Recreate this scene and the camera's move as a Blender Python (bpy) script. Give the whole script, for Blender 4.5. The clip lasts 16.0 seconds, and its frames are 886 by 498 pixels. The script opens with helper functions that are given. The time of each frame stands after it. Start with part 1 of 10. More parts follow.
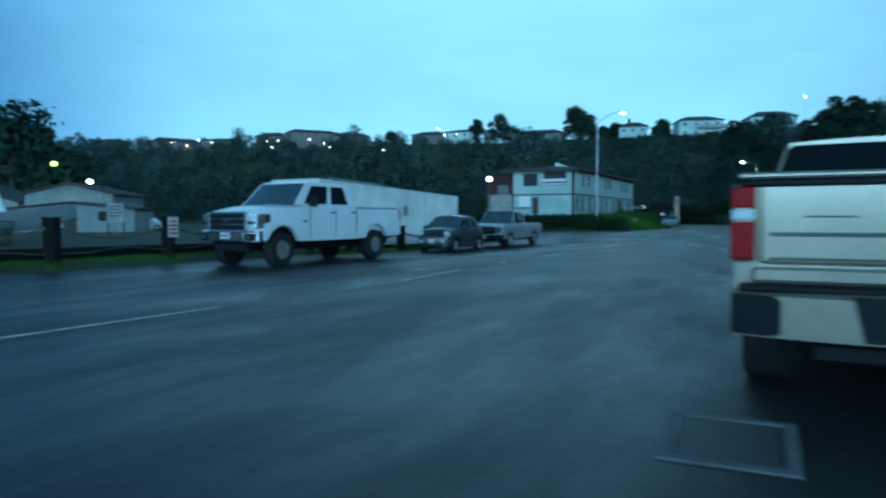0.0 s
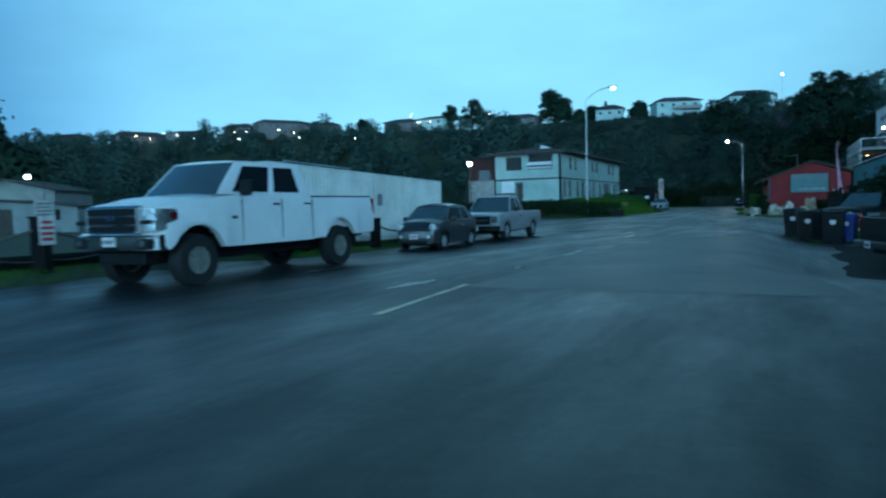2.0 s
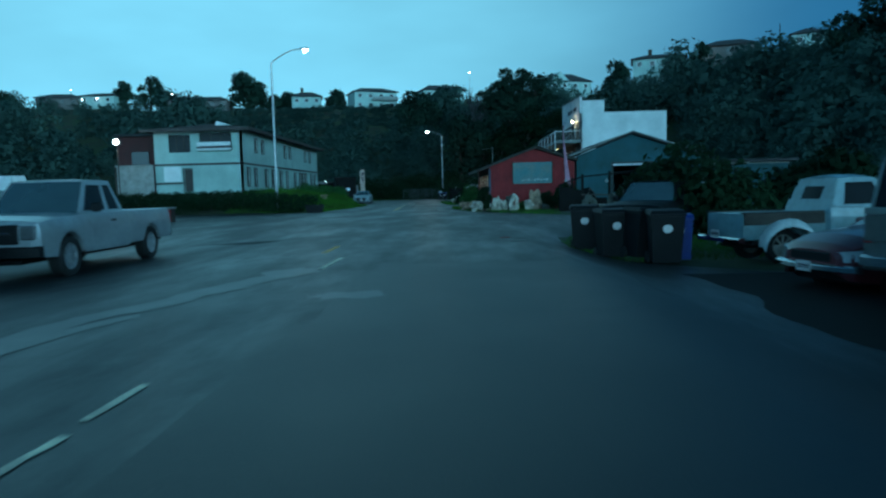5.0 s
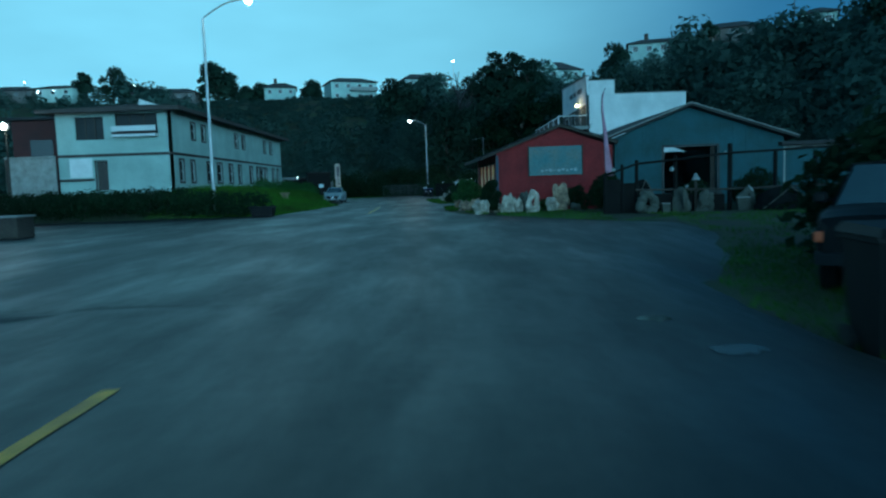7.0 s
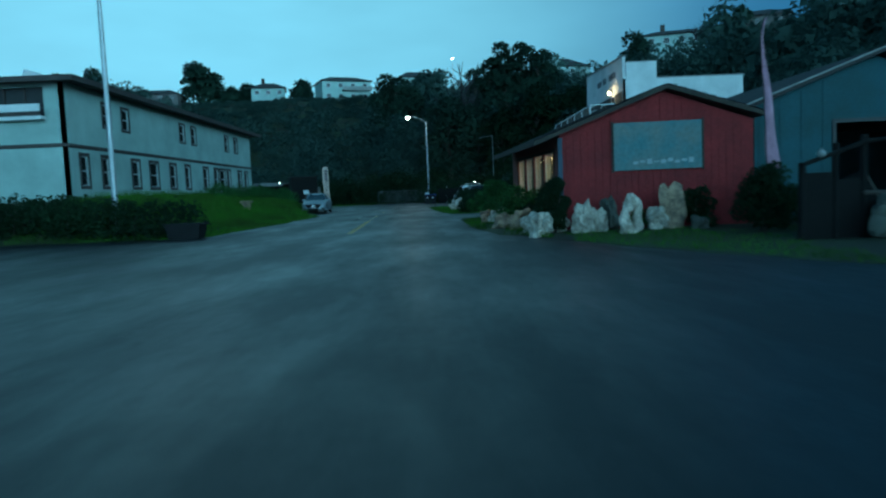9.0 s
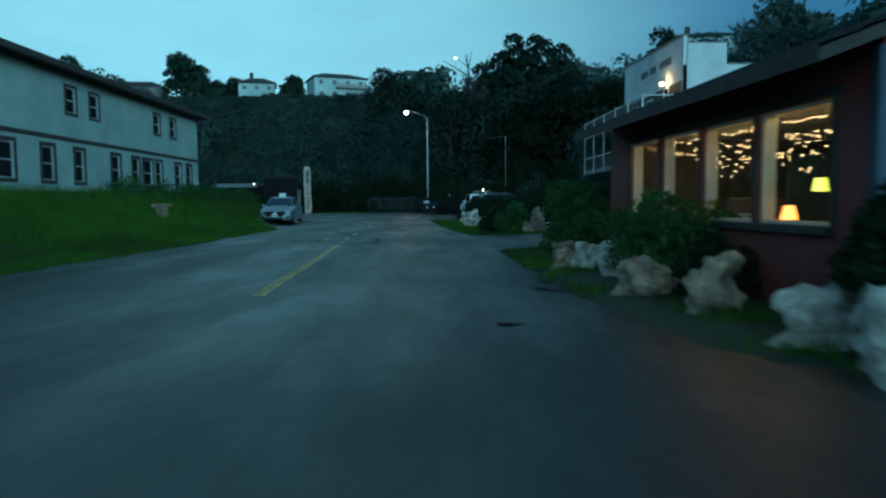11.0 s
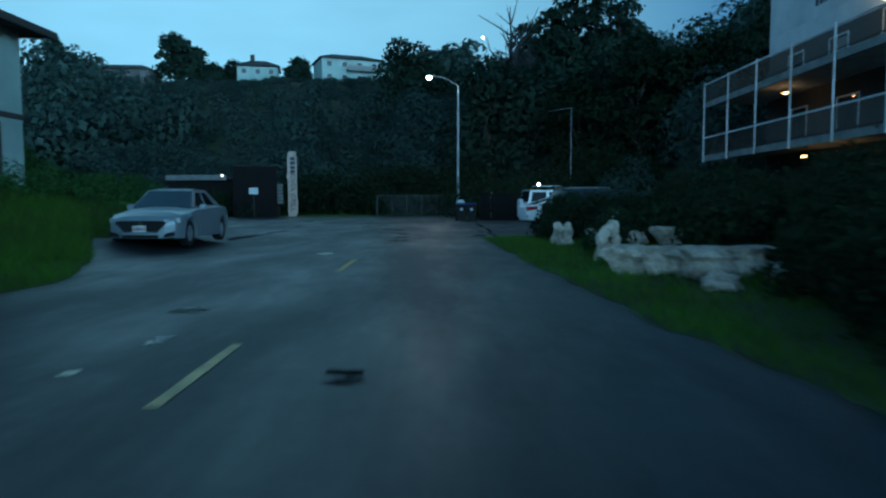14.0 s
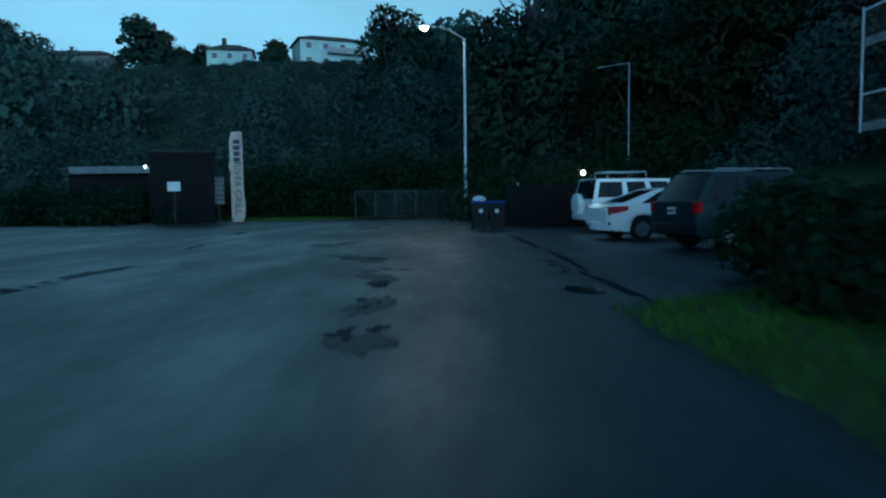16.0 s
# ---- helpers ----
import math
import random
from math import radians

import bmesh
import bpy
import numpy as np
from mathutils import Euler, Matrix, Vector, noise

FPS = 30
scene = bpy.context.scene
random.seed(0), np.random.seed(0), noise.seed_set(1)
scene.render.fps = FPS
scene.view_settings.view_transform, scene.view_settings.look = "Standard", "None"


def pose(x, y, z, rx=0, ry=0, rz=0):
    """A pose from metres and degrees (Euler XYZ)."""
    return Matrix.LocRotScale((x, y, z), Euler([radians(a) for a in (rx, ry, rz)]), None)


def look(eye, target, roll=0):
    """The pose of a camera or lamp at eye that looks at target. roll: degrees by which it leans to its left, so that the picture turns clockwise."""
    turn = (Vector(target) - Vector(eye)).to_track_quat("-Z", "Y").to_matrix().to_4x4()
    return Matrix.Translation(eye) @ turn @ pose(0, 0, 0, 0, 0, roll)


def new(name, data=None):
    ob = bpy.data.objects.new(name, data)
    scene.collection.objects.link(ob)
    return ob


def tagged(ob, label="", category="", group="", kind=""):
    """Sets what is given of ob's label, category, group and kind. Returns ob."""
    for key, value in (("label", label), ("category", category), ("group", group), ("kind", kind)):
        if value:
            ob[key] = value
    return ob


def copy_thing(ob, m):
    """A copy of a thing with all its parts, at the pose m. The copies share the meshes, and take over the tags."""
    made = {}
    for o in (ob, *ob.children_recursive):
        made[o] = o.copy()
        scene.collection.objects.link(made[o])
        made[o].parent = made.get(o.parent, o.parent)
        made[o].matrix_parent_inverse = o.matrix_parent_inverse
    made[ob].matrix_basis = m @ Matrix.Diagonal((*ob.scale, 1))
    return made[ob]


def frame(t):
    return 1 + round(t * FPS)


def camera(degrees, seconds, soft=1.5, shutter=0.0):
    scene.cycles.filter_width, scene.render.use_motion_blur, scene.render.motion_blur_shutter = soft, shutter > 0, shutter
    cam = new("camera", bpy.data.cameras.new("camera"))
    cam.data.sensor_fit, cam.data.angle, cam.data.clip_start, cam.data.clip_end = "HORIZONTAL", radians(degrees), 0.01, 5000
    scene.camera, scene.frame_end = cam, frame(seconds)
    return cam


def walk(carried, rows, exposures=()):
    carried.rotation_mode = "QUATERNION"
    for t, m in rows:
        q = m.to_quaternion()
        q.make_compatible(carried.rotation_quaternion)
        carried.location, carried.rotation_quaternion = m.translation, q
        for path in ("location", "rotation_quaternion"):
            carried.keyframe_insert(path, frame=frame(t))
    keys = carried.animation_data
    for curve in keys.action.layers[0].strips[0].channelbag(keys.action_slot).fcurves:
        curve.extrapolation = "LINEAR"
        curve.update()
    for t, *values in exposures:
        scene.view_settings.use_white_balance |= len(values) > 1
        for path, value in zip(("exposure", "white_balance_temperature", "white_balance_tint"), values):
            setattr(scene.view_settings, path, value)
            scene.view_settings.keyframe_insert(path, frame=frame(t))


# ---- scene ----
cam = camera(65.4, 16.0, 2.3, 0.5)
PATH = [
    (0, (2.964, -3.585, 1.245), (2.026, -1.821, 1.157), -0.1),
    (0.5, (2.265, -2.756, 1.251), (1.182, -1.076, 1.174), -0.3),
    (1, (1.657, -1.766, 1.261), (0.594, -0.074, 1.174), -1.3),
    (1.5, (0.8, -0.356, 1.27), (-0.202, 1.372, 1.166), -1.2),
    (2, (0.082, 1.18, 1.258), (-0.793, 2.974, 1.137), -1.6),
    (2.5, (-0.533, 2.83, 1.265), (-1.247, 4.694, 1.136), -0.7),
    (3, (-1.091, 4.797, 1.265), (-1.614, 6.722, 1.117), 0.1),
    (3.5, (-1.502, 6.991, 1.237), (-1.859, 8.954, 1.088), -0.2),
    (4, (-1.827, 9.355, 1.21), (-2.037, 11.338, 1.058), -0.7),
    (4.5, (-2.16, 11.817, 1.222), (-2.262, 13.808, 1.063), -1.0),
    (7, (-3.161, 26.076, 1.245), (-3.168, 28.068, 1.066), -2.0),
    (7.5, (-3.37, 29.214, 1.213), (-3.377, 31.207, 1.044), -2.4),
    (8, (-3.616, 32.479, 1.207), (-3.621, 34.472, 1.045), -2.6),
    (8.5, (-3.855, 35.709, 1.212), (-3.857, 37.703, 1.049), -2.6),
    (11, (-4.724, 52.33, 1.226), (-4.701, 54.325, 1.089), -0.5),
    (11.5, (-4.905, 55.782, 1.234), (-4.883, 57.778, 1.106), -0.0),
    (12, (-5.059, 59.225, 1.23), (-5.037, 61.221, 1.1), -0.1),
    (12.5, (-5.233, 62.582, 1.267), (-5.214, 64.578, 1.136), -0.1),
    (13, (-5.441, 66.21, 1.267), (-5.439, 68.205, 1.123), 0.0),
    (13.5, (-5.674, 69.747, 1.252), (-5.688, 71.742, 1.11), -0.2),
    (14, (-5.961, 73.596, 1.224), (-5.987, 75.591, 1.086), -0.1),
    (14.5, (-6.278, 77.593, 1.214), (-6.306, 79.588, 1.074), 0.1),
    (15, (-6.43, 81.058, 1.225), (-6.455, 83.053, 1.084), -0.3),
    (15.5, (-6.634, 84.825, 1.194), (-6.648, 86.819, 1.05), -0.6),
    (16, (-6.799, 88.674, 1.243), (-6.801, 90.669, 1.096), -0.7),
]
walk(cam, [(t, look(eye, target, roll)) for t, eye, target, roll in PATH],
     [(0.0, 0.08, 5600, 7), (2.5, -0.02, 5650, 5), (5.0, -0.2, 5550, -6), (8.5, -0.2, 5550, -7), (11.0, -0.18, 6100, -5), (13.0, -0.22, 5750, 5), (16.0, -0.26, 5700, 8)])

# ---- sky and light ----
world = bpy.data.worlds.new("dusk_sky")
scene.world = world
world.use_nodes = True
wn, wl = world.node_tree.nodes, world.node_tree.links
wn.clear()
w_out = wn.new("ShaderNodeOutputWorld")
w_bg = wn.new("ShaderNodeBackground")
w_co = wn.new("ShaderNodeTexCoord")
w_sep = wn.new("ShaderNodeSeparateXYZ")
wl.new(w_co.outputs["Generated"], w_sep.inputs[0])
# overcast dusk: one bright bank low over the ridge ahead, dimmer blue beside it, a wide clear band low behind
w_dot = wn.new("ShaderNodeVectorMath")
w_dot.operation = "DOT_PRODUCT"
w_dot.inputs[1].default_value = Vector((-0.325, 0.925, 0.20)).normalized()
wl.new(w_co.outputs["Generated"], w_dot.inputs[0])
w_glow = wn.new("ShaderNodeMapRange")
w_glow.interpolation_type = "SMOOTHERSTEP"
for i, v in enumerate((0.66, 1.0, 0.0, 1.0)):
    w_glow.inputs[i + 1].default_value = v
wl.new(w_dot.outputs["Value"], w_glow.inputs[0])
w_front = wn.new("ShaderNodeMix")
w_front.data_type = "RGBA"
w_front.inputs[6].default_value, w_front.inputs[7].default_value = (0.072, 0.27, 0.53, 1), (0.37, 0.83, 1.06, 1)
wl.new(w_glow.outputs[0], w_front.inputs[0])
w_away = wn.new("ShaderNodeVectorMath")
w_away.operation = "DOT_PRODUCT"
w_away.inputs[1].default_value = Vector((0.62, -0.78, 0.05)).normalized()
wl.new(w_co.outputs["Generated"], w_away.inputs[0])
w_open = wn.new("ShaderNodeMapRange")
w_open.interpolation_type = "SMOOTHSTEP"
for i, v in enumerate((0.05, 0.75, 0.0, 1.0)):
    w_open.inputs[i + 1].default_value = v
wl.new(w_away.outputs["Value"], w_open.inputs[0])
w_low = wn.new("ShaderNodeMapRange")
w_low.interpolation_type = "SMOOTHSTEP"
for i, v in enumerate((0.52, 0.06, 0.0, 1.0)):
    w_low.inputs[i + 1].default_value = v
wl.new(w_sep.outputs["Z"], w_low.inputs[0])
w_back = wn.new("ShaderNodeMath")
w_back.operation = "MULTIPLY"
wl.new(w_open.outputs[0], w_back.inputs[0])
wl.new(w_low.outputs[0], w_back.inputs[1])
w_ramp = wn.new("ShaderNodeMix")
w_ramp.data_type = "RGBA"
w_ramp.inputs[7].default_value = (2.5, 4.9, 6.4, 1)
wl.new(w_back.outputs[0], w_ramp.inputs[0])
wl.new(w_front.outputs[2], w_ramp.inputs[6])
# soft cloud banks, stretched along the horizon
w_map = wn.new("ShaderNodeMapping")
w_map.inputs["Scale"].default_value = (1.1, 1.1, 3.2)
w_map.inputs["Rotation"].default_value = (0.1, 0.25, 0.4)
wl.new(w_co.outputs["Generated"], w_map.inputs[0])
w_noise = wn.new("ShaderNodeTexNoise")
w_noise.inputs["Scale"].default_value, w_noise.inputs["Detail"].default_value = 2.2, 4.0
w_noise.inputs["Roughness"].default_value = 0.5
wl.new(w_map.outputs[0], w_noise.inputs["Vector"])
w_cl = wn.new("ShaderNodeMapRange")
for i, v in enumerate((0.32, 0.70, 0.86, 1.10)):
    w_cl.inputs[i + 1].default_value = v
wl.new(w_noise.outputs["Fac"], w_cl.inputs[0])
# heavier cloud overhead
w_top = wn.new("ShaderNodeMapRange")
w_top.interpolation_type = "SMOOTHSTEP"
for i, v in enumerate((0.34, 0.8, 1.0, 0.3)):
    w_top.inputs[i + 1].default_value = v
wl.new(w_sep.outputs["Z"], w_top.inputs[0])
w_m1 = wn.new("ShaderNodeMath")
w_m1.operation = "MULTIPLY"
wl.new(w_cl.outputs[0], w_m1.inputs[0])
wl.new(w_top.outputs[0], w_m1.inputs[1])
w_bank = wn.new("ShaderNodeVectorMath")
w_bank.operation = "DOT_PRODUCT"
w_bank.inputs[1].default_value = Vector((0.52, 0.80, 0.30)).normalized()
wl.new(w_co.outputs["Generated"], w_bank.inputs[0])
w_east = wn.new("ShaderNodeMapRange")
w_east.interpolation_type = "SMOOTHSTEP"
for i, v in enumerate((0.70, 0.97, 1.0, 0.70)):
    w_east.inputs[i + 1].default_value = v
wl.new(w_bank.outputs["Value"], w_east.inputs[0])
w_m2 = wn.new("ShaderNodeMath")
w_m2.operation = "MULTIPLY"
wl.new(w_east.outputs[0], w_m2.inputs[1])
wl.new(w_m1.outputs[0], w_m2.inputs[0])
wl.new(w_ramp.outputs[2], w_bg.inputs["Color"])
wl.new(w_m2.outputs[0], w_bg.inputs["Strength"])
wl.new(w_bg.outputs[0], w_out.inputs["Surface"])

# ---- materials ----
MATS = {}


def material(name, color, rough=0.7, metal=0.0, vary=0.25, coarse=0.6, fine=12.0, bump=0.15, tint=None, coat=0.0,
             emit=None, power=0.0, transmission=0.0, island=0.0, spec=0.5):
    """A surface with two scales of variation: coarse stains and fine grain with relief. Scales are features per metre."""
    if name in MATS:
        return MATS[name]
    m = bpy.data.materials.new(name)
    m.use_nodes = True
    n, l = m.node_tree.nodes, m.node_tree.links
    b = n["Principled BSDF"]
    b.inputs["Roughness"].default_value = rough
    b.inputs["Metallic"].default_value = metal
    b.inputs["Coat Weight"].default_value = coat
    b.inputs["Coat Roughness"].default_value = 0.08
    b.inputs["Transmission Weight"].default_value = transmission
    b.inputs["Specular IOR Level"].default_value = spec
    rgb = (*color, 1)
    b.inputs["Base Color"].default_value = rgb
    if vary > 0:
        co = n.new("ShaderNodeTexCoord")
        n1, n2 = n.new("ShaderNodeTexNoise"), n.new("ShaderNodeTexNoise")
        for t, s, d in ((n1, coarse, 4.0), (n2, fine, 3.0)):
            t.inputs["Scale"].default_value, t.inputs["Detail"].default_value = s, d
            t.inputs["Roughness"].default_value = 0.62
            l.new(co.outputs["Object"], t.inputs["Vector"])
        mx = n.new("ShaderNodeMix")
        mx.data_type = "RGBA"
        low = tuple(c * (1 - vary) for c in color) if tint is None else tint
        mx.inputs[6].default_value, mx.inputs[7].default_value = (*low, 1), (*[min(1, c * (1 + 0.35 * vary)) for c in color], 1)
        r1 = n.new("ShaderNodeMapRange")
        for i, v in enumerate((0.34, 0.66, 0.0, 1.0)):
            r1.inputs[i + 1].default_value = v
        l.new(n1.outputs["Fac"], r1.inputs[0])
        l.new(r1.outputs[0], mx.inputs[0])
        m2 = n.new("ShaderNodeMix")
        m2.data_type, m2.blend_type = "RGBA", "MULTIPLY"
        m2.inputs[0].default_value = 1.0
        r2 = n.new("ShaderNodeMapRange")
        for i, v in enumerate((0.3, 0.7, 1 - 0.5 * vary, 1 + 0.25 * vary)):
            r2.inputs[i + 1].default_value = v
        l.new(n2.outputs["Fac"], r2.inputs[0])
        l.new(mx.outputs[2], m2.inputs[6])
        l.new(r2.outputs[0], m2.inputs[7])
        last = m2.outputs[2]
        if island > 0:
            g = n.new("ShaderNodeNewGeometry")
            r3 = n.new("ShaderNodeMapRange")
            r3.inputs[3].default_value, r3.inputs[4].default_value = 1 - island, 1 + island
            l.new(g.outputs["Random Per Island"], r3.inputs[0])
            m3 = n.new("ShaderNodeMix")
            m3.data_type, m3.blend_type = "RGBA", "MULTIPLY"
            m3.inputs[0].default_value = 1.0
            l.new(last, m3.inputs[6])
            l.new(r3.outputs[0], m3.inputs[7])
            last = m3.outputs[2]
        l.new(last, b.inputs["Base Color"])
        rr = n.new("ShaderNodeMapRange")
        rr.inputs[3].default_value, rr.inputs[4].default_value = max(0.02, rough * 0.8), min(1, rough * 1.2)
        l.new(n1.outputs["Fac"], rr.inputs[0])
        l.new(rr.outputs[0], b.inputs["Roughness"])
        if bump > 0:
            bp = n.new("ShaderNodeBump")
            bp.inputs["Strength"].default_value, bp.inputs["Distance"].default_value = bump, 0.02
            l.new(n2.outputs["Fac"], bp.inputs["Height"])
            l.new(bp.outputs[0], b.inputs["Normal"])
    if emit:
        b.inputs["Emission Color"].default_value, b.inputs["Emission Strength"].default_value = (*emit, 1), power
    MATS[name] = m
    return m


def paint(name, color, dirt=0.25, rough=0.32, metal=0.0):
    return material(name, color, rough, metal, dirt, 1.3, 9.0, 0.02, coat=0.5)


def asphalt_material():
    """Worn wet asphalt: grey binder with fine stone, broad wheel-polished bands, damp patches and tar-dark stains."""
    m = bpy.data.materials.new("asphalt")
    m.use_nodes = True
    n, l = m.node_tree.nodes, m.node_tree.links
    b = n["Principled BSDF"]
    co = n.new("ShaderNodeTexCoord")
    mp = n.new("ShaderNodeMapping")
    mp.inputs["Scale"].default_value = (1.0, 0.28, 1.0)
    l.new(co.outputs["Object"], mp.inputs[0])
    streak = n.new("ShaderNodeMapping")
    streak.inputs["Scale"].default_value = (1.0, 0.10, 1.0)
    streak.inputs["Rotation"].default_value = (0, 0, 0.03)
    l.new(co.outputs["Object"], streak.inputs[0])

    def noise_at(scale, detail, vec, rough=0.6):
        t = n.new("ShaderNodeTexNoise")
        t.inputs["Scale"].default_value, t.inputs["Detail"].default_value, t.inputs["Roughness"].default_value = scale, detail, rough
        l.new(vec, t.inputs["Vector"])
        return t.outputs["Fac"]

    def span(v, a, c, lo, hi):
        t = n.new("ShaderNodeMapRange")
        for i, x in enumerate((a, c, lo, hi)):
            t.inputs[i + 1].default_value = x
        l.new(v, t.inputs[0])
        return t.outputs[0]

    def mix(kind, fac, a, c):
        t = n.new("ShaderNodeMix")
        t.data_type, t.blend_type = "RGBA", kind
        for i, v in ((0, fac), (6, a), (7, c)):
            if isinstance(v, (float, int)):
                t.inputs[i].default_value = v
            elif isinstance(v, tuple):
                t.inputs[i].default_value = v
            else:
                l.new(v, t.inputs[i])
        return t.outputs[2]

    broad = noise_at(0.16, 5, mp.outputs[0])
    patch = noise_at(0.55, 6, mp.outputs[0], 0.68)
    stone = noise_at(60.0, 3, co.outputs["Object"], 0.7)
    mid = noise_at(4.0, 5, co.outputs["Object"], 0.7)
    base = mix("MIX", span(broad, 0.36, 0.64, 0, 1), (0.0115, 0.0132, 0.0138, 1), (0.0200, 0.0222, 0.0230, 1))
    wear = noise_at(0.33, 5, streak.outputs[0], 0.6)
    base = mix("MIX", span(wear, 0.54, 0.70, 0, 0.85), base, (0.037, 0.0395, 0.041, 1))
    base = mix("MIX", span(patch, 0.60, 0.72, 0, 0.75), base, (0.020, 0.021, 0.022, 1))
    base = mix("MULTIPLY", 1.0, base, span(stone, 0.3, 0.7, 0.6, 1.4))
    base = mix("MULTIPLY", 1.0, base, span(mid, 0.3, 0.7, 0.8, 1.2))
    l.new(base, b.inputs["Base Color"])
    b.inputs["Specular IOR Level"].default_value = 0.45
    wet = span(patch, 0.34, 0.60, 0.34, 0.56)
    l.new(wet, b.inputs["Roughness"])
    bp = n.new("ShaderNodeBump")
    bp.inputs["Strength"].default_value, bp.inputs["Distance"].default_value = 0.35, 0.006
    l.new(stone, bp.inputs["Height"])
    b2 = n.new("ShaderNodeBump")
    b2.inputs["Strength"].default_value, b2.inputs["Distance"].default_value = 0.25, 0.03
    l.new(mid, b2.inputs["Height"])
    l.new(bp.outputs[0], b2.inputs["Normal"])
    l.new(b2.outputs[0], b.inputs["Normal"])
    MATS["asphalt"] = m
    return m


asphalt = asphalt_material()
far_wall = material("dim_ridge_wall", (0.13, 0.12, 0.11), 0.8, vary=0.3, coarse=0.5, fine=6)
white_line = material("road_paint_white", (0.88, 0.78, 0.54), 0.6, vary=0.5, coarse=2.5, fine=30, tint=(0.46, 0.40, 0.29))
yellow_line = material("road_paint_yellow", (0.92, 0.46, 0.06), 0.6, vary=0.45, coarse=2.5, fine=30, tint=(0.45, 0.22, 0.04))
soil = material("soil_and_turf", (0.035, 0.060, 0.018), 0.95, vary=0.5, coarse=0.35, fine=6, bump=0.6, tint=(0.028, 0.026, 0.016))
grass_mat = material("grass_blades", (0.064, 0.155, 0.016), 0.75, vary=0.4, coarse=0.5, fine=3, bump=0, island=0.35, tint=(0.05, 0.085, 0.018), spec=0.08)
leaf_dark = material("foliage_dark", (0.030, 0.058, 0.026), 0.8, vary=0.4, coarse=0.25, fine=2, bump=0, island=0.22, tint=(0.018, 0.034, 0.018), spec=0.08)


def let_light_through(mat, share):
    """Leaves pass part of the light through, so both sides of a blade glow alike."""
    nt = mat.node_tree
    tr, mx, bs = nt.nodes.new("ShaderNodeBsdfTranslucent"), nt.nodes.new("ShaderNodeMixShader"), nt.nodes["Principled BSDF"]
    nt.links.new(bs.inputs["Base Color"].links[0].from_socket, tr.inputs["Color"])
    mx.inputs[0].default_value = share
    nt.links.new(bs.outputs[0], mx.inputs[1])
    nt.links.new(tr.outputs[0], mx.inputs[2])
    nt.links.new(mx.outputs[0], nt.nodes["Material Output"].inputs["Surface"])


let_light_through(leaf_dark, 0.48)
leaf_mid = material("foliage_green", (0.072, 0.170, 0.048), 0.75, vary=0.4, coarse=0.6, fine=3, bump=0, island=0.35, tint=(0.046, 0.10, 0.034), spec=0.08)
# Hillside leaves: distance haze is put into the paler, bluer base colour.
leaf_hill = material("hazed_hillside_foliage", (0.102, 0.156, 0.128), 0.9, vary=0.5, coarse=0.05, fine=0.6, bump=0, island=0.15, tint=(0.072, 0.112, 0.092), spec=0.04)
let_light_through(leaf_hill, 0.5)
leaf_tree = material("foliage_slope_trees", (0.050, 0.086, 0.058), 0.85, vary=0.4, coarse=0.25, fine=2, bump=0, island=0.2, tint=(0.034, 0.060, 0.042), spec=0.05)
let_light_through(leaf_tree, 0.48)
let_light_through(leaf_mid, 0.4)
bark = material("bark", (0.09, 0.075, 0.06), 0.9, vary=0.4, coarse=2, fine=18, bump=0.6)
bark_grey = material("dark_grey_bark", (0.030, 0.032, 0.032), 0.9, vary=0.4, coarse=2, fine=18, bump=0.5)
rock_mat = material("pale_limestone", (0.62, 0.55, 0.45), 0.85, vary=0.6, coarse=3.2, fine=18, bump=0.7, tint=(0.24, 0.20, 0.15))
rock_tan = material("tan_limestone", (0.44, 0.31, 0.20), 0.85, vary=0.55, coarse=3.2, fine=18, bump=0.7, tint=(0.13, 0.10, 0.075))
stucco = material("pale_stucco", (0.40, 0.51, 0.46), 0.88, vary=0.22, coarse=0.5, fine=25, bump=0.25, tint=(0.31, 0.40, 0.36))
white_wall = material("white_render", (0.74, 0.75, 0.73), 0.85, vary=0.2, coarse=0.35, fine=10, bump=0.15, tint=(0.58, 0.60, 0.58))
brown_trim = material("brown_trim_paint", (0.060, 0.047, 0.042), 0.7, vary=0.3, coarse=2, fine=20)
roof_dark = material("dark_shingle", (0.045, 0.042, 0.042), 0.9, vary=0.4, coarse=0.8, fine=9, bump=0.5, island=0.2)
red_wall = material("red_board_paint", (0.215, 0.026, 0.027), 0.8, vary=0.4, coarse=0.8, fine=14, bump=0.2, tint=(0.15, 0.020, 0.021), spec=0.25)
maroon_wall = material("maroon_board_paint", (0.20, 0.045, 0.036), 0.75, vary=0.3, coarse=0.8, fine=14, bump=0.2)
blue_wall = material("grey_blue_siding", (0.040, 0.092, 0.108), 0.85, vary=0.35, coarse=0.6, fine=16, bump=0.2, tint=(0.030, 0.066, 0.070), spec=0.25)
grey_panel = material("grey_sign_panel", (0.060, 0.145, 0.155), 0.6, vary=0.45, coarse=1.2, fine=9, tint=(0.14, 0.17, 0.15))
wood_dark = material("weathered_dark_timber", (0.055, 0.045, 0.036), 0.85, vary=0.45, coarse=2, fine=16, bump=0.4)
wood_grey = material("weathered_grey_timber", (0.30, 0.30, 0.28), 0.85, vary=0.35, coarse=2, fine=16, bump=0.3)
galv = material("galvanised_steel", (0.46, 0.48, 0.48), 0.45, 0.7, vary=0.2, coarse=1.5, fine=14, bump=0.05)
tarred = material("tarred_boards", (0.009, 0.0085, 0.008), 0.9, vary=0.4, coarse=2, fine=16, bump=0.3, spec=0.2)
black_metal = material("black_metal", (0.012, 0.012, 0.013), 0.5, vary=0.3, coarse=3, fine=20)
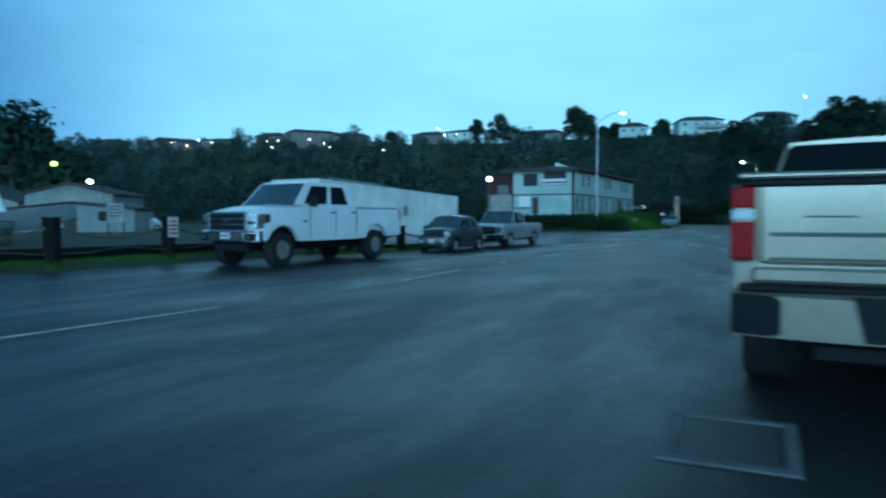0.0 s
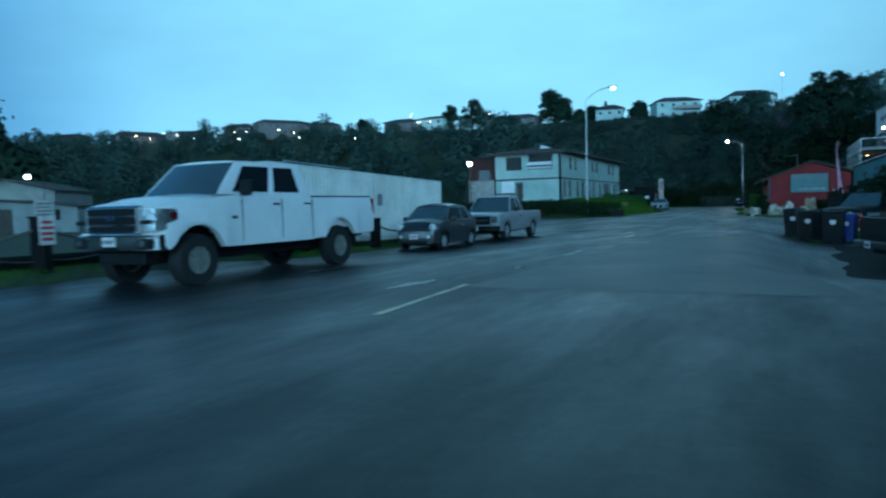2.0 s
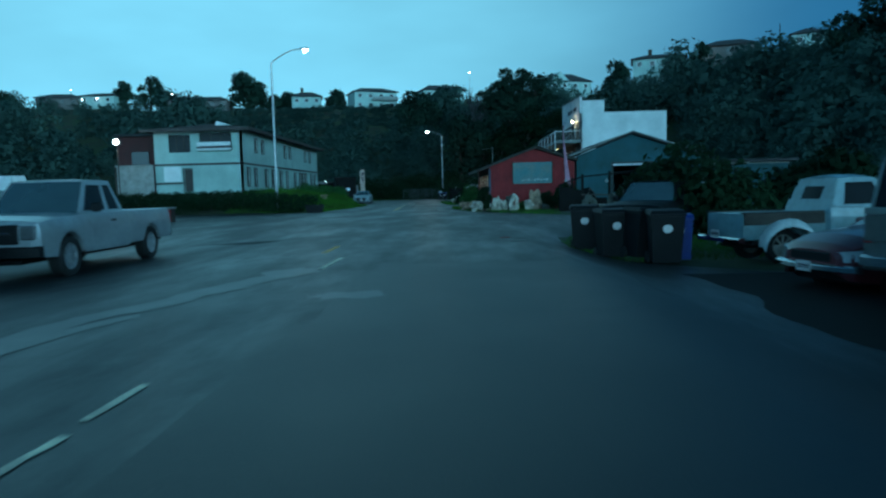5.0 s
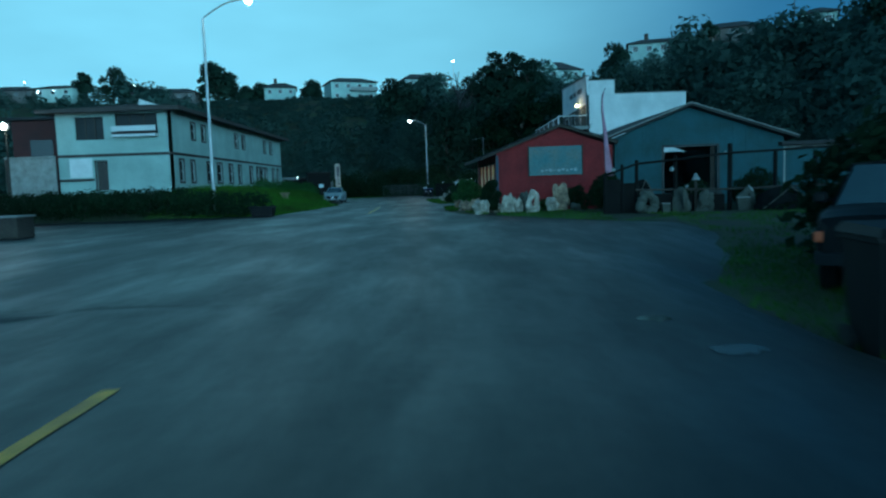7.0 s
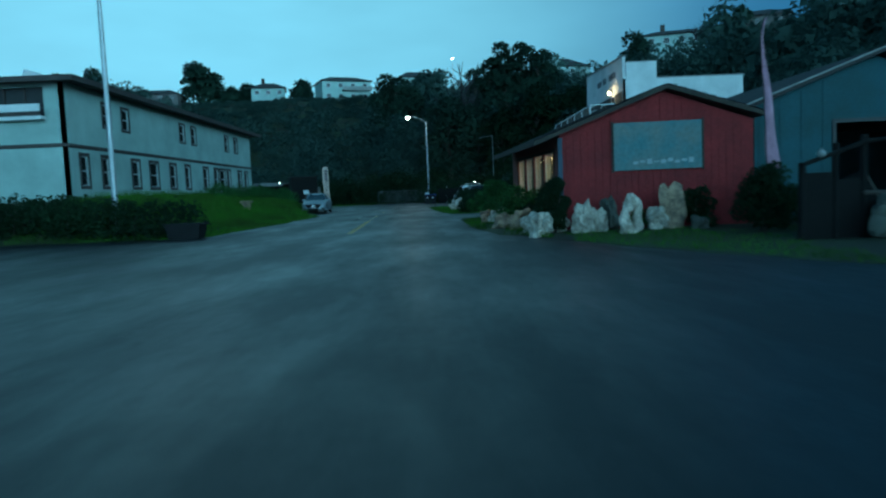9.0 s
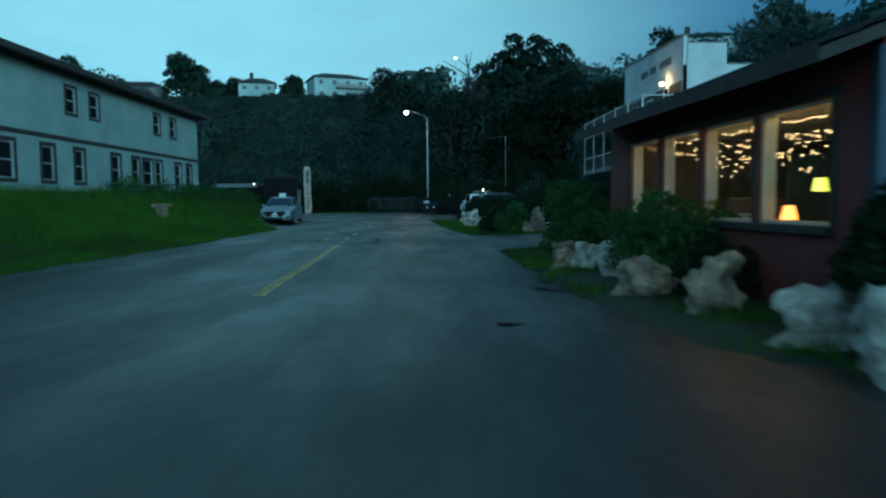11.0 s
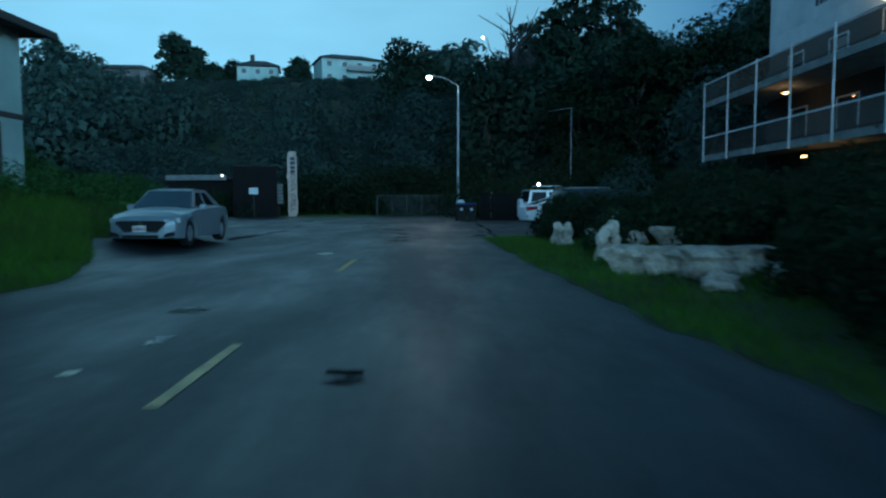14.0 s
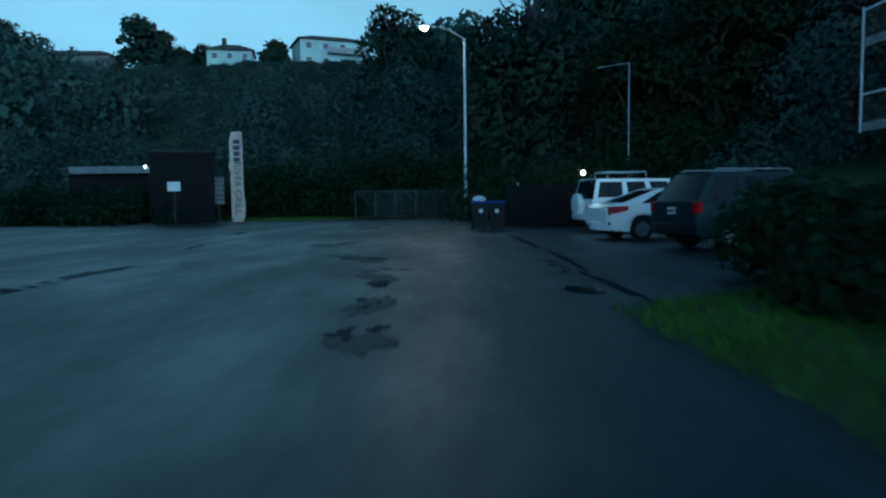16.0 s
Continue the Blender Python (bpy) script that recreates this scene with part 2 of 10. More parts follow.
black_plastic = material("black_plastic", (0.010, 0.010, 0.011), 0.6, vary=0.3, coarse=3, fine=25, bump=0.05, spec=0.2)
rubber = material("tyre_rubber", (0.013, 0.013, 0.013), 0.8, vary=0.35, coarse=4, fine=30, bump=0.2)
chrome = material("chrome", (0.72, 0.73, 0.74), 0.12, 1.0, vary=0.08, coarse=3, fine=12, bump=0)
alloy = material("alloy_rim", (0.50, 0.51, 0.52), 0.35, 0.8, vary=0.25, coarse=4, fine=20, bump=0)
dull_alloy = material("dusty_alloy_rim", (0.34, 0.33, 0.30), 0.5, 0.5, vary=0.3, coarse=4, fine=20, bump=0)
car_glass = material("tinted_car_glass", (0.010, 0.013, 0.015), 0.05, vary=0.1, coarse=2, fine=6, bump=0, coat=0.0, spec=0.06)
# windscreens: base colour lifted to teal, painting in part of the sky's reflection
screen_glass = material("sky_tinted_windscreen", (0.055, 0.078, 0.084), 0.06, vary=0.1, coarse=2, fine=6, bump=0, coat=1.0, spec=1.0)
clear_lens = material("clear_lens", (0.55, 0.58, 0.58), 0.12, vary=0.2, coarse=6, fine=30, bump=0, coat=0.8)
red_lens = material("red_lens", (0.34, 0.003, 0.006), 0.35, vary=0.2, coarse=6, fine=40, bump=0.02, coat=0.0, spec=0.12)
dim_red_lens = material("dim_red_lens", (0.11, 0.004, 0.006), 0.4, vary=0.2, coarse=6, fine=40, bump=0.02, spec=0.12)
amber_lens = material("amber_lens", (0.5, 0.12, 0.05), 0.2, vary=0.2, coarse=6, fine=40, bump=0.02, coat=0.8)
plate_mat = material("plate_white", (0.72, 0.66, 0.62), 0.5, vary=0.15, coarse=8, fine=40, bump=0)
ink = material("dark_ink", (0.05, 0.05, 0.07), 0.7, vary=0.2)
red_ink = material("red_ink", (0.45, 0.05, 0.05), 0.7, vary=0.2)
rope_mat = material("rope_and_chain", (0.13, 0.12, 0.10), 0.8, vary=0.4, coarse=6, fine=40, bump=0.4)
pane = material("window_glass", (0.018, 0.024, 0.026), 0.06, vary=0.08, coarse=1, fine=5, bump=0, spec=0.35)
aged_frame = material("aged_window_frame", (0.44, 0.46, 0.45), 0.6, vary=0.3, coarse=2, fine=18)
white_frame = material("white_window_frame", (0.72, 0.73, 0.71), 0.55, vary=0.12, coarse=2, fine=18)


def glow(name, color, power):
    return material(name, (0.8, 0.8, 0.8), 0.4, vary=0, emit=color, power=power)


clear_pane = bpy.data.materials.new("clear_window_glass")
clear_pane.use_nodes = True
_b = clear_pane.node_tree.nodes["Principled BSDF"]
_b.inputs["Base Color"].default_value, _b.inputs["Roughness"].default_value = (0.95, 0.97, 0.96, 1), 0.02
_b.inputs["Transmission Weight"].default_value, _b.inputs["IOR"].default_value = 1.0, 1.1


# ---- geometry helpers ----
class Geo:
    """Collects vertices and faces for one mesh."""

    def __init__(self):
        self.v, self.f = [], []

    def add(self, verts, faces, m=None):
        k = len(self.v)
        self.v += [tuple(m @ Vector(p)) for p in verts] if m is not None else [tuple(p) for p in verts]
        self.f += [tuple(i + k for i in f) for f in faces]
        return self

    def box(self, x0, x1, y0, y1, z0, z1, bevel=0.0, m=None):
        if bevel <= 0:
            vs = [(x, y, z) for z in (z0, z1) for y in (y0, y1) for x in (x0, x1)]
            return self.add(vs, [(0, 2, 3, 1), (4, 5, 7, 6), (0, 1, 5, 4), (2, 6, 7, 3), (0, 4, 6, 2), (1, 3, 7, 5)], m)
        b = min(bevel, 0.45 * (x1 - x0), 0.45 * (y1 - y0), 0.45 * (z1 - z0))
        vs, idx = [], {}
        for sx in (0, 1):
            for sy in (0, 1):
                for sz in (0, 1):
                    c = ((x0, x1)[sx], (y0, y1)[sy], (z0, z1)[sz])
                    d = ((b, -b)[sx], (b, -b)[sy], (b, -b)[sz])
                    for ax in range(3):
                        p = [c[k] + (0 if k == ax else d[k]) for k in range(3)]
                        idx[sx, sy, sz, ax] = len(vs)
                        vs.append(p)
        fs = []
        for s in (0, 1):
            fs.append([idx[s, a, c, 0] for a, c in ((0, 0), (1, 0), (1, 1), (0, 1))][:: 1 if s else -1])
            fs.append([idx[a, s, c, 1] for a, c in ((0, 0), (1, 0), (1, 1), (0, 1))][:: -1 if s else 1])
            fs.append([idx[a, c, s, 2] for a, c in ((0, 0), (1, 0), (1, 1), (0, 1))][:: 1 if s else -1])
        for a in (0, 1):
            for c in (0, 1):
                fs.append([idx[0, a, c, 1], idx[1, a, c, 1], idx[1, a, c, 2], idx[0, a, c, 2]])
                fs.append([idx[a, 0, c, 0], idx[a, 1, c, 0], idx[a, 1, c, 2], idx[a, 0, c, 2]])
                fs.append([idx[a, c, 0, 0], idx[a, c, 1, 0], idx[a, c, 1, 1], idx[a, c, 0, 1]])
        for sx in (0, 1):
            for sy in (0, 1):
                for sz in (0, 1):
                    fs.append([idx[sx, sy, sz, ax] for ax in range(3)])
        return self.add(vs, fs, m)

    def tube(self, pts, r, n=8, caps=True, m=None):
        """A round bar through the points; r is one radius or one for each point."""
        pts = [Vector(p) for p in pts]
        rs = [r] * len(pts) if isinstance(r, (int, float)) else list(r)
        vs, fs = [], []
        up = None
        for i, p in enumerate(pts):
            d = (pts[min(i + 1, len(pts) - 1)] - pts[max(i - 1, 0)]).normalized()
            if up is None:
                up = Vector((0, 0, 1)) if abs(d.z) < 0.9 else Vector((1, 0, 0))
            a = d.cross(up).normalized()
            c = a.cross(d).normalized()
            up = c
            vs += [p + rs[i] * (math.cos(t) * a + math.sin(t) * c) for t in (2 * math.pi * k / n for k in range(n))]
        for i in range(len(pts) - 1):
            fs += [(i * n + k, i * n + (k + 1) % n, (i + 1) * n + (k + 1) % n, (i + 1) * n + k) for k in range(n)]
        if caps:
            fs += [tuple(range(n)), tuple(range((len(pts) - 1) * n + n - 1, (len(pts) - 1) * n - 1, -1))]
        return self.add(vs, fs, m)

    def lathe(self, profile, n=24, m=None, close=False):
        """Turns (radius, height) pairs about the local z axis."""
        vs = [(r * math.cos(t), r * math.sin(t), z) for r, z in profile for t in (2 * math.pi * k / n for k in range(n))]
        k = len(profile)
        fs = [(i * n + j, i * n + (j + 1) % n, ((i + 1) % k) * n + (j + 1) % n, ((i + 1) % k) * n + j) for i in range(k if close else k - 1) for j in range(n)]
        if not close:
            fs += [tuple(range(n - 1, -1, -1)), tuple(range((k - 1) * n, k * n))]
        return self.add(vs, fs, m)

    def loft(self, rings, closed=True, caps=True, m=None):
        n, vs, fs = len(rings[0]), [p for r in rings for p in r], []
        for i in range(len(rings) - 1):
            for k in range(n if closed else n - 1):
                fs.append((i * n + k, i * n + (k + 1) % n, (i + 1) * n + (k + 1) % n, (i + 1) * n + k))
        if caps and closed:
            fs += [tuple(range(n - 1, -1, -1)), tuple(range((len(rings) - 1) * n, len(rings) * n))]
        return self.add(vs, fs, m)

    def prism(self, outline, y0, y1, m=None):
        """An outline of (x, z) pairs, drawn out from y0 to y1."""
        return self.loft([[(x, y0, z) for x, z in outline], [(x, y1, z) for x, z in outline]], m=m)

    def quad(self, a, b, c, d, m=None):
        return self.add([a, b, c, d], [(0, 1, 2, 3)], m)

    def mesh(self, name, smooth=False, angle=35):
        me = bpy.data.meshes.new(name)
        me.from_pydata(self.v, [], self.f)
        bm = bmesh.new()
        bm.from_mesh(me)
        bmesh.ops.recalc_face_normals(bm, faces=bm.faces)
        bm.to_mesh(me)
        bm.free()
        if smooth:
            me.polygons.foreach_set("use_smooth", [True] * len(me.polygons))
            me.set_sharp_from_angle(angle=radians(angle))
        return me


def part(name, geo, mat, parent=None, label="", smooth=False, angle=35, m=None):
    """One mesh object, under a thing or under a part."""
    me = geo.mesh(name, smooth, angle) if isinstance(geo, Geo) else geo
    if mat is not None and not me.materials:
        me.materials.append(mat)
    ob = new(name, me)
    if parent is not None:
        ob.parent = parent
    if m is not None:
        ob.matrix_basis = m
    return tagged(ob, label) if label else ob


def thing(name, label, category, m=None, group="", kind=""):
    ob = new(name)
    ob.empty_display_size = 0.2
    if m is not None:
        ob.matrix_basis = m
    return tagged(ob, label, category, group, kind)


def wall_with_openings(L, z0, z1, thick, holes, top=None):
    """A wall along local x from 0 to L, its outer face at y = 0 and its inner at y = thick, with real openings (x0, x1, za, zb)."""
    g = Geo()
    xs = sorted({0.0, L, *[h[0] for h in holes], *[h[1] for h in holes]})
    zs = sorted({z0, z1, *[h[2] for h in holes], *[h[3] for h in holes]})
    for xa, xb in zip(xs, xs[1:]):
        for za, zb in zip(zs, zs[1:]):
            cx, cz = (xa + xb) / 2, (za + zb) / 2
            if any(h[0] < cx < h[1] and h[2] < cz < h[3] for h in holes):
                continue
            g.quad((xa, 0, za), (xb, 0, za), (xb, 0, zb), (xa, 0, zb))
            g.quad((xa, thick, za), (xa, thick, zb), (xb, thick, zb), (xb, thick, za))
    for xa, xb, za, zb in holes:
        g.quad((xa, 0, za), (xa, thick, za), (xb, thick, za), (xb, 0, za))
        g.quad((xa, 0, zb), (xb, 0, zb), (xb, thick, zb), (xa, thick, zb))
        g.quad((xa, 0, za), (xa, 0, zb), (xa, thick, zb), (xa, thick, za))
        g.quad((xb, 0, za), (xb, thick, za), (xb, thick, zb), (xb, 0, zb))
    g.quad((0, 0, z1), (L, 0, z1), (L, thick, z1), (0, thick, z1))
    g.quad((0, 0, z0), (0, thick, z0), (0, thick, z1), (0, 0, z1))
    g.quad((L, 0, z0), (L, 0, z1), (L, thick, z1), (L, thick, z0))
    return g


def smooth01(a, b, x):
    t = min(1.0, max(0.0, (x - a) / (b - a)))
    return t * t * (3 - 2 * t)


def band(x, a, b, c, d):
    return smooth01(a, b, x) * (1 - smooth01(c, d, x))


def lerp_table(table, x):
    for (x0, *v0), (x1, *v1) in zip(table, table[1:]):
        if x <= x1:
            t = min(1.0, max(0.0, (x - x0) / (x1 - x0)))
            return [a + (b - a) * t for a, b in zip(v0, v1)]
    return list(table[-1][1:])


# ---- the lie of the land ----
HILL = [(-180, 260, 520, 12), (-130, 250, 480, 18), (-90, 210, 380, 29), (-60, 165, 300, 32), (-35, 118, 225, 31), (-12, 92, 190, 29), (3, 86, 172, 28),
        (14, 62, 140, 21), (28, 48, 112, 19.8), (45, 46, 98, 19.8), (80, 40, 95, 25), (120, 60, 130, 24), (180, 260, 520, 12)]


def hill_height(x, y):
    dx, dy = x + 10, y - 50
    r = math.hypot(dx, dy)
    if r < 38:
        return 0.0
    rf, rr, h = lerp_table(HILL, math.degrees(math.atan2(dx, dy)))
    u = (r - rf) / (rr - rf)
    if u <= 0:
        return 0.0
    z = h * (0.35 * min(u, 1) + 0.65 * smooth01(0, 1, u))
    if u > 1:
        z += 0.02 * (r - rr) / (1 + (r - rr) / 200)
    return z + min(1, u * 3) * 1.6 * (noise.noise((x * 0.045, y * 0.045, 0.3)) + 0.5 * noise.noise((x * 0.11, y * 0.11, 1.3)))


def ground(x, y):
    z = hill_height(x, y)
    # turfed bank below the long two-storey house
    z += 1.55 * smooth01(-12.6, -18.6, x) * band(y, 61.5, 67, 96, 102) * (1 - smooth01(-34, -60, x))
    # the shoulder with the parked cars lies lower, the turf strip by the posts higher
    z -= 0.14 * smooth01(-6.8, -8.6, x) * band(y, 14, 20, 34, 46) * (1 - smooth01(-18, -26, x))
    z += 0.22 * smooth01(-11.8, -12.6, x) * (1 - smooth01(13, 18, y)) * (1 - smooth01(-16, -24, x))
    # yard with the old vehicles
    z -= 0.40 * smooth01(-1.0, 1.2, x) * band(y, 12, 17.5, 33, 46)
    # verge humps
    z += 0.10 * smooth01(-2.6, -1.4, x) * band(y, 60, 64, 94, 97) * (1 - smooth01(3, 8, x))
    return z

# ---- ground and road ----
def axis_steps(*spans):
    out = []
    for a, b, s in spans:
        n = max(1, round((b - a) / s))
        out += [a + (b - a) * i / n for i in range(n)]
    return out + [spans[-1][1]]


gx = axis_steps((-1400, -400, 100), (-400, -120, 14), (-120, -40, 5), (-40, -8, 1.0), (-8, 10, 1.0), (10, 40, 2.0), (40, 160, 5), (160, 400, 20), (400, 1400, 100))
gy = axis_steps((-900, -200, 100), (-200, -30, 12), (-30, 140, 1.5), (140, 260, 5), (260, 420, 16), (420, 1500, 90))
LEFT_EDGE = [(-70, -12.3), (13, -12.1), (17, -12.2), (30, -12.6), (33.5, -13), (36, -44), (59.5, -44), (61.6, -34), (62.3, -13.2), (63, -12.4), (80, -12.0), (84, -12.0), (87, -13.2),
             (90, -14.6), (96, -15), (98, -18), (101, -33), (126, -33), (129, -20), (131, -14), (134, -10.5), (150, -9.5)]
RIGHT_EDGE = [(-70, 9), (24.5, 9), (27, 4.0), (29, 1.5), (31.5, 0.4), (33.2, 0.45), (36, 0.9), (39, 2.2), (43, 3.6), (46.5, 3.9), (48.5, 2.0), (53, -0.2), (58, -2.1), (62, -2.9), (69.3, -3.0), (70.3, 1.0), (71, 7), (74.4, 7), (75.2, 0),
              (76.4, -3.2), (80, -3.8), (90, -4.5), (96.3, -4.8), (97.6, -2.5), (98.5, 4.5), (115.5, 4.5), (117, -3.5), (118, -5.1), (134, -5.6), (150, -5.4)]


def road_edges(y):
    w = 0.16 * noise.noise((3.1, y * 0.9, 0)) + 0.07 * noise.noise((7.7, y * 3.1, 0))
    v = 0.16 * noise.noise((13.1, y * 0.9, 5)) + 0.07 * noise.noise((17.7, y * 3.1, 5))
    return lerp_table(LEFT_EDGE, y)[0] + w, lerp_table(RIGHT_EDGE, y)[0] + v


def on_road(x, y):
    if y < -70 or y > 133:
        return False
    a, b = road_edges(y)
    return a < x < b


gg = Geo()
gg.v = [(x, y, ground(x, y) - (0.05 if on_road(x, y) else 0.0)) for y in gy for x in gx]
nx = len(gx)
gg.f = [(j * nx + i, j * nx + i + 1, (j + 1) * nx + i + 1, (j + 1) * nx + i) for j in range(len(gy) - 1) for i in range(nx - 1)]
tagged(part("ground", gg, soil, smooth=True, angle=180), "dark damp turf and soil rising into a wooded hillside", "ground", kind="structure")

ROAD_Z = 0.025
rg = Geo()
ry = axis_steps((-70, 0, 1.0), (0, 133, 0.35))
cols = 46
for y in ry:
    a, b = road_edges(y)
    for i in range(cols):
        x = a + (b - a) * i / (cols - 1)
        z = ground(x, y) + ROAD_Z + 0.015 * noise.noise((x * 0.5, y * 0.25, 2))
        if i in (0, cols - 1):
            z -= 0.06
        rg.v.append((x, y, z))
rg.f = [(j * cols + i, j * cols + i + 1, (j + 1) * cols + i + 1, (j + 1) * cols + i) for j in range(len(ry) - 1) for i in range(cols - 1)]
road = tagged(part("road", rg, asphalt, smooth=True, angle=180), "worn damp grey asphalt with patches and no kerbs", "road", kind="structure")


def road_z(x, y):
    return ground(x, y) + ROAD_Z + 0.015 * noise.noise((x * 0.5, y * 0.25, 2))


def stripe(name, x0, y0, x1, y1, width, mat, label, seed, ragged=0.25):
    """A painted line laid on the road, with worn, ragged sides."""
    g, n = Geo(), max(4, int(math.dist((x0, y0), (x1, y1)) / 0.18))
    d = Vector((x1 - x0, y1 - y0)).normalized()
    px, py = -d.y, d.x
    for i in range(n + 1):
        t = i / n
        x, y = x0 + (x1 - x0) * t, y0 + (y1 - y0) * t
        wa = width / 2 * (1 - ragged * abs(noise.noise((seed, y * 5.0, 0))) * 1.6)
        wb = width / 2 * (1 - ragged * abs(noise.noise((seed + 9, y * 5.0, 4))) * 1.6)
        for s in (-wa, wb):
            g.v.append((x + px * s, y + py * s, road_z(x + px * s, y + py * s) + 0.006))
    g.f = [(2 * i, 2 * i + 1, 2 * i + 3, 2 * i + 2) for i in range(n)]
    return tagged(part(name, g, mat), label, "road marking", "centre line", "structure")


W, Y = "worn white centre dash painted on asphalt", "worn yellow centre line painted on asphalt"
stripe("centre_line", -4.35, 0.4, -4.2, 3.35, 0.12, white_line, W, 1)
stripe("centre_line", -4.13, 8.0, -4.35, 11.12, 0.12, material("cream_road_paint", (0.90, 0.73, 0.44), 0.6, vary=0.45, coarse=2.5, fine=30, tint=(0.50, 0.41, 0.25)), "worn cream dash of the centre line", 2)
stripe("centre_line", -4.53, 17.25, -4.49, 17.8, 0.07, white_line, W, 3, 0.5)
stripe("centre_line", -4.52, 18.05, -4.51, 18.75, 0.07, white_line, W, 13, 0.5)
stripe("centre_line", -4.54, 13.9, -4.56, 14.3, 0.07, white_line, W, 33, 0.7)
stripe("centre_line", -4.75, 25.6, -4.73, 27.4, 0.10, white_line, W, 4, 0.6)
stripe("centre_line", -5.30, 28.6, -5.34, 30.4, 0.12, yellow_line, Y, 5)
faded_yellow = material("faded_yellow_road_paint", (0.88, 0.56, 0.17), 0.6, vary=0.45, coarse=2.5, fine=30, tint=(0.46, 0.30, 0.10))
stripe("centre_line", -6.98, 61.2, -7.43, 71.9, 0.09, faded_yellow, Y, 6, 0.35)
stripe("centre_line", -7.07, 61.2, -7.52, 71.6, 0.055, faded_yellow, Y, 7, 0.45)
cream_line = MATS["cream_road_paint"]
stripe("centre_line", -7.53, 72.9, -7.60, 73.9, 0.075, cream_line, "worn cream dash of the centre line", 8, 0.5)
stripe("centre_line", -7.61, 74.4, -7.66, 76.1, 0.075, cream_line, "worn cream dash of the centre line", 18, 0.5)
stripe("centre_line", -7.70, 77.5, -7.76, 79.3, 0.10, material("amber_road_paint", (0.90, 0.63, 0.28), 0.6, vary=0.45, coarse=2.5, fine=30, tint=(0.50, 0.37, 0.18)), "worn cream dash of the centre line", 9)
stripe("centre_line", -7.90, 85.3, -7.96, 87.7, 0.11, material("dull_ochre_road_paint", (0.94, 0.50, 0.14), 0.6, vary=0.45, coarse=2.5, fine=30, tint=(0.5, 0.35, 0.17)), W, 10)


def blotch(name, x, y, rx, ry_, mat, label, seed, rough=0.45, lift=0.005, n=26, turn=0.0):
    """A flat irregular patch lying on the road."""
    g, cz, sz = Geo(), math.cos(turn), math.sin(turn)
    g.v.append((x, y, road_z(x, y) + lift))
    for ring in (0.6, 1.0):
        for k in range(n):
            t = 2 * math.pi * k / n
            r = ring * (1 + rough * noise.noise((math.cos(t) * 1.7 + seed, math.sin(t) * 1.7, seed * 0.7)) + 0.5 * rough * noise.noise((math.cos(t) * 5 + seed, math.sin(t) * 5, seed)))
            u, v = rx * r * math.cos(t), ry_ * r * math.sin(t)
            px, py = x + cz * u - sz * v, y + sz * u + cz * v
            g.v.append((px, py, road_z(px, py) + lift))
    g.f = [(0, 1 + k, 1 + (k + 1) % n) for k in range(n)] + [(1 + k, 1 + n + k, 1 + n + (k + 1) % n, 1 + (k + 1) % n) for k in range(n)]
    return tagged(part(name, g, mat), label, "road patch", kind="structure")


puddle_mat = material("standing_water", (0.03, 0.036, 0.04), 0.06, vary=0.15, coarse=1, fine=4, bump=0.0, spec=0.6)
damp_mat = material("damp_asphalt", (0.052, 0.056, 0.058), 0.24, vary=0.3, coarse=0.8, fine=40, bump=0.15)
tar_mat = material("dark_tar_patch", (0.007, 0.007, 0.008), 0.85, vary=0.35, coarse=1.5, fine=30, bump=0.3, spec=0.1)
for i, (x, y, a, b) in enumerate(((-1.33, 32.1, 0.16, 0.12), (-1.1, 30.9, 0.20, 0.16), (-5.0, 97.6, 0.25, 0.4))):
    blotch("puddle", x, y, a, b, damp_mat if i % 3 == 1 else puddle_mat, "thin sheet of rainwater lying on asphalt", 3.3 * i + 1)
for i, (x, y, a, b) in enumerate(((-8.37, 74.0, 0.10, 0.35), (-8.36, 74.6, 0.08, 0.25), (-6.74, 73.35, 0.09, 0.15), (-6.53, 73.35, 0.09, 0.13), (-6.58, 72.4, 0.16, 0.24), (-8.8, 81.1, 0.13, 0.2), (-8.5, 79.5, 0.08, 0.18), (-8.2, 12.6, 0.2, 0.5), (-5.2, 11.0, 0.16, 0.5))):
    for k in range(3):
        blotch("damp_patch", x + 0.5 * a * math.sin(4 * i + 2 * k), y + 0.6 * b * math.cos(3 * i + 2 * k), a * (0.5 + 0.2 * k), b * (0.35 + 0.15 * k), damp_mat, "thin damp sheen lying on asphalt", 2.3 * i + 0.7 * k + 4, rough=1.0, lift=0.004 + 0.0005 * k)
tar_soft = material("worn_tar_patch", (0.016, 0.017, 0.018), 0.6, vary=0.4, coarse=3, fine=30, bump=0.3, spec=0.3)
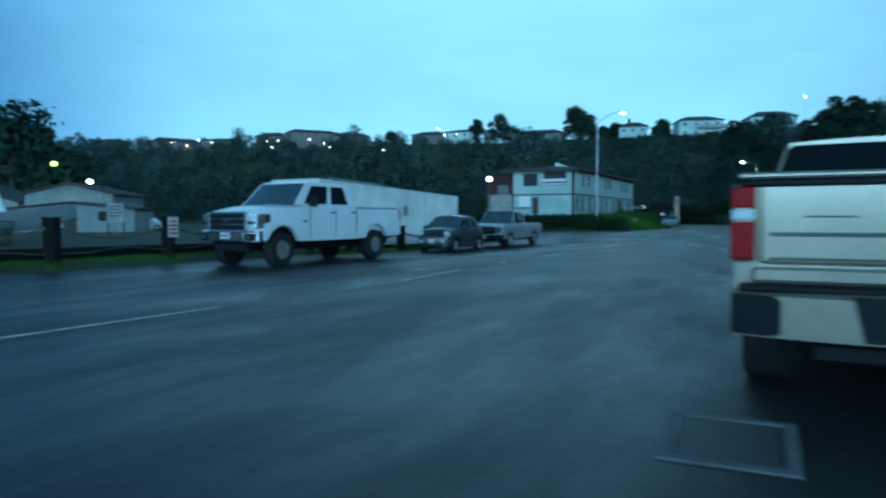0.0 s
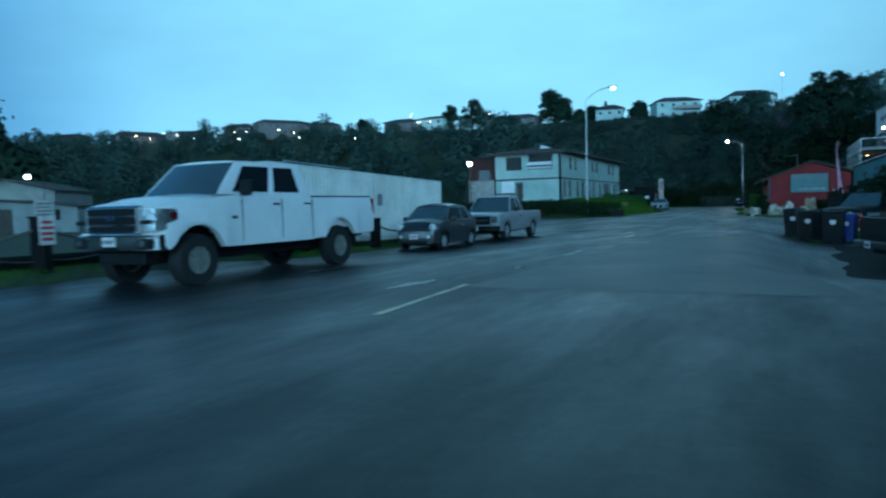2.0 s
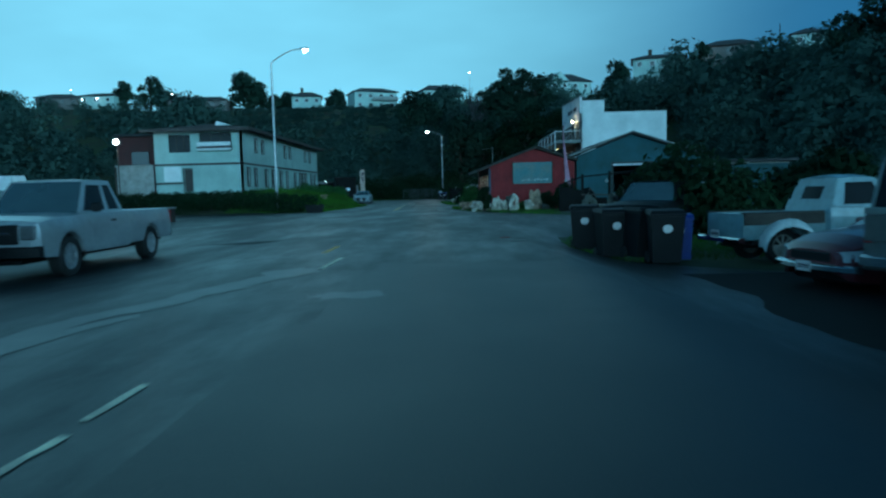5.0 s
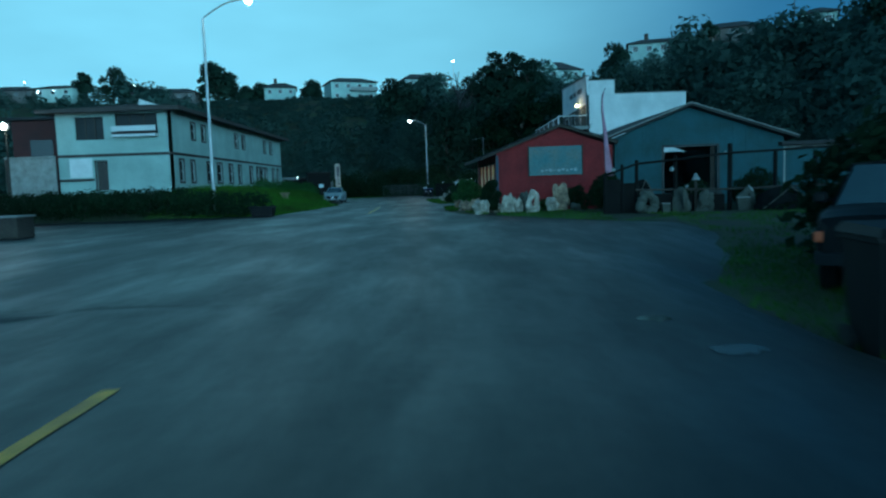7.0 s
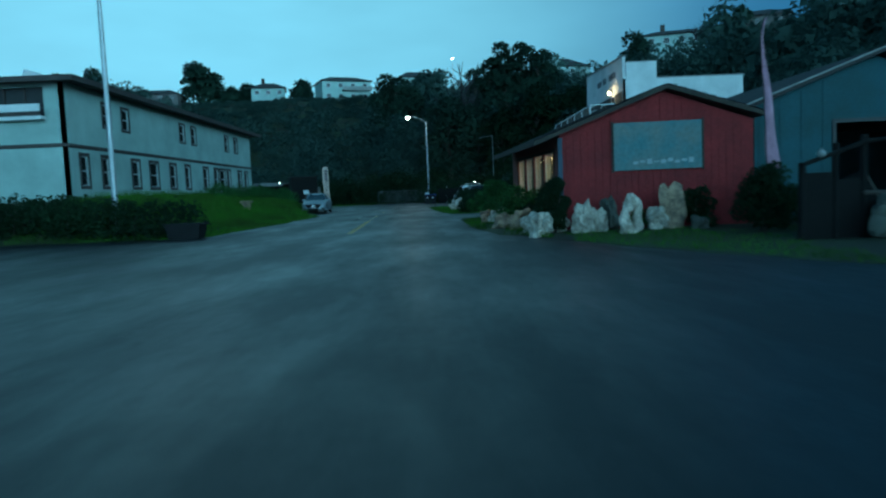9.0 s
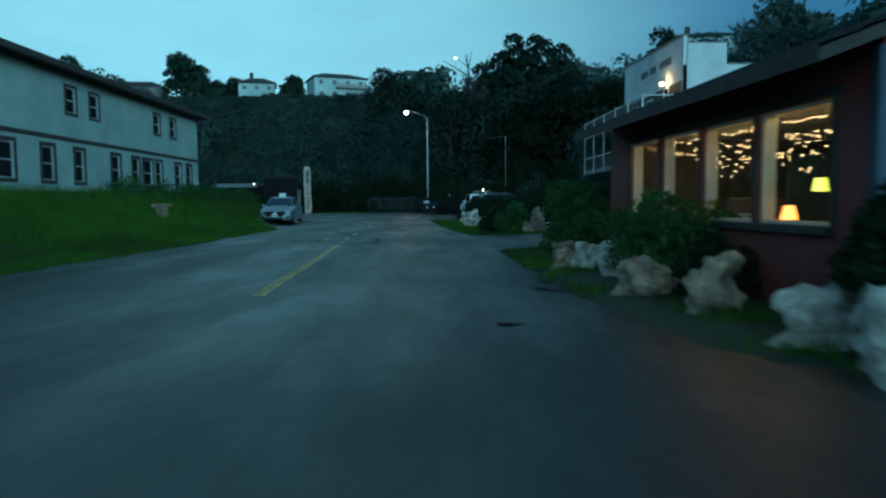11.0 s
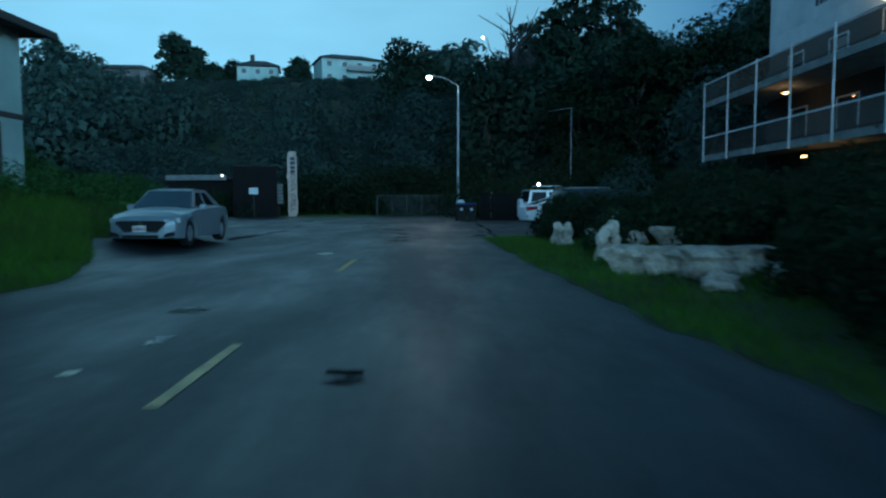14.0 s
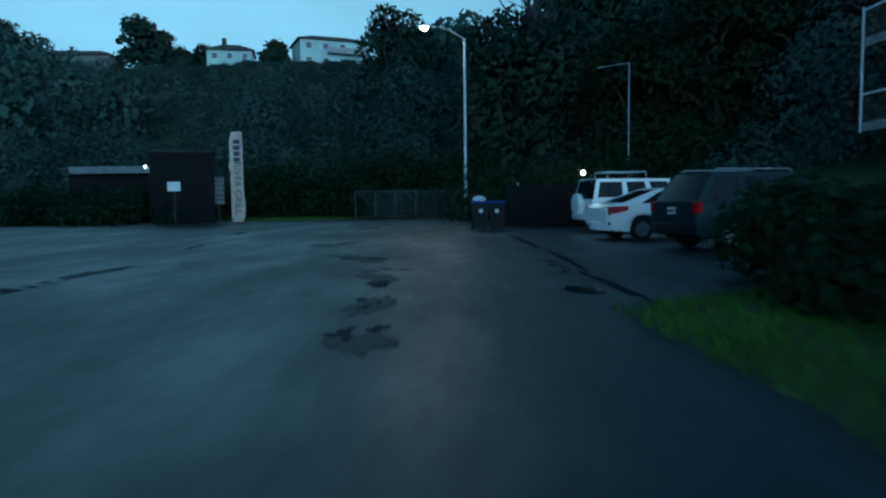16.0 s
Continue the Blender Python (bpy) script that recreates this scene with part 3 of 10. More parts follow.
for i, (x, y, a, b, r) in enumerate(((-12.92, 96.4, 0.19, 1.2, 0.03), (-12.88, 99.3, 0.22, 1.7, -0.03), (-14.45, 114.2, 0.35, 0.9, 0.1), (-14.1, 116.9, 0.3, 0.8, 0.1), (-17.1, 129.4, 0.6, 0.45, 0), (-9.6, 107.2, 0.2, 0.9, -0.3), (-9.9, 117.0, 0.35, 0.7, -0.4), (-9.6, 120.5, 0.4, 0.6, 0), (-4.5, 98.2, 0.07, 1.6, 0.05), (-4.45, 102.2, 0.07, 2.4, 0.0), (-4.6, 108.0, 0.09, 3.2, 0.02), (-7.5, 94.5, 0.24, 0.5, 0.2), (-7.65, 96.4, 0.22, 0.7, -0.2), (-7.9, 99.4, 0.25, 0.7, 0.3), (-8.6, 103, 0.3, 1.0, 0.5), (-9.9, 107, 0.5, 0.4, 0), (-12.9, 97.8, 0.17, 1.5, 0.02),
                                     (-12.75, 101.0, 0.14, 0.9, -0.1), (-13.4, 107.0, 0.1, 0.9, 0.1), (-2.2, 64.6, 0.5, 0.2, 0.3), (-3.1, 62.0, 0.3, 0.12, 0.2), (-13.3, 6.7, 0.5, 0.25, 0), (-10.6, 111.5, 0.6, 0.5, 0.2),
                                     (-4.0, 58.95, 0.13, 0.09, 0), (-8.88, 81.1, 0.2, 0.14, 0), (-6.7, 78.35, 0.12, 0.07, 0))):
    blotch("tar_patch", x, y, a, b, tar_mat if a < 0.2 else tar_soft, "dark sunken patch and crack filler in asphalt", 5.1 * i + 2, turn=r, rough=0.8, lift=0.006)
tar_rng = random.Random(21)
tar_worn = material("broken_tar", (0.012, 0.0125, 0.013), 0.75, vary=0.4, coarse=3, fine=30, bump=0.3, spec=0.15)
for i, (x, y, a, b) in enumerate(((-7.56, 94.9, 0.26, 0.42), (-7.69, 96.6, 0.2, 0.5), (-7.80, 98.6, 0.22, 0.6), (-7.75, 100.5, 0.4, 0.35), (-8.4, 102.5, 0.42, 0.6), (-6.52, 73.0, 0.16, 0.30), (-6.6, 74.3, 0.14, 0.3), (-6.66, 75.4, 0.2, 0.22), (-6.5, 76.1, 0.22, 0.14), (-6.67, 78.1, 0.24, 0.14), (-8.56, 74.1, 0.28, 0.12),
                                  (-12.95, 95.6, 0.2, 0.5), (-12.9, 96.9, 0.26, 0.8), (-12.9, 98.4, 0.24, 0.8), (-12.85, 100.0, 0.22, 0.7), (-4.9, 99.4, 0.1, 0.9), (-4.85, 101.4, 0.14, 1.2))):
    for k in range(4):
        blotch("tar_patch", x + a * tar_rng.uniform(-0.8, 0.8), y + b * tar_rng.uniform(-0.8, 0.8), a * tar_rng.uniform(0.2, 0.42), b * tar_rng.uniform(0.2, 0.42), tar_worn, "dark broken patch where asphalt has worn away", 7.3 * i + 1.9 * k, turn=tar_rng.uniform(-0.4, 0.4), rough=1.1, lift=0.0065 + 0.0005 * k)
# wet streaks on the lane; the paler base colour stands in for reflected sky
sheen_mat = material("pale_wet_film", (0.042, 0.044, 0.046), 0.40, vary=0.5, coarse=2.2, fine=30, bump=0.04, tint=(0.036, 0.038, 0.039), spec=0.5)
for i, (x, y, a, b, r) in enumerate(((-6.8, 17.6, 0.22, 1.6, -0.15), (-6.35, 20.2, 0.26, 1.7, -0.2), (-5.75, 22.8, 0.26, 1.7, -0.3), (-5.2, 25.0, 0.3, 1.0, -0.35), (-7.6, 11.0, 0.4, 0.7, 0.2), (-3.9, 22.6, 0.5, 0.3, 0.0))):
    blotch("wet_sheen_streak", x, y, a, b, sheen_mat, "wet film along asphalt, its sky sheen put into a pale colour", 2.7 * i + 0.4, turn=r, rough=0.9, lift=0.004 + 0.0006 * (i % 3))
for i, (x, y, a, b) in enumerate(((-8.64, 78.3, 0.05, 0.11), (-8.52, 79.35, 0.05, 0.09), (-8.37, 75.15, 0.06, 0.22), (-8.30, 75.4, 0.05, 0.12))):
    blotch("worn_paint_patch", x, y, a, b, white_line, "remnant of worn white road paint", 1.7 * i + 9, rough=0.9)
blotch("worn_paint_patch", -8.87, 89.3, 0.2, 0.28, white_line, "remnant of worn white road paint", 4.4, rough=0.9, turn=0.5)
# a darker resurfaced patch with a straight joint across the lane
rs = Geo()
cn, rn = 16, 44
for j in range(rn + 1):
    y = 10.8 + 15.2 * j / rn
    xa = -4.25 + 0.10 * noise.noise((1.3, y * 0.8, 0)) + 0.03 * (y - 10.8)
    xb = 0.9 + 0.25 * noise.noise((5.1, y * 0.5, 3)) - 0.04 * (y - 10.8)
    for k in range(cn + 1):
        x = xa + (xb - xa) * k / cn
        yy = y + (0.12 * noise.noise((x * 1.1, 7.7, 1)) if j in (0, rn) else 0.0)
        rs.v.append((x, yy, road_z(x, yy) + 0.0035))
rs.f = [(j * (cn + 1) + k, j * (cn + 1) + k + 1, (j + 1) * (cn + 1) + k + 1, (j + 1) * (cn + 1) + k) for j in range(rn) for k in range(cn)]
tagged(part("resurfaced_patch", rs, material("newer_dark_asphalt", (0.0165, 0.0183, 0.0190), 0.46, vary=0.4, coarse=0.5, fine=40, bump=0.25, spec=0.45), smooth=True), "newer darker strip of asphalt in the lane", "road patch", kind="structure")
# added dark sheet: the shade below the parked vehicles is in its colour
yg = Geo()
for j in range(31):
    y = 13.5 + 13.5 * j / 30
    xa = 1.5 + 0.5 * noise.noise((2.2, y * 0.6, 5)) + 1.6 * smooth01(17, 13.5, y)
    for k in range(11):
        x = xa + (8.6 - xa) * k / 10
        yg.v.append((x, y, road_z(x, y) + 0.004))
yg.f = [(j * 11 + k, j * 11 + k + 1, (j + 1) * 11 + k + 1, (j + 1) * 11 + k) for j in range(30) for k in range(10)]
tagged(part("darkened_yard_sheet", yg, material("shade_darkened_gravel", (0.0105, 0.0110, 0.0108), 0.85, vary=0.5, coarse=0.8, fine=30, bump=0.5, spec=0.2), smooth=True), "gravel sheet under parked vehicles, darkened to stand in for their shade", "gravel", kind="structure")
# concrete-edged utility cover set flush in the road
cover = thing("utility_cover", "square concrete utility cover set flush in asphalt", "utility cover", pose(2.6, 0.45, road_z(2.6, 0.45), 0, 0, 3), kind="structure")
cg = Geo().box(-0.34, 0.34, -0.46, -0.38, -0.05, 0.012, 0.006).box(-0.34, 0.34, 0.38, 0.46, -0.05, 0.012, 0.006).box(-0.34, -0.27, -0.38, 0.38, -0.05, 0.012, 0.006).box(0.27, 0.34, -0.38, 0.38, -0.05, 0.012, 0.006)
part("rim", cg, material("old_concrete", (0.15, 0.15, 0.14), 0.85, vary=0.35, coarse=3, fine=30, bump=0.3), cover, "pale concrete rim")
part("lid", Geo().box(-0.265, 0.265, -0.375, 0.375, -0.05, 0.004, 0.004), material("cast_iron_lid", (0.075, 0.075, 0.072), 0.6, 0.3, vary=0.35, coarse=4, fine=40, bump=0.5), cover, "dark worn lid")

# ---- buildings ----
def sash_window(parent, w, h, m, trim=0.13, mullion="sash", light=False):
    """A framed window in an opening: brown trim boards outside, white frame and bars, dark panes."""
    g = Geo()
    for a in ((-w / 2 - trim, w / 2 + trim, h, h + trim), (-w / 2 - trim, w / 2 + trim, -trim, 0), (-w / 2 - trim, -w / 2, 0, h), (w / 2, w / 2 + trim, 0, h)):
        g.box(a[0], a[1], -0.035, 0.0, a[2], a[3], 0.006)
    win = part("window", g, brown_trim, parent, m=m)
    f = Geo()
    t = 0.05
    for a in ((-w / 2, w / 2, h - t, h), (-w / 2, w / 2, 0, t), (-w / 2, -w / 2 + t, t, h - t), (w / 2 - t, w / 2, t, h - t)):
        f.box(a[0], a[1], 0.04, 0.10, a[2], a[3], 0.004)
    part("frame", f, aged_frame, win)
    bars = Geo()
    if mullion == "sash":
        bars.box(-w / 2 + t, w / 2 - t, 0.045, 0.085, h / 2 - 0.025, h / 2 + 0.025, 0.004)
    elif mullion == "grid":
        bars.box(-w / 2 + t, w / 2 - t, 0.045, 0.085, h / 2 - 0.02, h / 2 + 0.02).box(-0.02, 0.02, 0.04, 0.09, t, h - t)
    if bars.v:
        part("glazing_bar", bars, aged_frame, win)
    part("pane", Geo().box(-w / 2 + t, w / 2 - t, 0.065, 0.072, t, h - t), pane, win)
    return win


# -- the long two-storey house on the bank --
MX, MY0, MY1, MZ = -19.12, 67.44, 94.8, 1.0
motel = thing("two_storey_house", "long pale two-storey stucco building with brown trim and hipped roof", "building", pose(MX, MY0, 0))
LOW = [(68.6, 0.6), (70.5, 0.6), (73.6, 0.8), (75.8, 1.0), (78.4, 0.8), (80.7, 0.7), (83.9, 0.8), (86.0, 0.75), (87.4, 1.1), (88.8, 0.7), (91.5, 0.8), (93.2, 0.75)]
UPP = [(70.9, 0.7), (72.8, 0.7), (80.2, 0.75), (82.1, 0.75), (88.7, 0.75), (90.9, 0.75)]
TOP = 6.35
holes = [(y - w / 2 - MY0, y + w / 2 - MY0, 2.15, 3.42) for y, w in LOW] + [(y - w / 2 - MY0, y + w / 2 - MY0, 4.85, 5.85) for y, w in UPP]
SIDE = Matrix.Rotation(radians(90), 4, "Z")  # local x runs along +y, outer face to the east
side_len = MY1 - MY0
part("wall", wall_with_openings(side_len, MZ, TOP, 0.25, holes), stucco, motel, m=SIDE)
for (y, w), (h0, h1) in [(a, (2.15, 3.42)) for a in LOW] + [(a, (4.85, 5.85)) for a in UPP]:
    sash_window(motel, w, h1 - h0, SIDE @ pose(y - MY0, 0, h0), 0.14 if h0 < 4 else 0.11)
FRONT = pose(-6.88, 0, 0)  # the gable end: local x runs east, outer face to the south
FW = 6.88
ups = [(4.85, 6.55, 4.75, 6.1), (7.25, 9.75, 5.0, 6.2)]
part("wall", wall_with_openings(FW, MZ, TOP, 0.25, [(p - 3.72, q - 3.72, u, w) for p, q, u, w in ups + [(5.95, 6.55, 1.75, 3.45)]]), stucco, motel, m=FRONT)
part("wall", Geo().box(-6.88, 0, side_len - 0.25, side_len, MZ, TOP), stucco, motel)
part("wall", Geo().box(-6.88, -6.63, 0.25, side_len - 0.25, MZ, TOP), stucco, motel)
part("floor_slab", Geo().box(-6.6, -0.3, 0.3, side_len - 0.3, 3.75, 3.95), wood_dark, motel)
deep_shade = material("shaded_recess_screen", (0.030, 0.034, 0.036), 0.75, vary=0.3, coarse=2, fine=20)
# recessed openings of the upper front; screens set back, recess shade in their dark colour
for xa, xb, za, zb in ups:
    part("screen", Geo().box(xa - 10.6, xb - 10.6, 0.19, 0.24, za, zb), deep_shade, motel, "recessed screen, coloured dark for the depth of shade")
for xa, xb, za, zb in ups:
    for k in range(4):
        x = xa + (xb - xa) * k / 3 - 10.6
        part("mullion", Geo().box(x - 0.03, x + 0.03, 0.12, 0.19, za, zb), brown_trim, motel)
part("planter_balcony", Geo().box(-10.6 + 7.2, -10.6 + 9.8, -0.45, -0.38, 5.16, 5.46, 0.01).box(-10.6 + 7.2, -10.6 + 9.8, -0.45, 0.0, 4.84, 4.98, 0.01), white_frame, motel, "white shallow balcony front")
part("balcony_rail", Geo().box(-10.6 + 7.2, -10.6 + 9.8, -0.44, -0.40, 5.0, 5.12), brown_trim, motel)
part("door", Geo().box(5.97 - 10.6, 6.53 - 10.6, 0.08, 0.13, 1.75, 3.43, 0.01), brown_trim, motel, "dark brown door")
part("door_frame", Geo().box(5.87 - 10.6, 5.95 - 10.6, -0.03, 0, 1.75, 3.53).box(6.55 - 10.6, 6.63 - 10.6, -0.03, 0, 1.75, 3.53).box(5.95 - 10.6, 6.55 - 10.6, -0.03, 0, 3.45, 3.53), brown_trim, motel)
part("sign_board", Geo().box(4.4 - 10.6, 5.75 - 10.6, -0.09, -0.01, 2.52, 3.66, 0.01), white_frame, motel, "blank white sign board")
part("ledge", Geo().box(3.8 - 10.6, 5.8 - 10.6, -0.16, -0.004, 2.33, 2.46, 0.01), brown_trim, motel)
# storey band, corner boards and the eave boards
part("storey_band", Geo().box(0.0, 0.05, -0.05, side_len, 3.72, 3.88, 0.01).box(-6.88, 0.0, -0.05, 0.0, 3.74, 3.9, 0.01), brown_trim, motel)
ov = 0.75
eave = Geo().box(ov - 0.03, ov + 0.02, -ov, side_len + ov, TOP - 0.06, TOP + 0.16).box(-6.88 - ov, ov, -ov - 0.02, -ov + 0.03, TOP - 0.06, TOP + 0.16)
part("fascia", eave, brown_trim, motel)
part("soffit", Geo().box(-6.88 - ov, ov, -ov, side_len + ov, TOP + 0.005, TOP + 0.03), wood_dark, motel)
ridge_z, hip = 0.75, 3.44 + ov
R0 = [(-6.88 - ov, -ov, TOP + 0.1), (ov, -ov, TOP + 0.1), (ov, side_len + ov, TOP + 0.1), (-6.88 - ov, side_len + ov, TOP + 0.1)]
R1 = [(-3.44, -ov + hip, TOP + 0.1 + ridge_z), (-3.44, side_len + ov - hip, TOP + 0.1 + ridge_z)]
slopes = ((R0[0], R0[1], R1[0], R1[0]), (R0[1], R0[2], R1[1], R1[0]), (R0[2], R0[3], R1[1], R1[1]), (R0[3], R0[0], R1[0], R1[1]))
for a, b, c, d in slopes:
    a, b, c, d = map(Vector, (a, b, c, d))
    rows = 16
    for r in range(rows):
        t0, t1 = r / rows, min(1, (r + 1.1) / rows)
        p, q, s, u = a.lerp(d, t0), b.lerp(c, t0), b.lerp(c, t1), a.lerp(d, t1)
        lift = Vector((0, 0, 0.035))
        part("roof_course", Geo().add([p + lift, q + lift, s + lift * 0.4, u + lift * 0.4, p, q], [(0, 1, 2, 3), (4, 5, 1, 0)]), roof_dark, motel)
part("vent", Geo().add([(-2.8, 1.8, TOP + 0.3), (-0.9, 1.8, TOP + 0.3), (-2.8, 3.4, TOP + 0.35), (-0.9, 3.4, TOP + 0.35), (-2.6, 1.85, TOP + 0.95), (-2.6, 3.3, TOP + 0.95)],
                       [(0, 1, 4), (2, 5, 3), (0, 4, 5, 2), (1, 3, 5, 4), (0, 2, 3, 1)]), white_frame, motel, "small white roof gablet")
# lean-to screen fence at the west corner
lean = thing("board_screen", "pale weathered board screen and lean-to beside the building", "fence", pose(-26.1, 67.2, 1.0))
part("panel", Geo().box(-2.8, 0.05, 0.0, 0.08, 0, 2.75, 0.01), wood_grey, lean)
part("post", Geo().box(-2.95, -2.8, -0.03, 0.12, 0, 2.85, 0.01), wood_dark, lean)
part("cap", Geo().box(-2.95, 0.05, -0.04, 0.12, 2.76, 2.86, 0.01), wood_grey, lean)
# dark red-brown annexe set back behind
ann = thing("annexe", "dark red-brown annexe with a flat roof beside the long building", "building", pose(-27.7, 69.2, 0))
ann_wall = material("dark_maroon_board_paint", (0.075, 0.020, 0.018), 0.8, vary=0.35, coarse=0.8, fine=14, bump=0.2)
part("wall", Geo().box(-2.0, 1.55, 0, 6, 0.5, 6.2), ann_wall, ann)
part("roof", Geo().box(-2.2, 1.57, -0.3, 6.2, 6.21, 6.4, 0.02), roof_dark, ann)
part("window", Geo().box(-0.9, 0.5, -0.04, -0.004, 3.9, 5.0), pane, ann)

# -- red harbour cafe --
RED = pose(-0.62, 58.7, 0, 0, 0, -4.6)
RW, RD, RE, RP = 5.35, 7.75, 2.72, 3.80
SKEW = Matrix.Rotation(radians(8.3), 4, "Z")  # the side wall runs out of square with the front
cafe = thing("red_cafe", "low red boarded cafe with a gabled front and lit side windows", "building", RED)
CAFE_WIN = [(0.66, 2.10), (2.18, 3.62), (3.70, 5.12), (5.20, 6.58)]
NORTHWARD = Matrix.Rotation(radians(90), 4, "Z") @ Matrix.Diagonal((1, -1, 1, 1))  # local x along +y, outer face to the west
part("wall", wall_with_openings(RD, -0.1, RE, 0.18, [(a, b, 0.93, 2.26) for a, b in CAFE_WIN]), maroon_wall, cafe, "maroon board side wall", m=SKEW @ NORTHWARD)
gable = Geo().loft([[(0.0, 0.0, -0.1), (RW, 0.0, -0.1), (RW, 0.0, 2.9), (2.88, 0.0, RP), (0.0, 0.0, RE)], [(0.0, 0.17, -0.1), (RW, 0.17, -0.1), (RW, 0.17, 2.9), (2.88, 0.17, RP), (0.0, 0.17, RE)]])
part("wall", gable, red_wall, cafe, "faded red boarded front", m=pose(0.002, -0.002, 0))
for k in range(27):
    x = 0.1 + k * 0.2
    if x < RW - 0.1:
        zt = RE + (RP - RE) * x / 2.88 if x < 2.88 else RP - (RP - 2.9) * (x - 2.88) / (RW - 2.88)
        part("board", Geo().box(x - 0.088, x + 0.088, -0.022, -0.003, -0.05, zt - 0.1, 0.004), red_wall, cafe)
part("wall", Geo().box(0.2, RW, RD - 0.18, RD, -0.1, RE), maroon_wall, cafe, m=SKEW)
part("wall", Geo().box(RW - 0.18, RW, 0.2, RD - 0.2, -0.1, RE), maroon_wall, cafe, m=SKEW)
for (xa, za), (xb, zb) in (((-0.75, RE - 0.30), (2.88, RP + 0.02)), ((2.88, RP + 0.02), (RW + 0.1, 2.95))):
    for r in range(10):
        t0, t1 = r / 10, min(1, (r + 1.1) / 10)
        if za < zb:
            x0, z0, x1, z1 = xa + (xb - xa) * t0, za + (zb - za) * t0, xa + (xb - xa) * t1, za + (zb - za) * t1
        else:
            x0, z0, x1, z1 = xb + (xa - xb) * t0, zb + (za - zb) * t0, xb + (xa - xb) * t1, zb + (za - zb) * t1
        f0, f1 = -0.35 - 0.146 * x0, -0.35 - 0.146 * x1
        course = Geo().add([(x0, f0, z0 + 0.16), (x0, RD + 0.06, z0 + 0.16), (x1, RD + 0.06, z1 + 0.13), (x1, f1, z1 + 0.13), (x0, f0, z0 + 0.12), (x0, RD + 0.06, z0 + 0.12)], [(0, 1, 2, 3), (4, 5, 1, 0)])
        part("roof_course", course, roof_dark, cafe, m=SKEW)
rb = Geo()
for (xa, za), (xb, zb) in (((-0.75, RE - 0.30), (2.88, RP + 0.02)), ((2.88, RP + 0.02), (RW + 0.1, 2.95))):
    fa, fb = -0.34 - 0.146 * xa, -0.34 - 0.146 * xb
    rb.loft([[(xa, fa, za), (xa, fa, za + 0.12), (xa, RD + 0.04, za + 0.12), (xa, RD + 0.04, za)], [(xb, fb, zb), (xb, fb, zb + 0.12), (xb, RD + 0.04, zb + 0.12), (xb, RD + 0.04, zb)]])
part("roof_deck", rb, wood_dark, cafe, m=SKEW)
part("corner_board", Geo().box(-0.03, 0.09, -0.05, -0.024, -0.05, RE - 0.1).box(-0.035, -0.003, 0.0, 0.1, -0.05, RE - 0.1), material("slate_blue_trim", (0.05, 0.075, 0.11), 0.7, vary=0.3), cafe, "slate blue corner trim")
part("sign_panel", Geo().box(1.52, 3.93, -0.09, -0.03, 1.62, 2.95, 0.008), grey_panel, cafe, "faded teal sign panel")
sb = Geo()
for k in range(9):
    sb.box(2.05 + k * 0.19, 2.19 + k * 0.19, -0.096, -0.091, 1.78 + 0.04 * (k % 2), 1.86 + 0.03 * (k % 3))
part("sign_lettering", sb, material("faded_lettering", (0.34, 0.40, 0.40), 0.7, vary=0.3), cafe, "faded illegible lettering")
for xa in (1.46, 3.93):
    part("sign_batten", Geo().box(xa, xa + 0.06, -0.10, -0.03, 1.58, 2.99), wood_dark, cafe)
# lit side windows: posts, sill, panes
cream = material("cream_window_frame", (0.62, 0.55, 0.40), 0.6, vary=0.15, coarse=2, fine=18)
for a, b in CAFE_WIN:
    g = Geo()
    for q in ((a, b, 0.93, 0.97), (a, b, 2.22, 2.26), (a, a + 0.035, 0.97, 2.22), (b - 0.035, b, 0.97, 2.22)):
        g.box(0.05, 0.22, q[0], q[1], q[2], q[3], 0.005)
    w = part("window", g, cream, cafe, "cream-painted window frame", m=SKEW)
    pn = part("pane", Geo().box(0.085, 0.09, a + 0.035, b - 0.035, 0.97, 2.22), clear_pane, w)
    pn.visible_shadow = False
part("sill", Geo().box(-0.10, 0.04, 0.6, 6.6, 0.84, 0.925, 0.01), wood_dark, cafe, m=SKEW)
for a in (0.61, 2.14, 3.66, 5.16, 6.63):
    part("window_post", Geo().box(-0.03, -0.004, a - 0.042, a + 0.042, 0.93, 2.27, 0.005), wood_dark, cafe, m=SKEW)
part("window_head", Geo().box(-0.03, -0.004, 0.5, 6.7, 2.275, 2.36, 0.005), wood_dark, cafe, m=SKEW)
# the room inside
pale_ceiling = material("pale_ceiling", (0.46, 0.48, 0.38), 0.8, vary=0.3, coarse=1, fine=8)
dim_wall = material("dark_panelling", (0.13, 0.115, 0.085), 0.7, vary=0.35, coarse=1.5, fine=12)
teal_part = material("teal_partition", (0.10, 0.17, 0.18), 0.7, vary=0.25, coarse=1.2, fine=9)
part("inner_wall", Geo().box(RW - 0.9, RW - 0.8, 0.3, RD - 0.2, 0.0, 2.6), dim_wall, cafe, m=SKEW)
part("inner_wall", Geo().box(0.2, RW - 0.92, 0.2, 0.28, 0.0, 2.6), dim_wall, cafe, m=SKEW)
part("inner_floor", Geo().box(0.2, RW - 0.92, 0.3, RD - 0.3, -0.05, 0.0), wood_dark, cafe, m=SKEW)
part("inner_ceiling", Geo().box(0.2, RW - 0.92, 0.3, RD - 0.3, 2.4, 2.48), pale_ceiling, cafe, m=SKEW)
part("end_wall", Geo().box(0.2, RW - 0.92, RD - 0.32, RD - 0.22, 0.0, 2.39), dim_wall, cafe, m=SKEW)
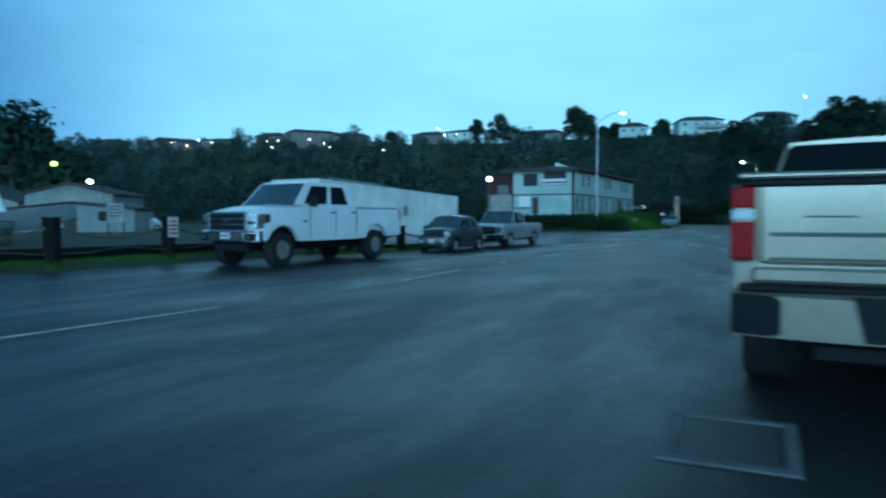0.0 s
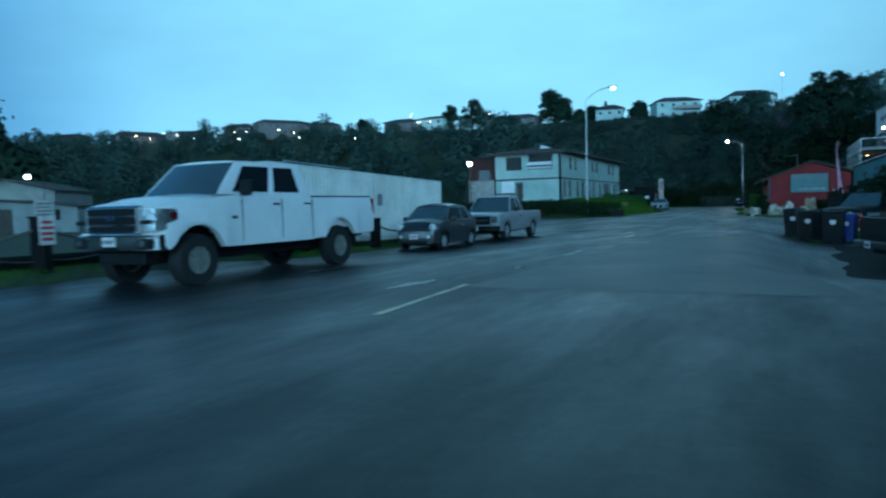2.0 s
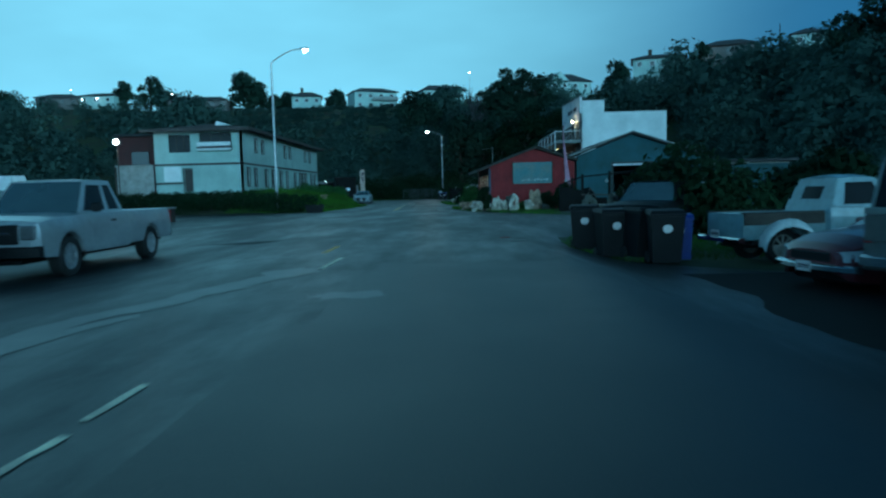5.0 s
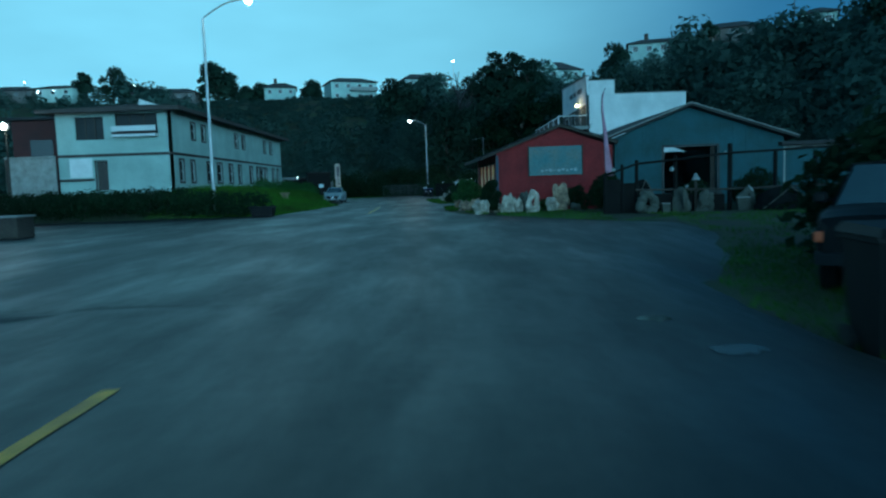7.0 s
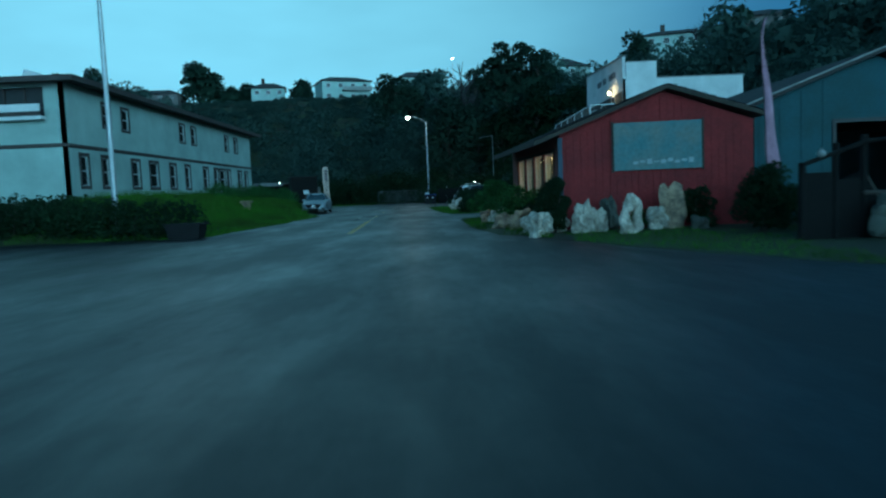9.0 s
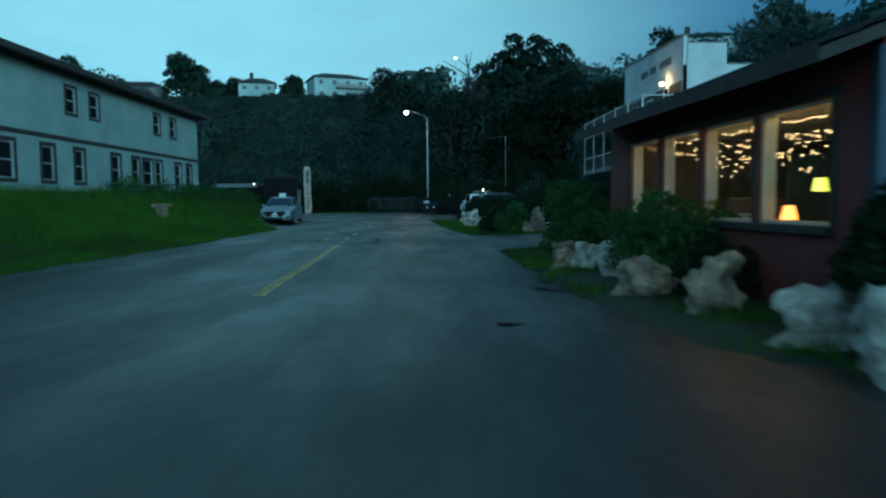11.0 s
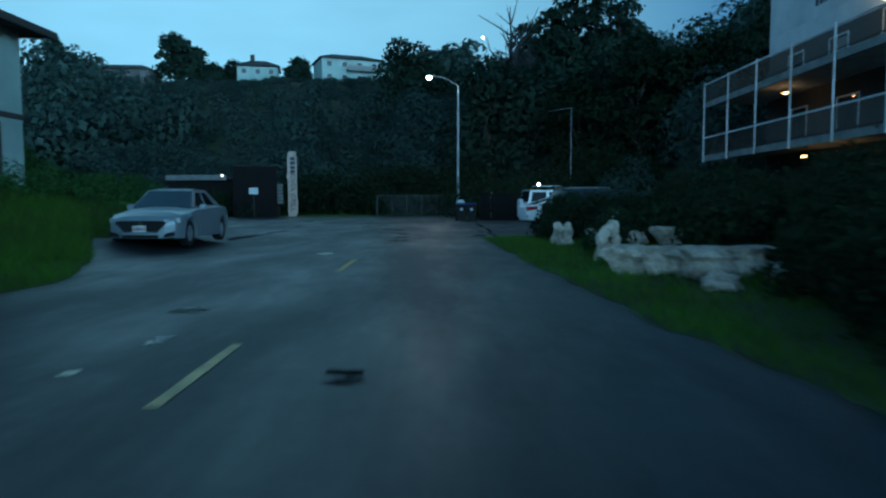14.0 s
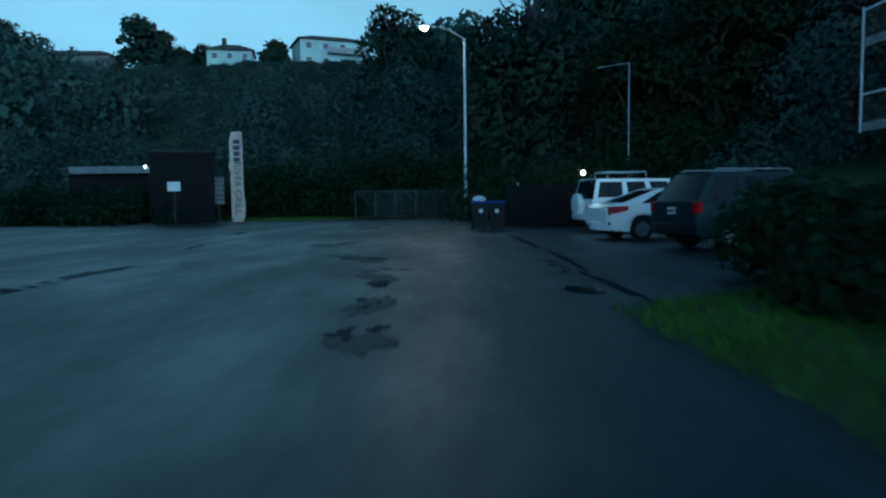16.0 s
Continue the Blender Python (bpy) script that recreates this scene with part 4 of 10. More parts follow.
part("partition", Geo().box(1.9, 3.6, 3.1, 3.2, 0.0, 2.39).box(2.4, 3.9, 5.4, 5.5, 0.0, 2.0), teal_part, cafe, "teal painted partition", m=SKEW)
part("booth_back", Geo().box(0.9, 1.9, 4.55, 4.65, 0.0, 1.25, 0.03).box(0.9, 1.9, 2.0, 2.1, 0.0, 1.25, 0.03), dim_wall, cafe, m=SKEW)
bulb = glow("string_bulb", (1.0, 0.62, 0.27), 55.0)
bulb_rng = random.Random(4)
bulb_mesh = Geo().lathe([(0.002, -0.008), (0.0065, 0), (0.002, 0.010)], 6).mesh("string_bulb")
for k in range(216):
    row = k // 54
    y = 0.75 + (k % 54) * 0.107 + 0.06 * bulb_rng.random()
    z = 2.19 - 0.05 * abs(math.sin(k * 1.9)) - row * (0.05 + 0.13 * bulb_rng.random())
    x = 0.30 + 0.4 * row + 0.2 * bulb_rng.random()
    part("string_bulb", bulb_mesh, bulb, cafe, m=SKEW @ pose(x, y, z))
orange_lamp = thing("table_lamp", "glowing orange lamp on the cafe window sill", "lamp", RED @ SKEW @ pose(0.38, 2.04, 0.88))
part("shade", Geo().lathe([(0.055, 0.26), (0.10, 0.09), (0.098, 0.09), (0.052, 0.258)], 16, close=True), glow("orange_shade", (1.0, 0.26, 0.04), 4.5), orange_lamp)
part("base", Geo().lathe([(0.07, 0), (0.07, 0.02), (0.02, 0.05), (0.02, 0.14)], 14), wood_dark, orange_lamp)
yellow_lamp = thing("pendant_lamp", "glowing yellow-green pendant lamp", "lamp", RED @ SKEW @ pose(0.45, 1.54, 1.29))
part("shade", Geo().lathe([(0.06, 0.17), (0.085, 0.02), (0.083, 0.02), (0.057, 0.168)], 16, close=True), glow("yellow_shade", (0.78, 0.80, 0.08), 2.4), yellow_lamp)
part("cord", Geo().tube([(0, 0, 0.2), (0, 0, 1.0)], 0.006, 6), black_metal, yellow_lamp)
for y in (1.9, 3.0, 4.3, 5.8):
    tb = thing("cafe_table", "small round wooden cafe table by the window", "table", RED @ SKEW @ pose(0.62, y, 0), "cafe tables")
    part("tabletop", Geo().lathe([(0.34, 0.76), (0.36, 0.78), (0.34, 0.80)], 20), wood_grey, tb)
    part("pedestal", Geo().lathe([(0.22, 0), (0.2, 0.03), (0.03, 0.06), (0.03, 0.76)], 12), black_metal, tb)
tbox = thing("table_setting", "white dishes and a napkin stand on a cafe table", "tableware", RED @ SKEW @ pose(0.55, 3.5, 0.80))
part("stand", Geo().box(-0.2, 0.2, -0.16, 0.16, 0.0, 0.16, 0.03), white_frame, tbox)
part("dish", Geo().lathe([(0.03, 0.16), (0.14, 0.21), (0.13, 0.215), (0.02, 0.17)], 14, close=True), white_frame, tbox)
for k, y in enumerate((1.9, 5.4)):
    lamp = bpy.data.lights.new("cafe_ceiling_light", "POINT")
    lamp.energy, lamp.color, lamp.shadow_soft_size = 6, (1.0, 0.72, 0.38), 0.03
    new("cafe_ceiling_light", lamp).matrix_basis = RED @ SKEW @ pose(0.5, y, 2.36)

# -- grey-blue garage --
gar = thing("garage_workshop", "grey-blue sided workshop with a low gable and open dark doorway", "building", pose(4.9, 58.62, 0))
GL, GPX, GPZ, GEL = 7.9, 3.45, 4.54, 3.25
gar_holes = [(2.3, 4.78, 0.2, 2.72)]
part("wall", wall_with_openings(GL, -0.1, 3.05, 0.2, gar_holes), blue_wall, gar)
part("gable", Geo().loft([[(0, y, 3.051), (GL, y, 3.051), (GPX, y, GPZ), (0, y, GEL)] for y in (0, 0.2)]), blue_wall, gar)
for k in range(13):
    x = 0.15 + k * 0.6
    if 2.25 < x < 4.83:
        continue
    zt = (GEL + (GPZ - GEL) * x / GPX) if x < GPX else GPZ - (GPZ - 3.051) * (x - GPX) / (GL - GPX)
    part("batten", Geo().box(x - 0.025, x + 0.025, -0.022, -0.003, 0, zt - 0.06, 0.004), blue_wall, gar)
part("wall", Geo().box(0, 0.2, 0.21, 13, -0.1, 3.0), blue_wall, gar)
part("wall", Geo().box(GL - 0.2, GL, 0.21, 13, -0.1, 3.0), blue_wall, gar)
part("wall", Geo().box(0.2, GL - 0.2, 12.8, 13, -0.1, 3.0), blue_wall, gar)
part("inner_floor", Geo().box(0.2, GL - 0.2, 0.2, 12.8, -0.05, 0.1), material("workshop_floor", (0.05, 0.05, 0.05), 0.8, vary=0.4), gar)
rg2 = Geo()
for (xa, za), (xb, zb) in (((-0.55, GEL - 0.16), (GPX, GPZ + 0.05)), ((GL + 0.5, 2.92), (GPX, GPZ + 0.05))):
    rg2.loft([[(xa, -0.45, za), (xa, -0.45, za + 0.14), (xa, 13.4, za + 0.14), (xa, 13.4, za)], [(xb, -0.45, zb), (xb, -0.45, zb + 0.14), (xb, 13.4, zb + 0.14), (xb, 13.4, zb)]])
part("roof", rg2, roof_dark, gar)
part("verge_board", Geo().loft([[(-0.55, y, GEL - 0.05), (-0.55, y, GEL + 0.0), (GPX, y, GPZ + 0.2), (GL + 0.5, y, 3.08), (GL + 0.5, y, 3.03), (GPX, y, GPZ + 0.15)] for y in (-0.5, -0.455)]), wood_grey, gar, "pale weathered verge board")
part("door_frame", Geo().box(2.2, 2.3, -0.04, -0.003, 0.1, 2.82).box(4.78, 4.88, -0.04, -0.003, 0.1, 2.82).box(2.3, 4.78, -0.04, -0.003, 2.72, 2.82), black_metal, gar)
part("sliding_door", Geo().box(4.55, 4.78, 0.22, 0.28, 0.12, 2.7, 0.01), wood_dark, gar)
shed = thing("lean_to_shed", "low pale-trimmed lean-to shed beside the workshop", "shed", pose(12.85, 58.8, 0))
part("wall", Geo().box(0, 5.4, 0, 7, -0.1, 2.62), blue_wall, shed)
part("trim", Geo().box(-0.02, 0.1, -0.04, -0.003, 0, 2.62).box(0.1, 5.4, -0.04, -0.003, 2.5, 2.62), wood_grey, shed)
part("roof", Geo().box(-0.3, 5.8, -0.5, 7.4, 2.63, 2.8, 0.02), roof_dark, shed)
part("window", Geo().box(2.2, 3.2, -0.03, -0.004, 1.3, 2.1), pane, shed)

# -- white three-storey building with decks --
wb = thing("white_deck_building", "tall white rendered building with stepped parapet and timber decks", "building", pose(12.15, 99.45, 0))
part("wall", wall_with_openings(10.4, -0.5, 10.3, 0.25, []), white_wall, wb)
part("parapet", Geo().box(0.3, 2.95, 0.02, 0.24, 10.302, 11.75, 0.01), white_wall, wb)
part("coping", Geo().box(2.96, 10.55, -0.06, 0.3, 10.302, 10.4, 0.01).box(0.3, 3.0, -0.03, 0.3, 11.752, 11.83, 0.01), wood_grey, wb)
# side wall below the parapet: deck shade is painted in as a dark colour
shaded_boards = material("shaded_deck_boards", (0.050, 0.050, 0.046), 0.85, vary=0.4, coarse=0.8, fine=10, bump=0.2)
side_holes = [(2.0, 3.0, 4.2, 6.2), (5.5, 7.2, 4.6, 6.0), (10.0, 11.6, 4.6, 6.0), (3.0, 3.9, 7.2, 9.2), (6.5, 8.0, 7.6, 8.9), (10.5, 12.0, 7.6, 8.9)]
part("wall", wall_with_openings(14.4, -0.5, 9.35, 0.25, side_holes), shaded_boards, wb, "board wall behind the decks, their shade put into its dark colour", m=NORTHWARD)
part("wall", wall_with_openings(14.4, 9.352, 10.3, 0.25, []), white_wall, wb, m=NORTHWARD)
for a, b, za, zb in side_holes:
    part("window", Geo().box(0.12, 0.14, a, b, za, zb), pane, wb)
    part("window_frame", Geo().box(-0.03, -0.003, a - 0.08, a, za - 0.08, zb + 0.08).box(-0.03, -0.003, b, b + 0.08, za - 0.08, zb + 0.08).box(-0.03, -0.003, a, b, zb, zb + 0.08), white_frame, wb)
part("false_front", Geo().loft([[(x, 0.0, 10.302), (x, 14.4, 10.302), (x, 14.4, 12.75), (x, 0.0, 12.2)] for x in (0.0, 0.24)]), white_wall, wb)
part("false_front_coping", Geo().loft([[(x, -0.05, 12.2), (x, 14.45, 12.75), (x, 14.45, 12.87), (x, -0.05, 12.32)] for x in (-0.1, 0.3)]), wood_grey, wb)
part("wall", Geo().box(0.3, 10.4, 14.15, 14.4, -0.5, 10.3), white_wall, wb)
part("wall", Geo().box(10.15, 10.4, 0.26, 14.14, -0.5, 10.3), white_wall, wb)
part("roof", Geo().box(0.26, 10.14, 0.26, 14.14, 10.0, 10.2), roof_dark, wb)
y = 2.4
for k in range(19):
    wv = 0.28 if k % 5 else 0.14
    if k in (7, 8, 13):
        y += 0.4
        continue
    part("letter_bar", Geo().box(-0.02, -0.004, y, y + wv, 10.85, 11.38), ink, wb)
    y += wv + 0.13
# decks
DY0, DY1, DX = -2.0, 15.4, -3.25
baluster = Geo().box(-0.011, 0.011, -0.011, 0.011, 0.0, 0.87).mesh("baluster")
for k, z in enumerate((3.75, 6.85)):
    part("deck", Geo().box(DX, -0.01, DY0, DY1, z, z + 0.12, 0.01).box(DX, DX + 0.08, DY0, DY1, z - 0.2, z - 0.002).box(DX + 0.1, -0.05, DY0, DY0 + 0.08, z - 0.2, z - 0.002), wood_grey, wb, "grey timber deck")
    rail = Geo().box(DX, DX + 0.07, DY0, DY1, z + 1.12, z + 1.2, 0.01).box(DX, -0.02, DY0, DY0 + 0.07, z + 1.12, z + 1.2, 0.01)
    part("handrail", rail, white_frame, wb, "pale handrail")
    part("bottom_rail", Geo().box(DX + 0.02, DX + 0.06, DY0, DY1, z + 0.2, z + 0.25).box(DX + 0.07, -0.02, DY0 + 0.02, DY0 + 0.06, z + 0.2, z + 0.25), wood_dark, wb)
    for q in range(120):
        part("baluster", baluster, black_metal, wb, m=pose(DX + 0.04, DY0 + 0.12 + q * 0.144, z + 0.25))
    for q in range(20):
        part("baluster", baluster, black_metal, wb, m=pose(DX + 0.2 + q * 0.145, DY0 + 0.04, z + 0.25))
for k in range(6):
    y = DY0 + 0.06 + (DY1 - DY0 - 0.12) * k / 5
    w = 0.11 if k == 0 else 0.07
    part("post", Geo().box(DX - w - 0.005, DX - 0.005, y - w / 2, y + w / 2, 3.5, 8.1, 0.01), white_frame, wb, "white-painted deck post")
part("post", Geo().box(DX + 0.55, DX + 0.67, DY0 + 0.1, DY0 + 0.22, -0.5, 3.54, 0.01), white_frame, wb, "white-painted deck post")
part("post", Geo().box(-0.3, -0.15, DY0 + 0.1, DY0 + 0.25, -0.5, 3.5, 0.01), white_frame, wb)
part("stair_landing", Geo().box(-1.9, -0.2, DY0 - 1.2, DY0 - 0.01, 3.2, 3.34, 0.01).box(-1.9, -0.2, DY0 - 1.2, DY0 - 1.12, 2.9, 3.19), white_frame, wb)
wlamp = thing("wall_lamp", "bright warm wall lamp on a bracket above the deck", "lamp", pose(11.75, 102.6, 9.55))
part("globe", Geo().lathe([(0.02, -0.16), (0.12, -0.1), (0.16, 0), (0.12, 0.1), (0.02, 0.16)], 14), glow("warm_globe", (1.0, 0.72, 0.34), 26.0), wlamp, smooth=True)
part("bracket", Geo().tube([(0.0, 0, 0.16), (0.0, 0, 0.3), (0.4, 0, 0.3)], 0.02, 6), black_metal, wlamp)
pl = bpy.data.lights.new("wall_lamp_light", "POINT")
pl.energy, pl.color, pl.shadow_soft_size = 40, (1.0, 0.72, 0.38), 0.05
new("wall_lamp_light", pl).location = (11.4, 102.3, 9.5)
for k, (y, z) in enumerate(((108.5, 6.55), (106.5, 3.3), (103.5, 3.3))):
    t = thing("deck_lamp", "warm glowing lamp under the deck", "lamp", pose(10.6, y, z), "deck lamps")
    part("diffuser", Geo().box(-0.09, 0.09, -0.16, 0.16, -0.04, 0.04, 0.02), glow("deck_glow", (1.0, 0.58, 0.20), 6.0), t)
    dl = bpy.data.lights.new("deck_light", "POINT")
    dl.energy, dl.color, dl.shadow_soft_size = 10, (1.0, 0.62, 0.28), 0.04
    new("deck_light", dl).location = (10.6, y, z - 0.15)


# -- shipping containers --
def container(m, label):
    """A 6 m steel box with folded (corrugated) sides, corner posts and rails."""
    c = thing("shipping_container", label, "container", m, "shipping containers")
    g = Geo()
    L, H, Wd = 6.02, 2.59, 2.44
    pts, x = [], 0.12
    while x < L - 0.16:
        pts += [(x, 0.0), (x + 0.07, 0.0), (x + 0.105, 0.036), (x + 0.175, 0.036), (x + 0.21, 0.0)]
        x += 0.21
    for i in range(len(pts) - 1):
        (xa, da), (xb, db) = pts[i], pts[i + 1]
        if xb > xa:
            g.quad((0.02 + da, xa, 0.16), (0.02 + db, xb, 0.16), (0.02 + db, xb, H - 0.1), (0.02 + da, xa, H - 0.1))
    g2 = Geo().add(g.v, g.f, Matrix.Translation((-0.02, 0, 0)))
    part("side_panel", g2, cont_paint, c)
    part("body", Geo().box(-Wd, -0.06, 0.06, L - 0.06, 0.14, H - 0.05), cont_paint, c)
    fr = Geo()
    for y in (0.0, L - 0.12):
        fr.box(-0.1, 0.025, y, y + 0.12, 0, H, 0.01).box(-Wd, -Wd + 0.12, y, y + 0.12, 0, H, 0.01)
    fr.box(-0.1, 0.02, 0.12, L - 0.12, 0.0, 0.16, 0.01).box(-0.1, 0.02, 0.12, L - 0.12, H - 0.1, H, 0.01)
    fr.box(-Wd + 0.12, -0.1, 0, 0.1, H - 0.12, H, 0.01).box(-Wd + 0.12, -0.1, L - 0.1, L, H - 0.12, H, 0.01)
    part("frame", fr, cont_paint, c)
    return c


cont_paint = material("cream_container_paint", (0.73, 0.73, 0.67), 0.6, vary=0.2, coarse=0.8, fine=10, bump=0.05, tint=(0.60, 0.59, 0.53))
c1 = container(pose(-14.05, 17.98, 0.24, -1.75, 0, 0), "cream-painted steel shipping container with folded sides")
c2 = copy_thing(c1, pose(-14.08, 24.08, 0.055, -1.75, 0, 0))
for y, z in ((18.3, 0.22), (23.6, 0.06)):
    bearer = thing("timber_bearer", "dark squared timber bearer under a container", "timber", pose(-15.27, y, 0), "timber bearers")
    part("beam", Geo().box(-1.25, 1.25, -0.12, 0.12, ground(-14.5, y) - 0.1, z, 0.01), wood_dark, bearer)
part("vent", Geo().box(0.03, 0.06, 0.25, 0.62, 1.35, 1.8, 0.01), galv, c2)
rack = thing("roof_rack", "low steel pipe rack lying on a container roof", "rack", pose(-15.2, 19.2, 2.80, -1.75, 0, 0))
for k in range(5):
    part("crossbar", Geo().tube([(-0.9, k * 0.9, 0.05), (0.9, k * 0.9, 0.05)], 0.025, 6), galv, rack)
for x in (-0.9, 0.9):
    part("side_bar", Geo().tube([(x, -0.1, 0.1), (x, 3.8, 0.1)], 0.025, 6), galv, rack)

# ---- vehicles ----
def wheel_meshes(r, w, style, key):
    """Tyre, rim and hub meshes, axle along local x, outer side towards +x."""
    T = Matrix.Rotation(radians(90), 4, "Y")
    rr = r * (0.64 if style != "truck" else 0.52)
    tyre = Geo().lathe([(rr, -w / 2 + 0.02), (rr * 1.06, -w / 2), (r * 0.93, -w / 2), (r, -w / 2 + 0.035), (r, w / 2 - 0.035), (r * 0.93, w / 2), (rr * 1.06, w / 2), (rr, w / 2 - 0.02)], 32, T, close=True)
    if style == "truck":
        for k, (x, y, z) in enumerate(tyre.v):
            if k // 32 in (3, 4) and k % 2:
                tyre.v[k] = (x, y * 0.962, z * 0.962)
    rim = Geo().lathe([(rr, -w / 2 + 0.03), (rr, w / 2 - 0.015), (rr * 0.93, w / 2 - 0.02), (rr * 0.88, w / 2 - 0.07), (rr * 0.88, -w / 2 + 0.03)], 28, T, close=True)
    n = {"truck": 8, "sedan": 10, "small": 8, "steel": 8}[style]
    for k in range(n):
        m = Matrix.Rotation(2 * math.pi * k / n, 4, "X")
        rim.box(w / 2 - 0.075, w / 2 - 0.03, -rr * 0.10, rr * 0.10, rr * 0.16, rr * 0.91, 0.008, m)
    rim.lathe([(rr * 0.9, w / 2 - 0.11), (rr * 0.3, w / 2 - 0.10), (0.01, w / 2 - 0.10)], 20, T)
    hub = Geo().lathe([(rr * 0.24, w / 2 - 0.08), (rr * 0.24, w / 2 - 0.035), (rr * 0.16, w / 2 - 0.015), (0.005, w / 2 - 0.012)], 14, T)
    return [g.mesh(key + n2, True) for g, n2 in ((tyre, "_tyre"), (rim, "_rim"), (hub, "_hub"))]


def vehicle(name, label, category, m, L, Wd, ride, stations, arch, wheel, cab, body_mat, bed=None, style="sedan", rim_mat=None, lower_mat=None, group="", gap=1.17, lip=0.018):
    """A road vehicle that faces local -y, its nose at y = 0. stations: rows of y, bottom, waist, shoulder, crown, half width.
    arch: the two axle places. wheel: radius and width. cab: rows of y, base z, half width at base, roof z, half width at roof.
    bed: y0, y1, floor z of an open load bed."""
    car = thing(name, label, category, m, group)
    r, tw = wheel
    ys = sorted({round(s[0], 3) for s in stations} | {round(L * k / 64, 3) for k in range(65)})
    ys = [y for y in ys if stations[0][0] <= y <= stations[-1][0]]
    ra = r * gap
    rings = []
    for y in ys:
        zb, zw, zs, crown, hw = lerp_table(stations, y)
        for a in arch:
            if abs(y - a) < ra:
                zb = max(zb, r + math.sqrt(max(0.0, ra * ra - (y - a) ** 2)))
        zb = min(zb, zs - 0.1)
        zw = max(zw, zb + 0.04)
        flare = 0.0
        for a in arch:
            d = abs(y - a)
            if d < ra * 1.35:
                flare = max(flare, lip * (1 - max(0, d - ra) / (ra * 0.35)))
        h = hw + flare
        in_bed = bed and bed[0] <= y <= bed[1]
        half = [(h * 0.86, zb), (h * 0.985, zb + 0.005), (h, min(zb + 0.08, zw)), (h, zw), (hw * 0.985, zw + (zs - zw) * 0.62), (hw * 0.95, zs - 0.012), (hw * 0.915, zs)]
        half += [(hw * 0.86, zs), (hw * 0.85, bed[2]), (0.0, bed[2])] if in_bed else [(hw * 0.72, zs + crown * 0.55), (hw * 0.4, zs + crown * 0.9), (0.0, zs + crown)]
        rings.append([(x, y, z) for x, z in half] + [(-x, y, z) for x, z in half[-2::-1]])
    body = Geo().loft(rings, closed=False, caps=False)
    n = len(rings[0])
    for idx in (0, len(rings) - 1):
        k0 = idx * n
        body.f.append(tuple(range(k0, k0 + n)))
    part("body", body, body_mat, car, smooth=True, angle=28)
    # dark floor pan and wheel wells behind the skin
    zb0 = lerp_table(stations, L / 2)[0]
    hw0 = lerp_table(stations, L / 2)[4]
    part("underbody", Geo().box(-hw0 * 0.80, hw0 * 0.80, 0.25, L - 0.25, zb0 - 0.02, zb0 + (0.28 if not bed else 0.2), 0.03).box(-hw0 * 0.55, hw0 * 0.55, 0.15, L - 0.15, ride, zb0, 0.02), black_plastic, car)
    # wheels
    meshes = wheel_meshes(r, tw, style, name)
    for a in arch:
        for s in (1, -1):
            x = s * (lerp_table(stations, a)[4] - tw / 2 - 0.02)
            wm = pose(x, a, r) @ (Matrix.Identity(4) if s > 0 else Matrix.Rotation(radians(180), 4, "Z"))
            wh = part("wheel", meshes[2], rim_mat or alloy, car, m=wm)
            part("tyre", meshes[0], rubber, wh)
            part("rim", meshes[1], rim_mat or alloy, wh)
    # cabin: glazed shell, roof and pillars
    cabin_rings = [[(b, y, z0), (rw + (b - rw) * 0.12, y, z0 + (zr - z0) * 0.86), (rw * 0.9, y, zr - 0.008), (0.0, y, zr + 0.012), (-rw * 0.9, y, zr - 0.008), (-rw - (b - rw) * 0.12, y, z0 + (zr - z0) * 0.86), (-b, y, z0)]
                   for y, z0, b, zr, rw in cab]
    # the shell is split into panes and painted metal by station kind
    car["stations"] = len(cab)
    return car, cabin_rings, ys


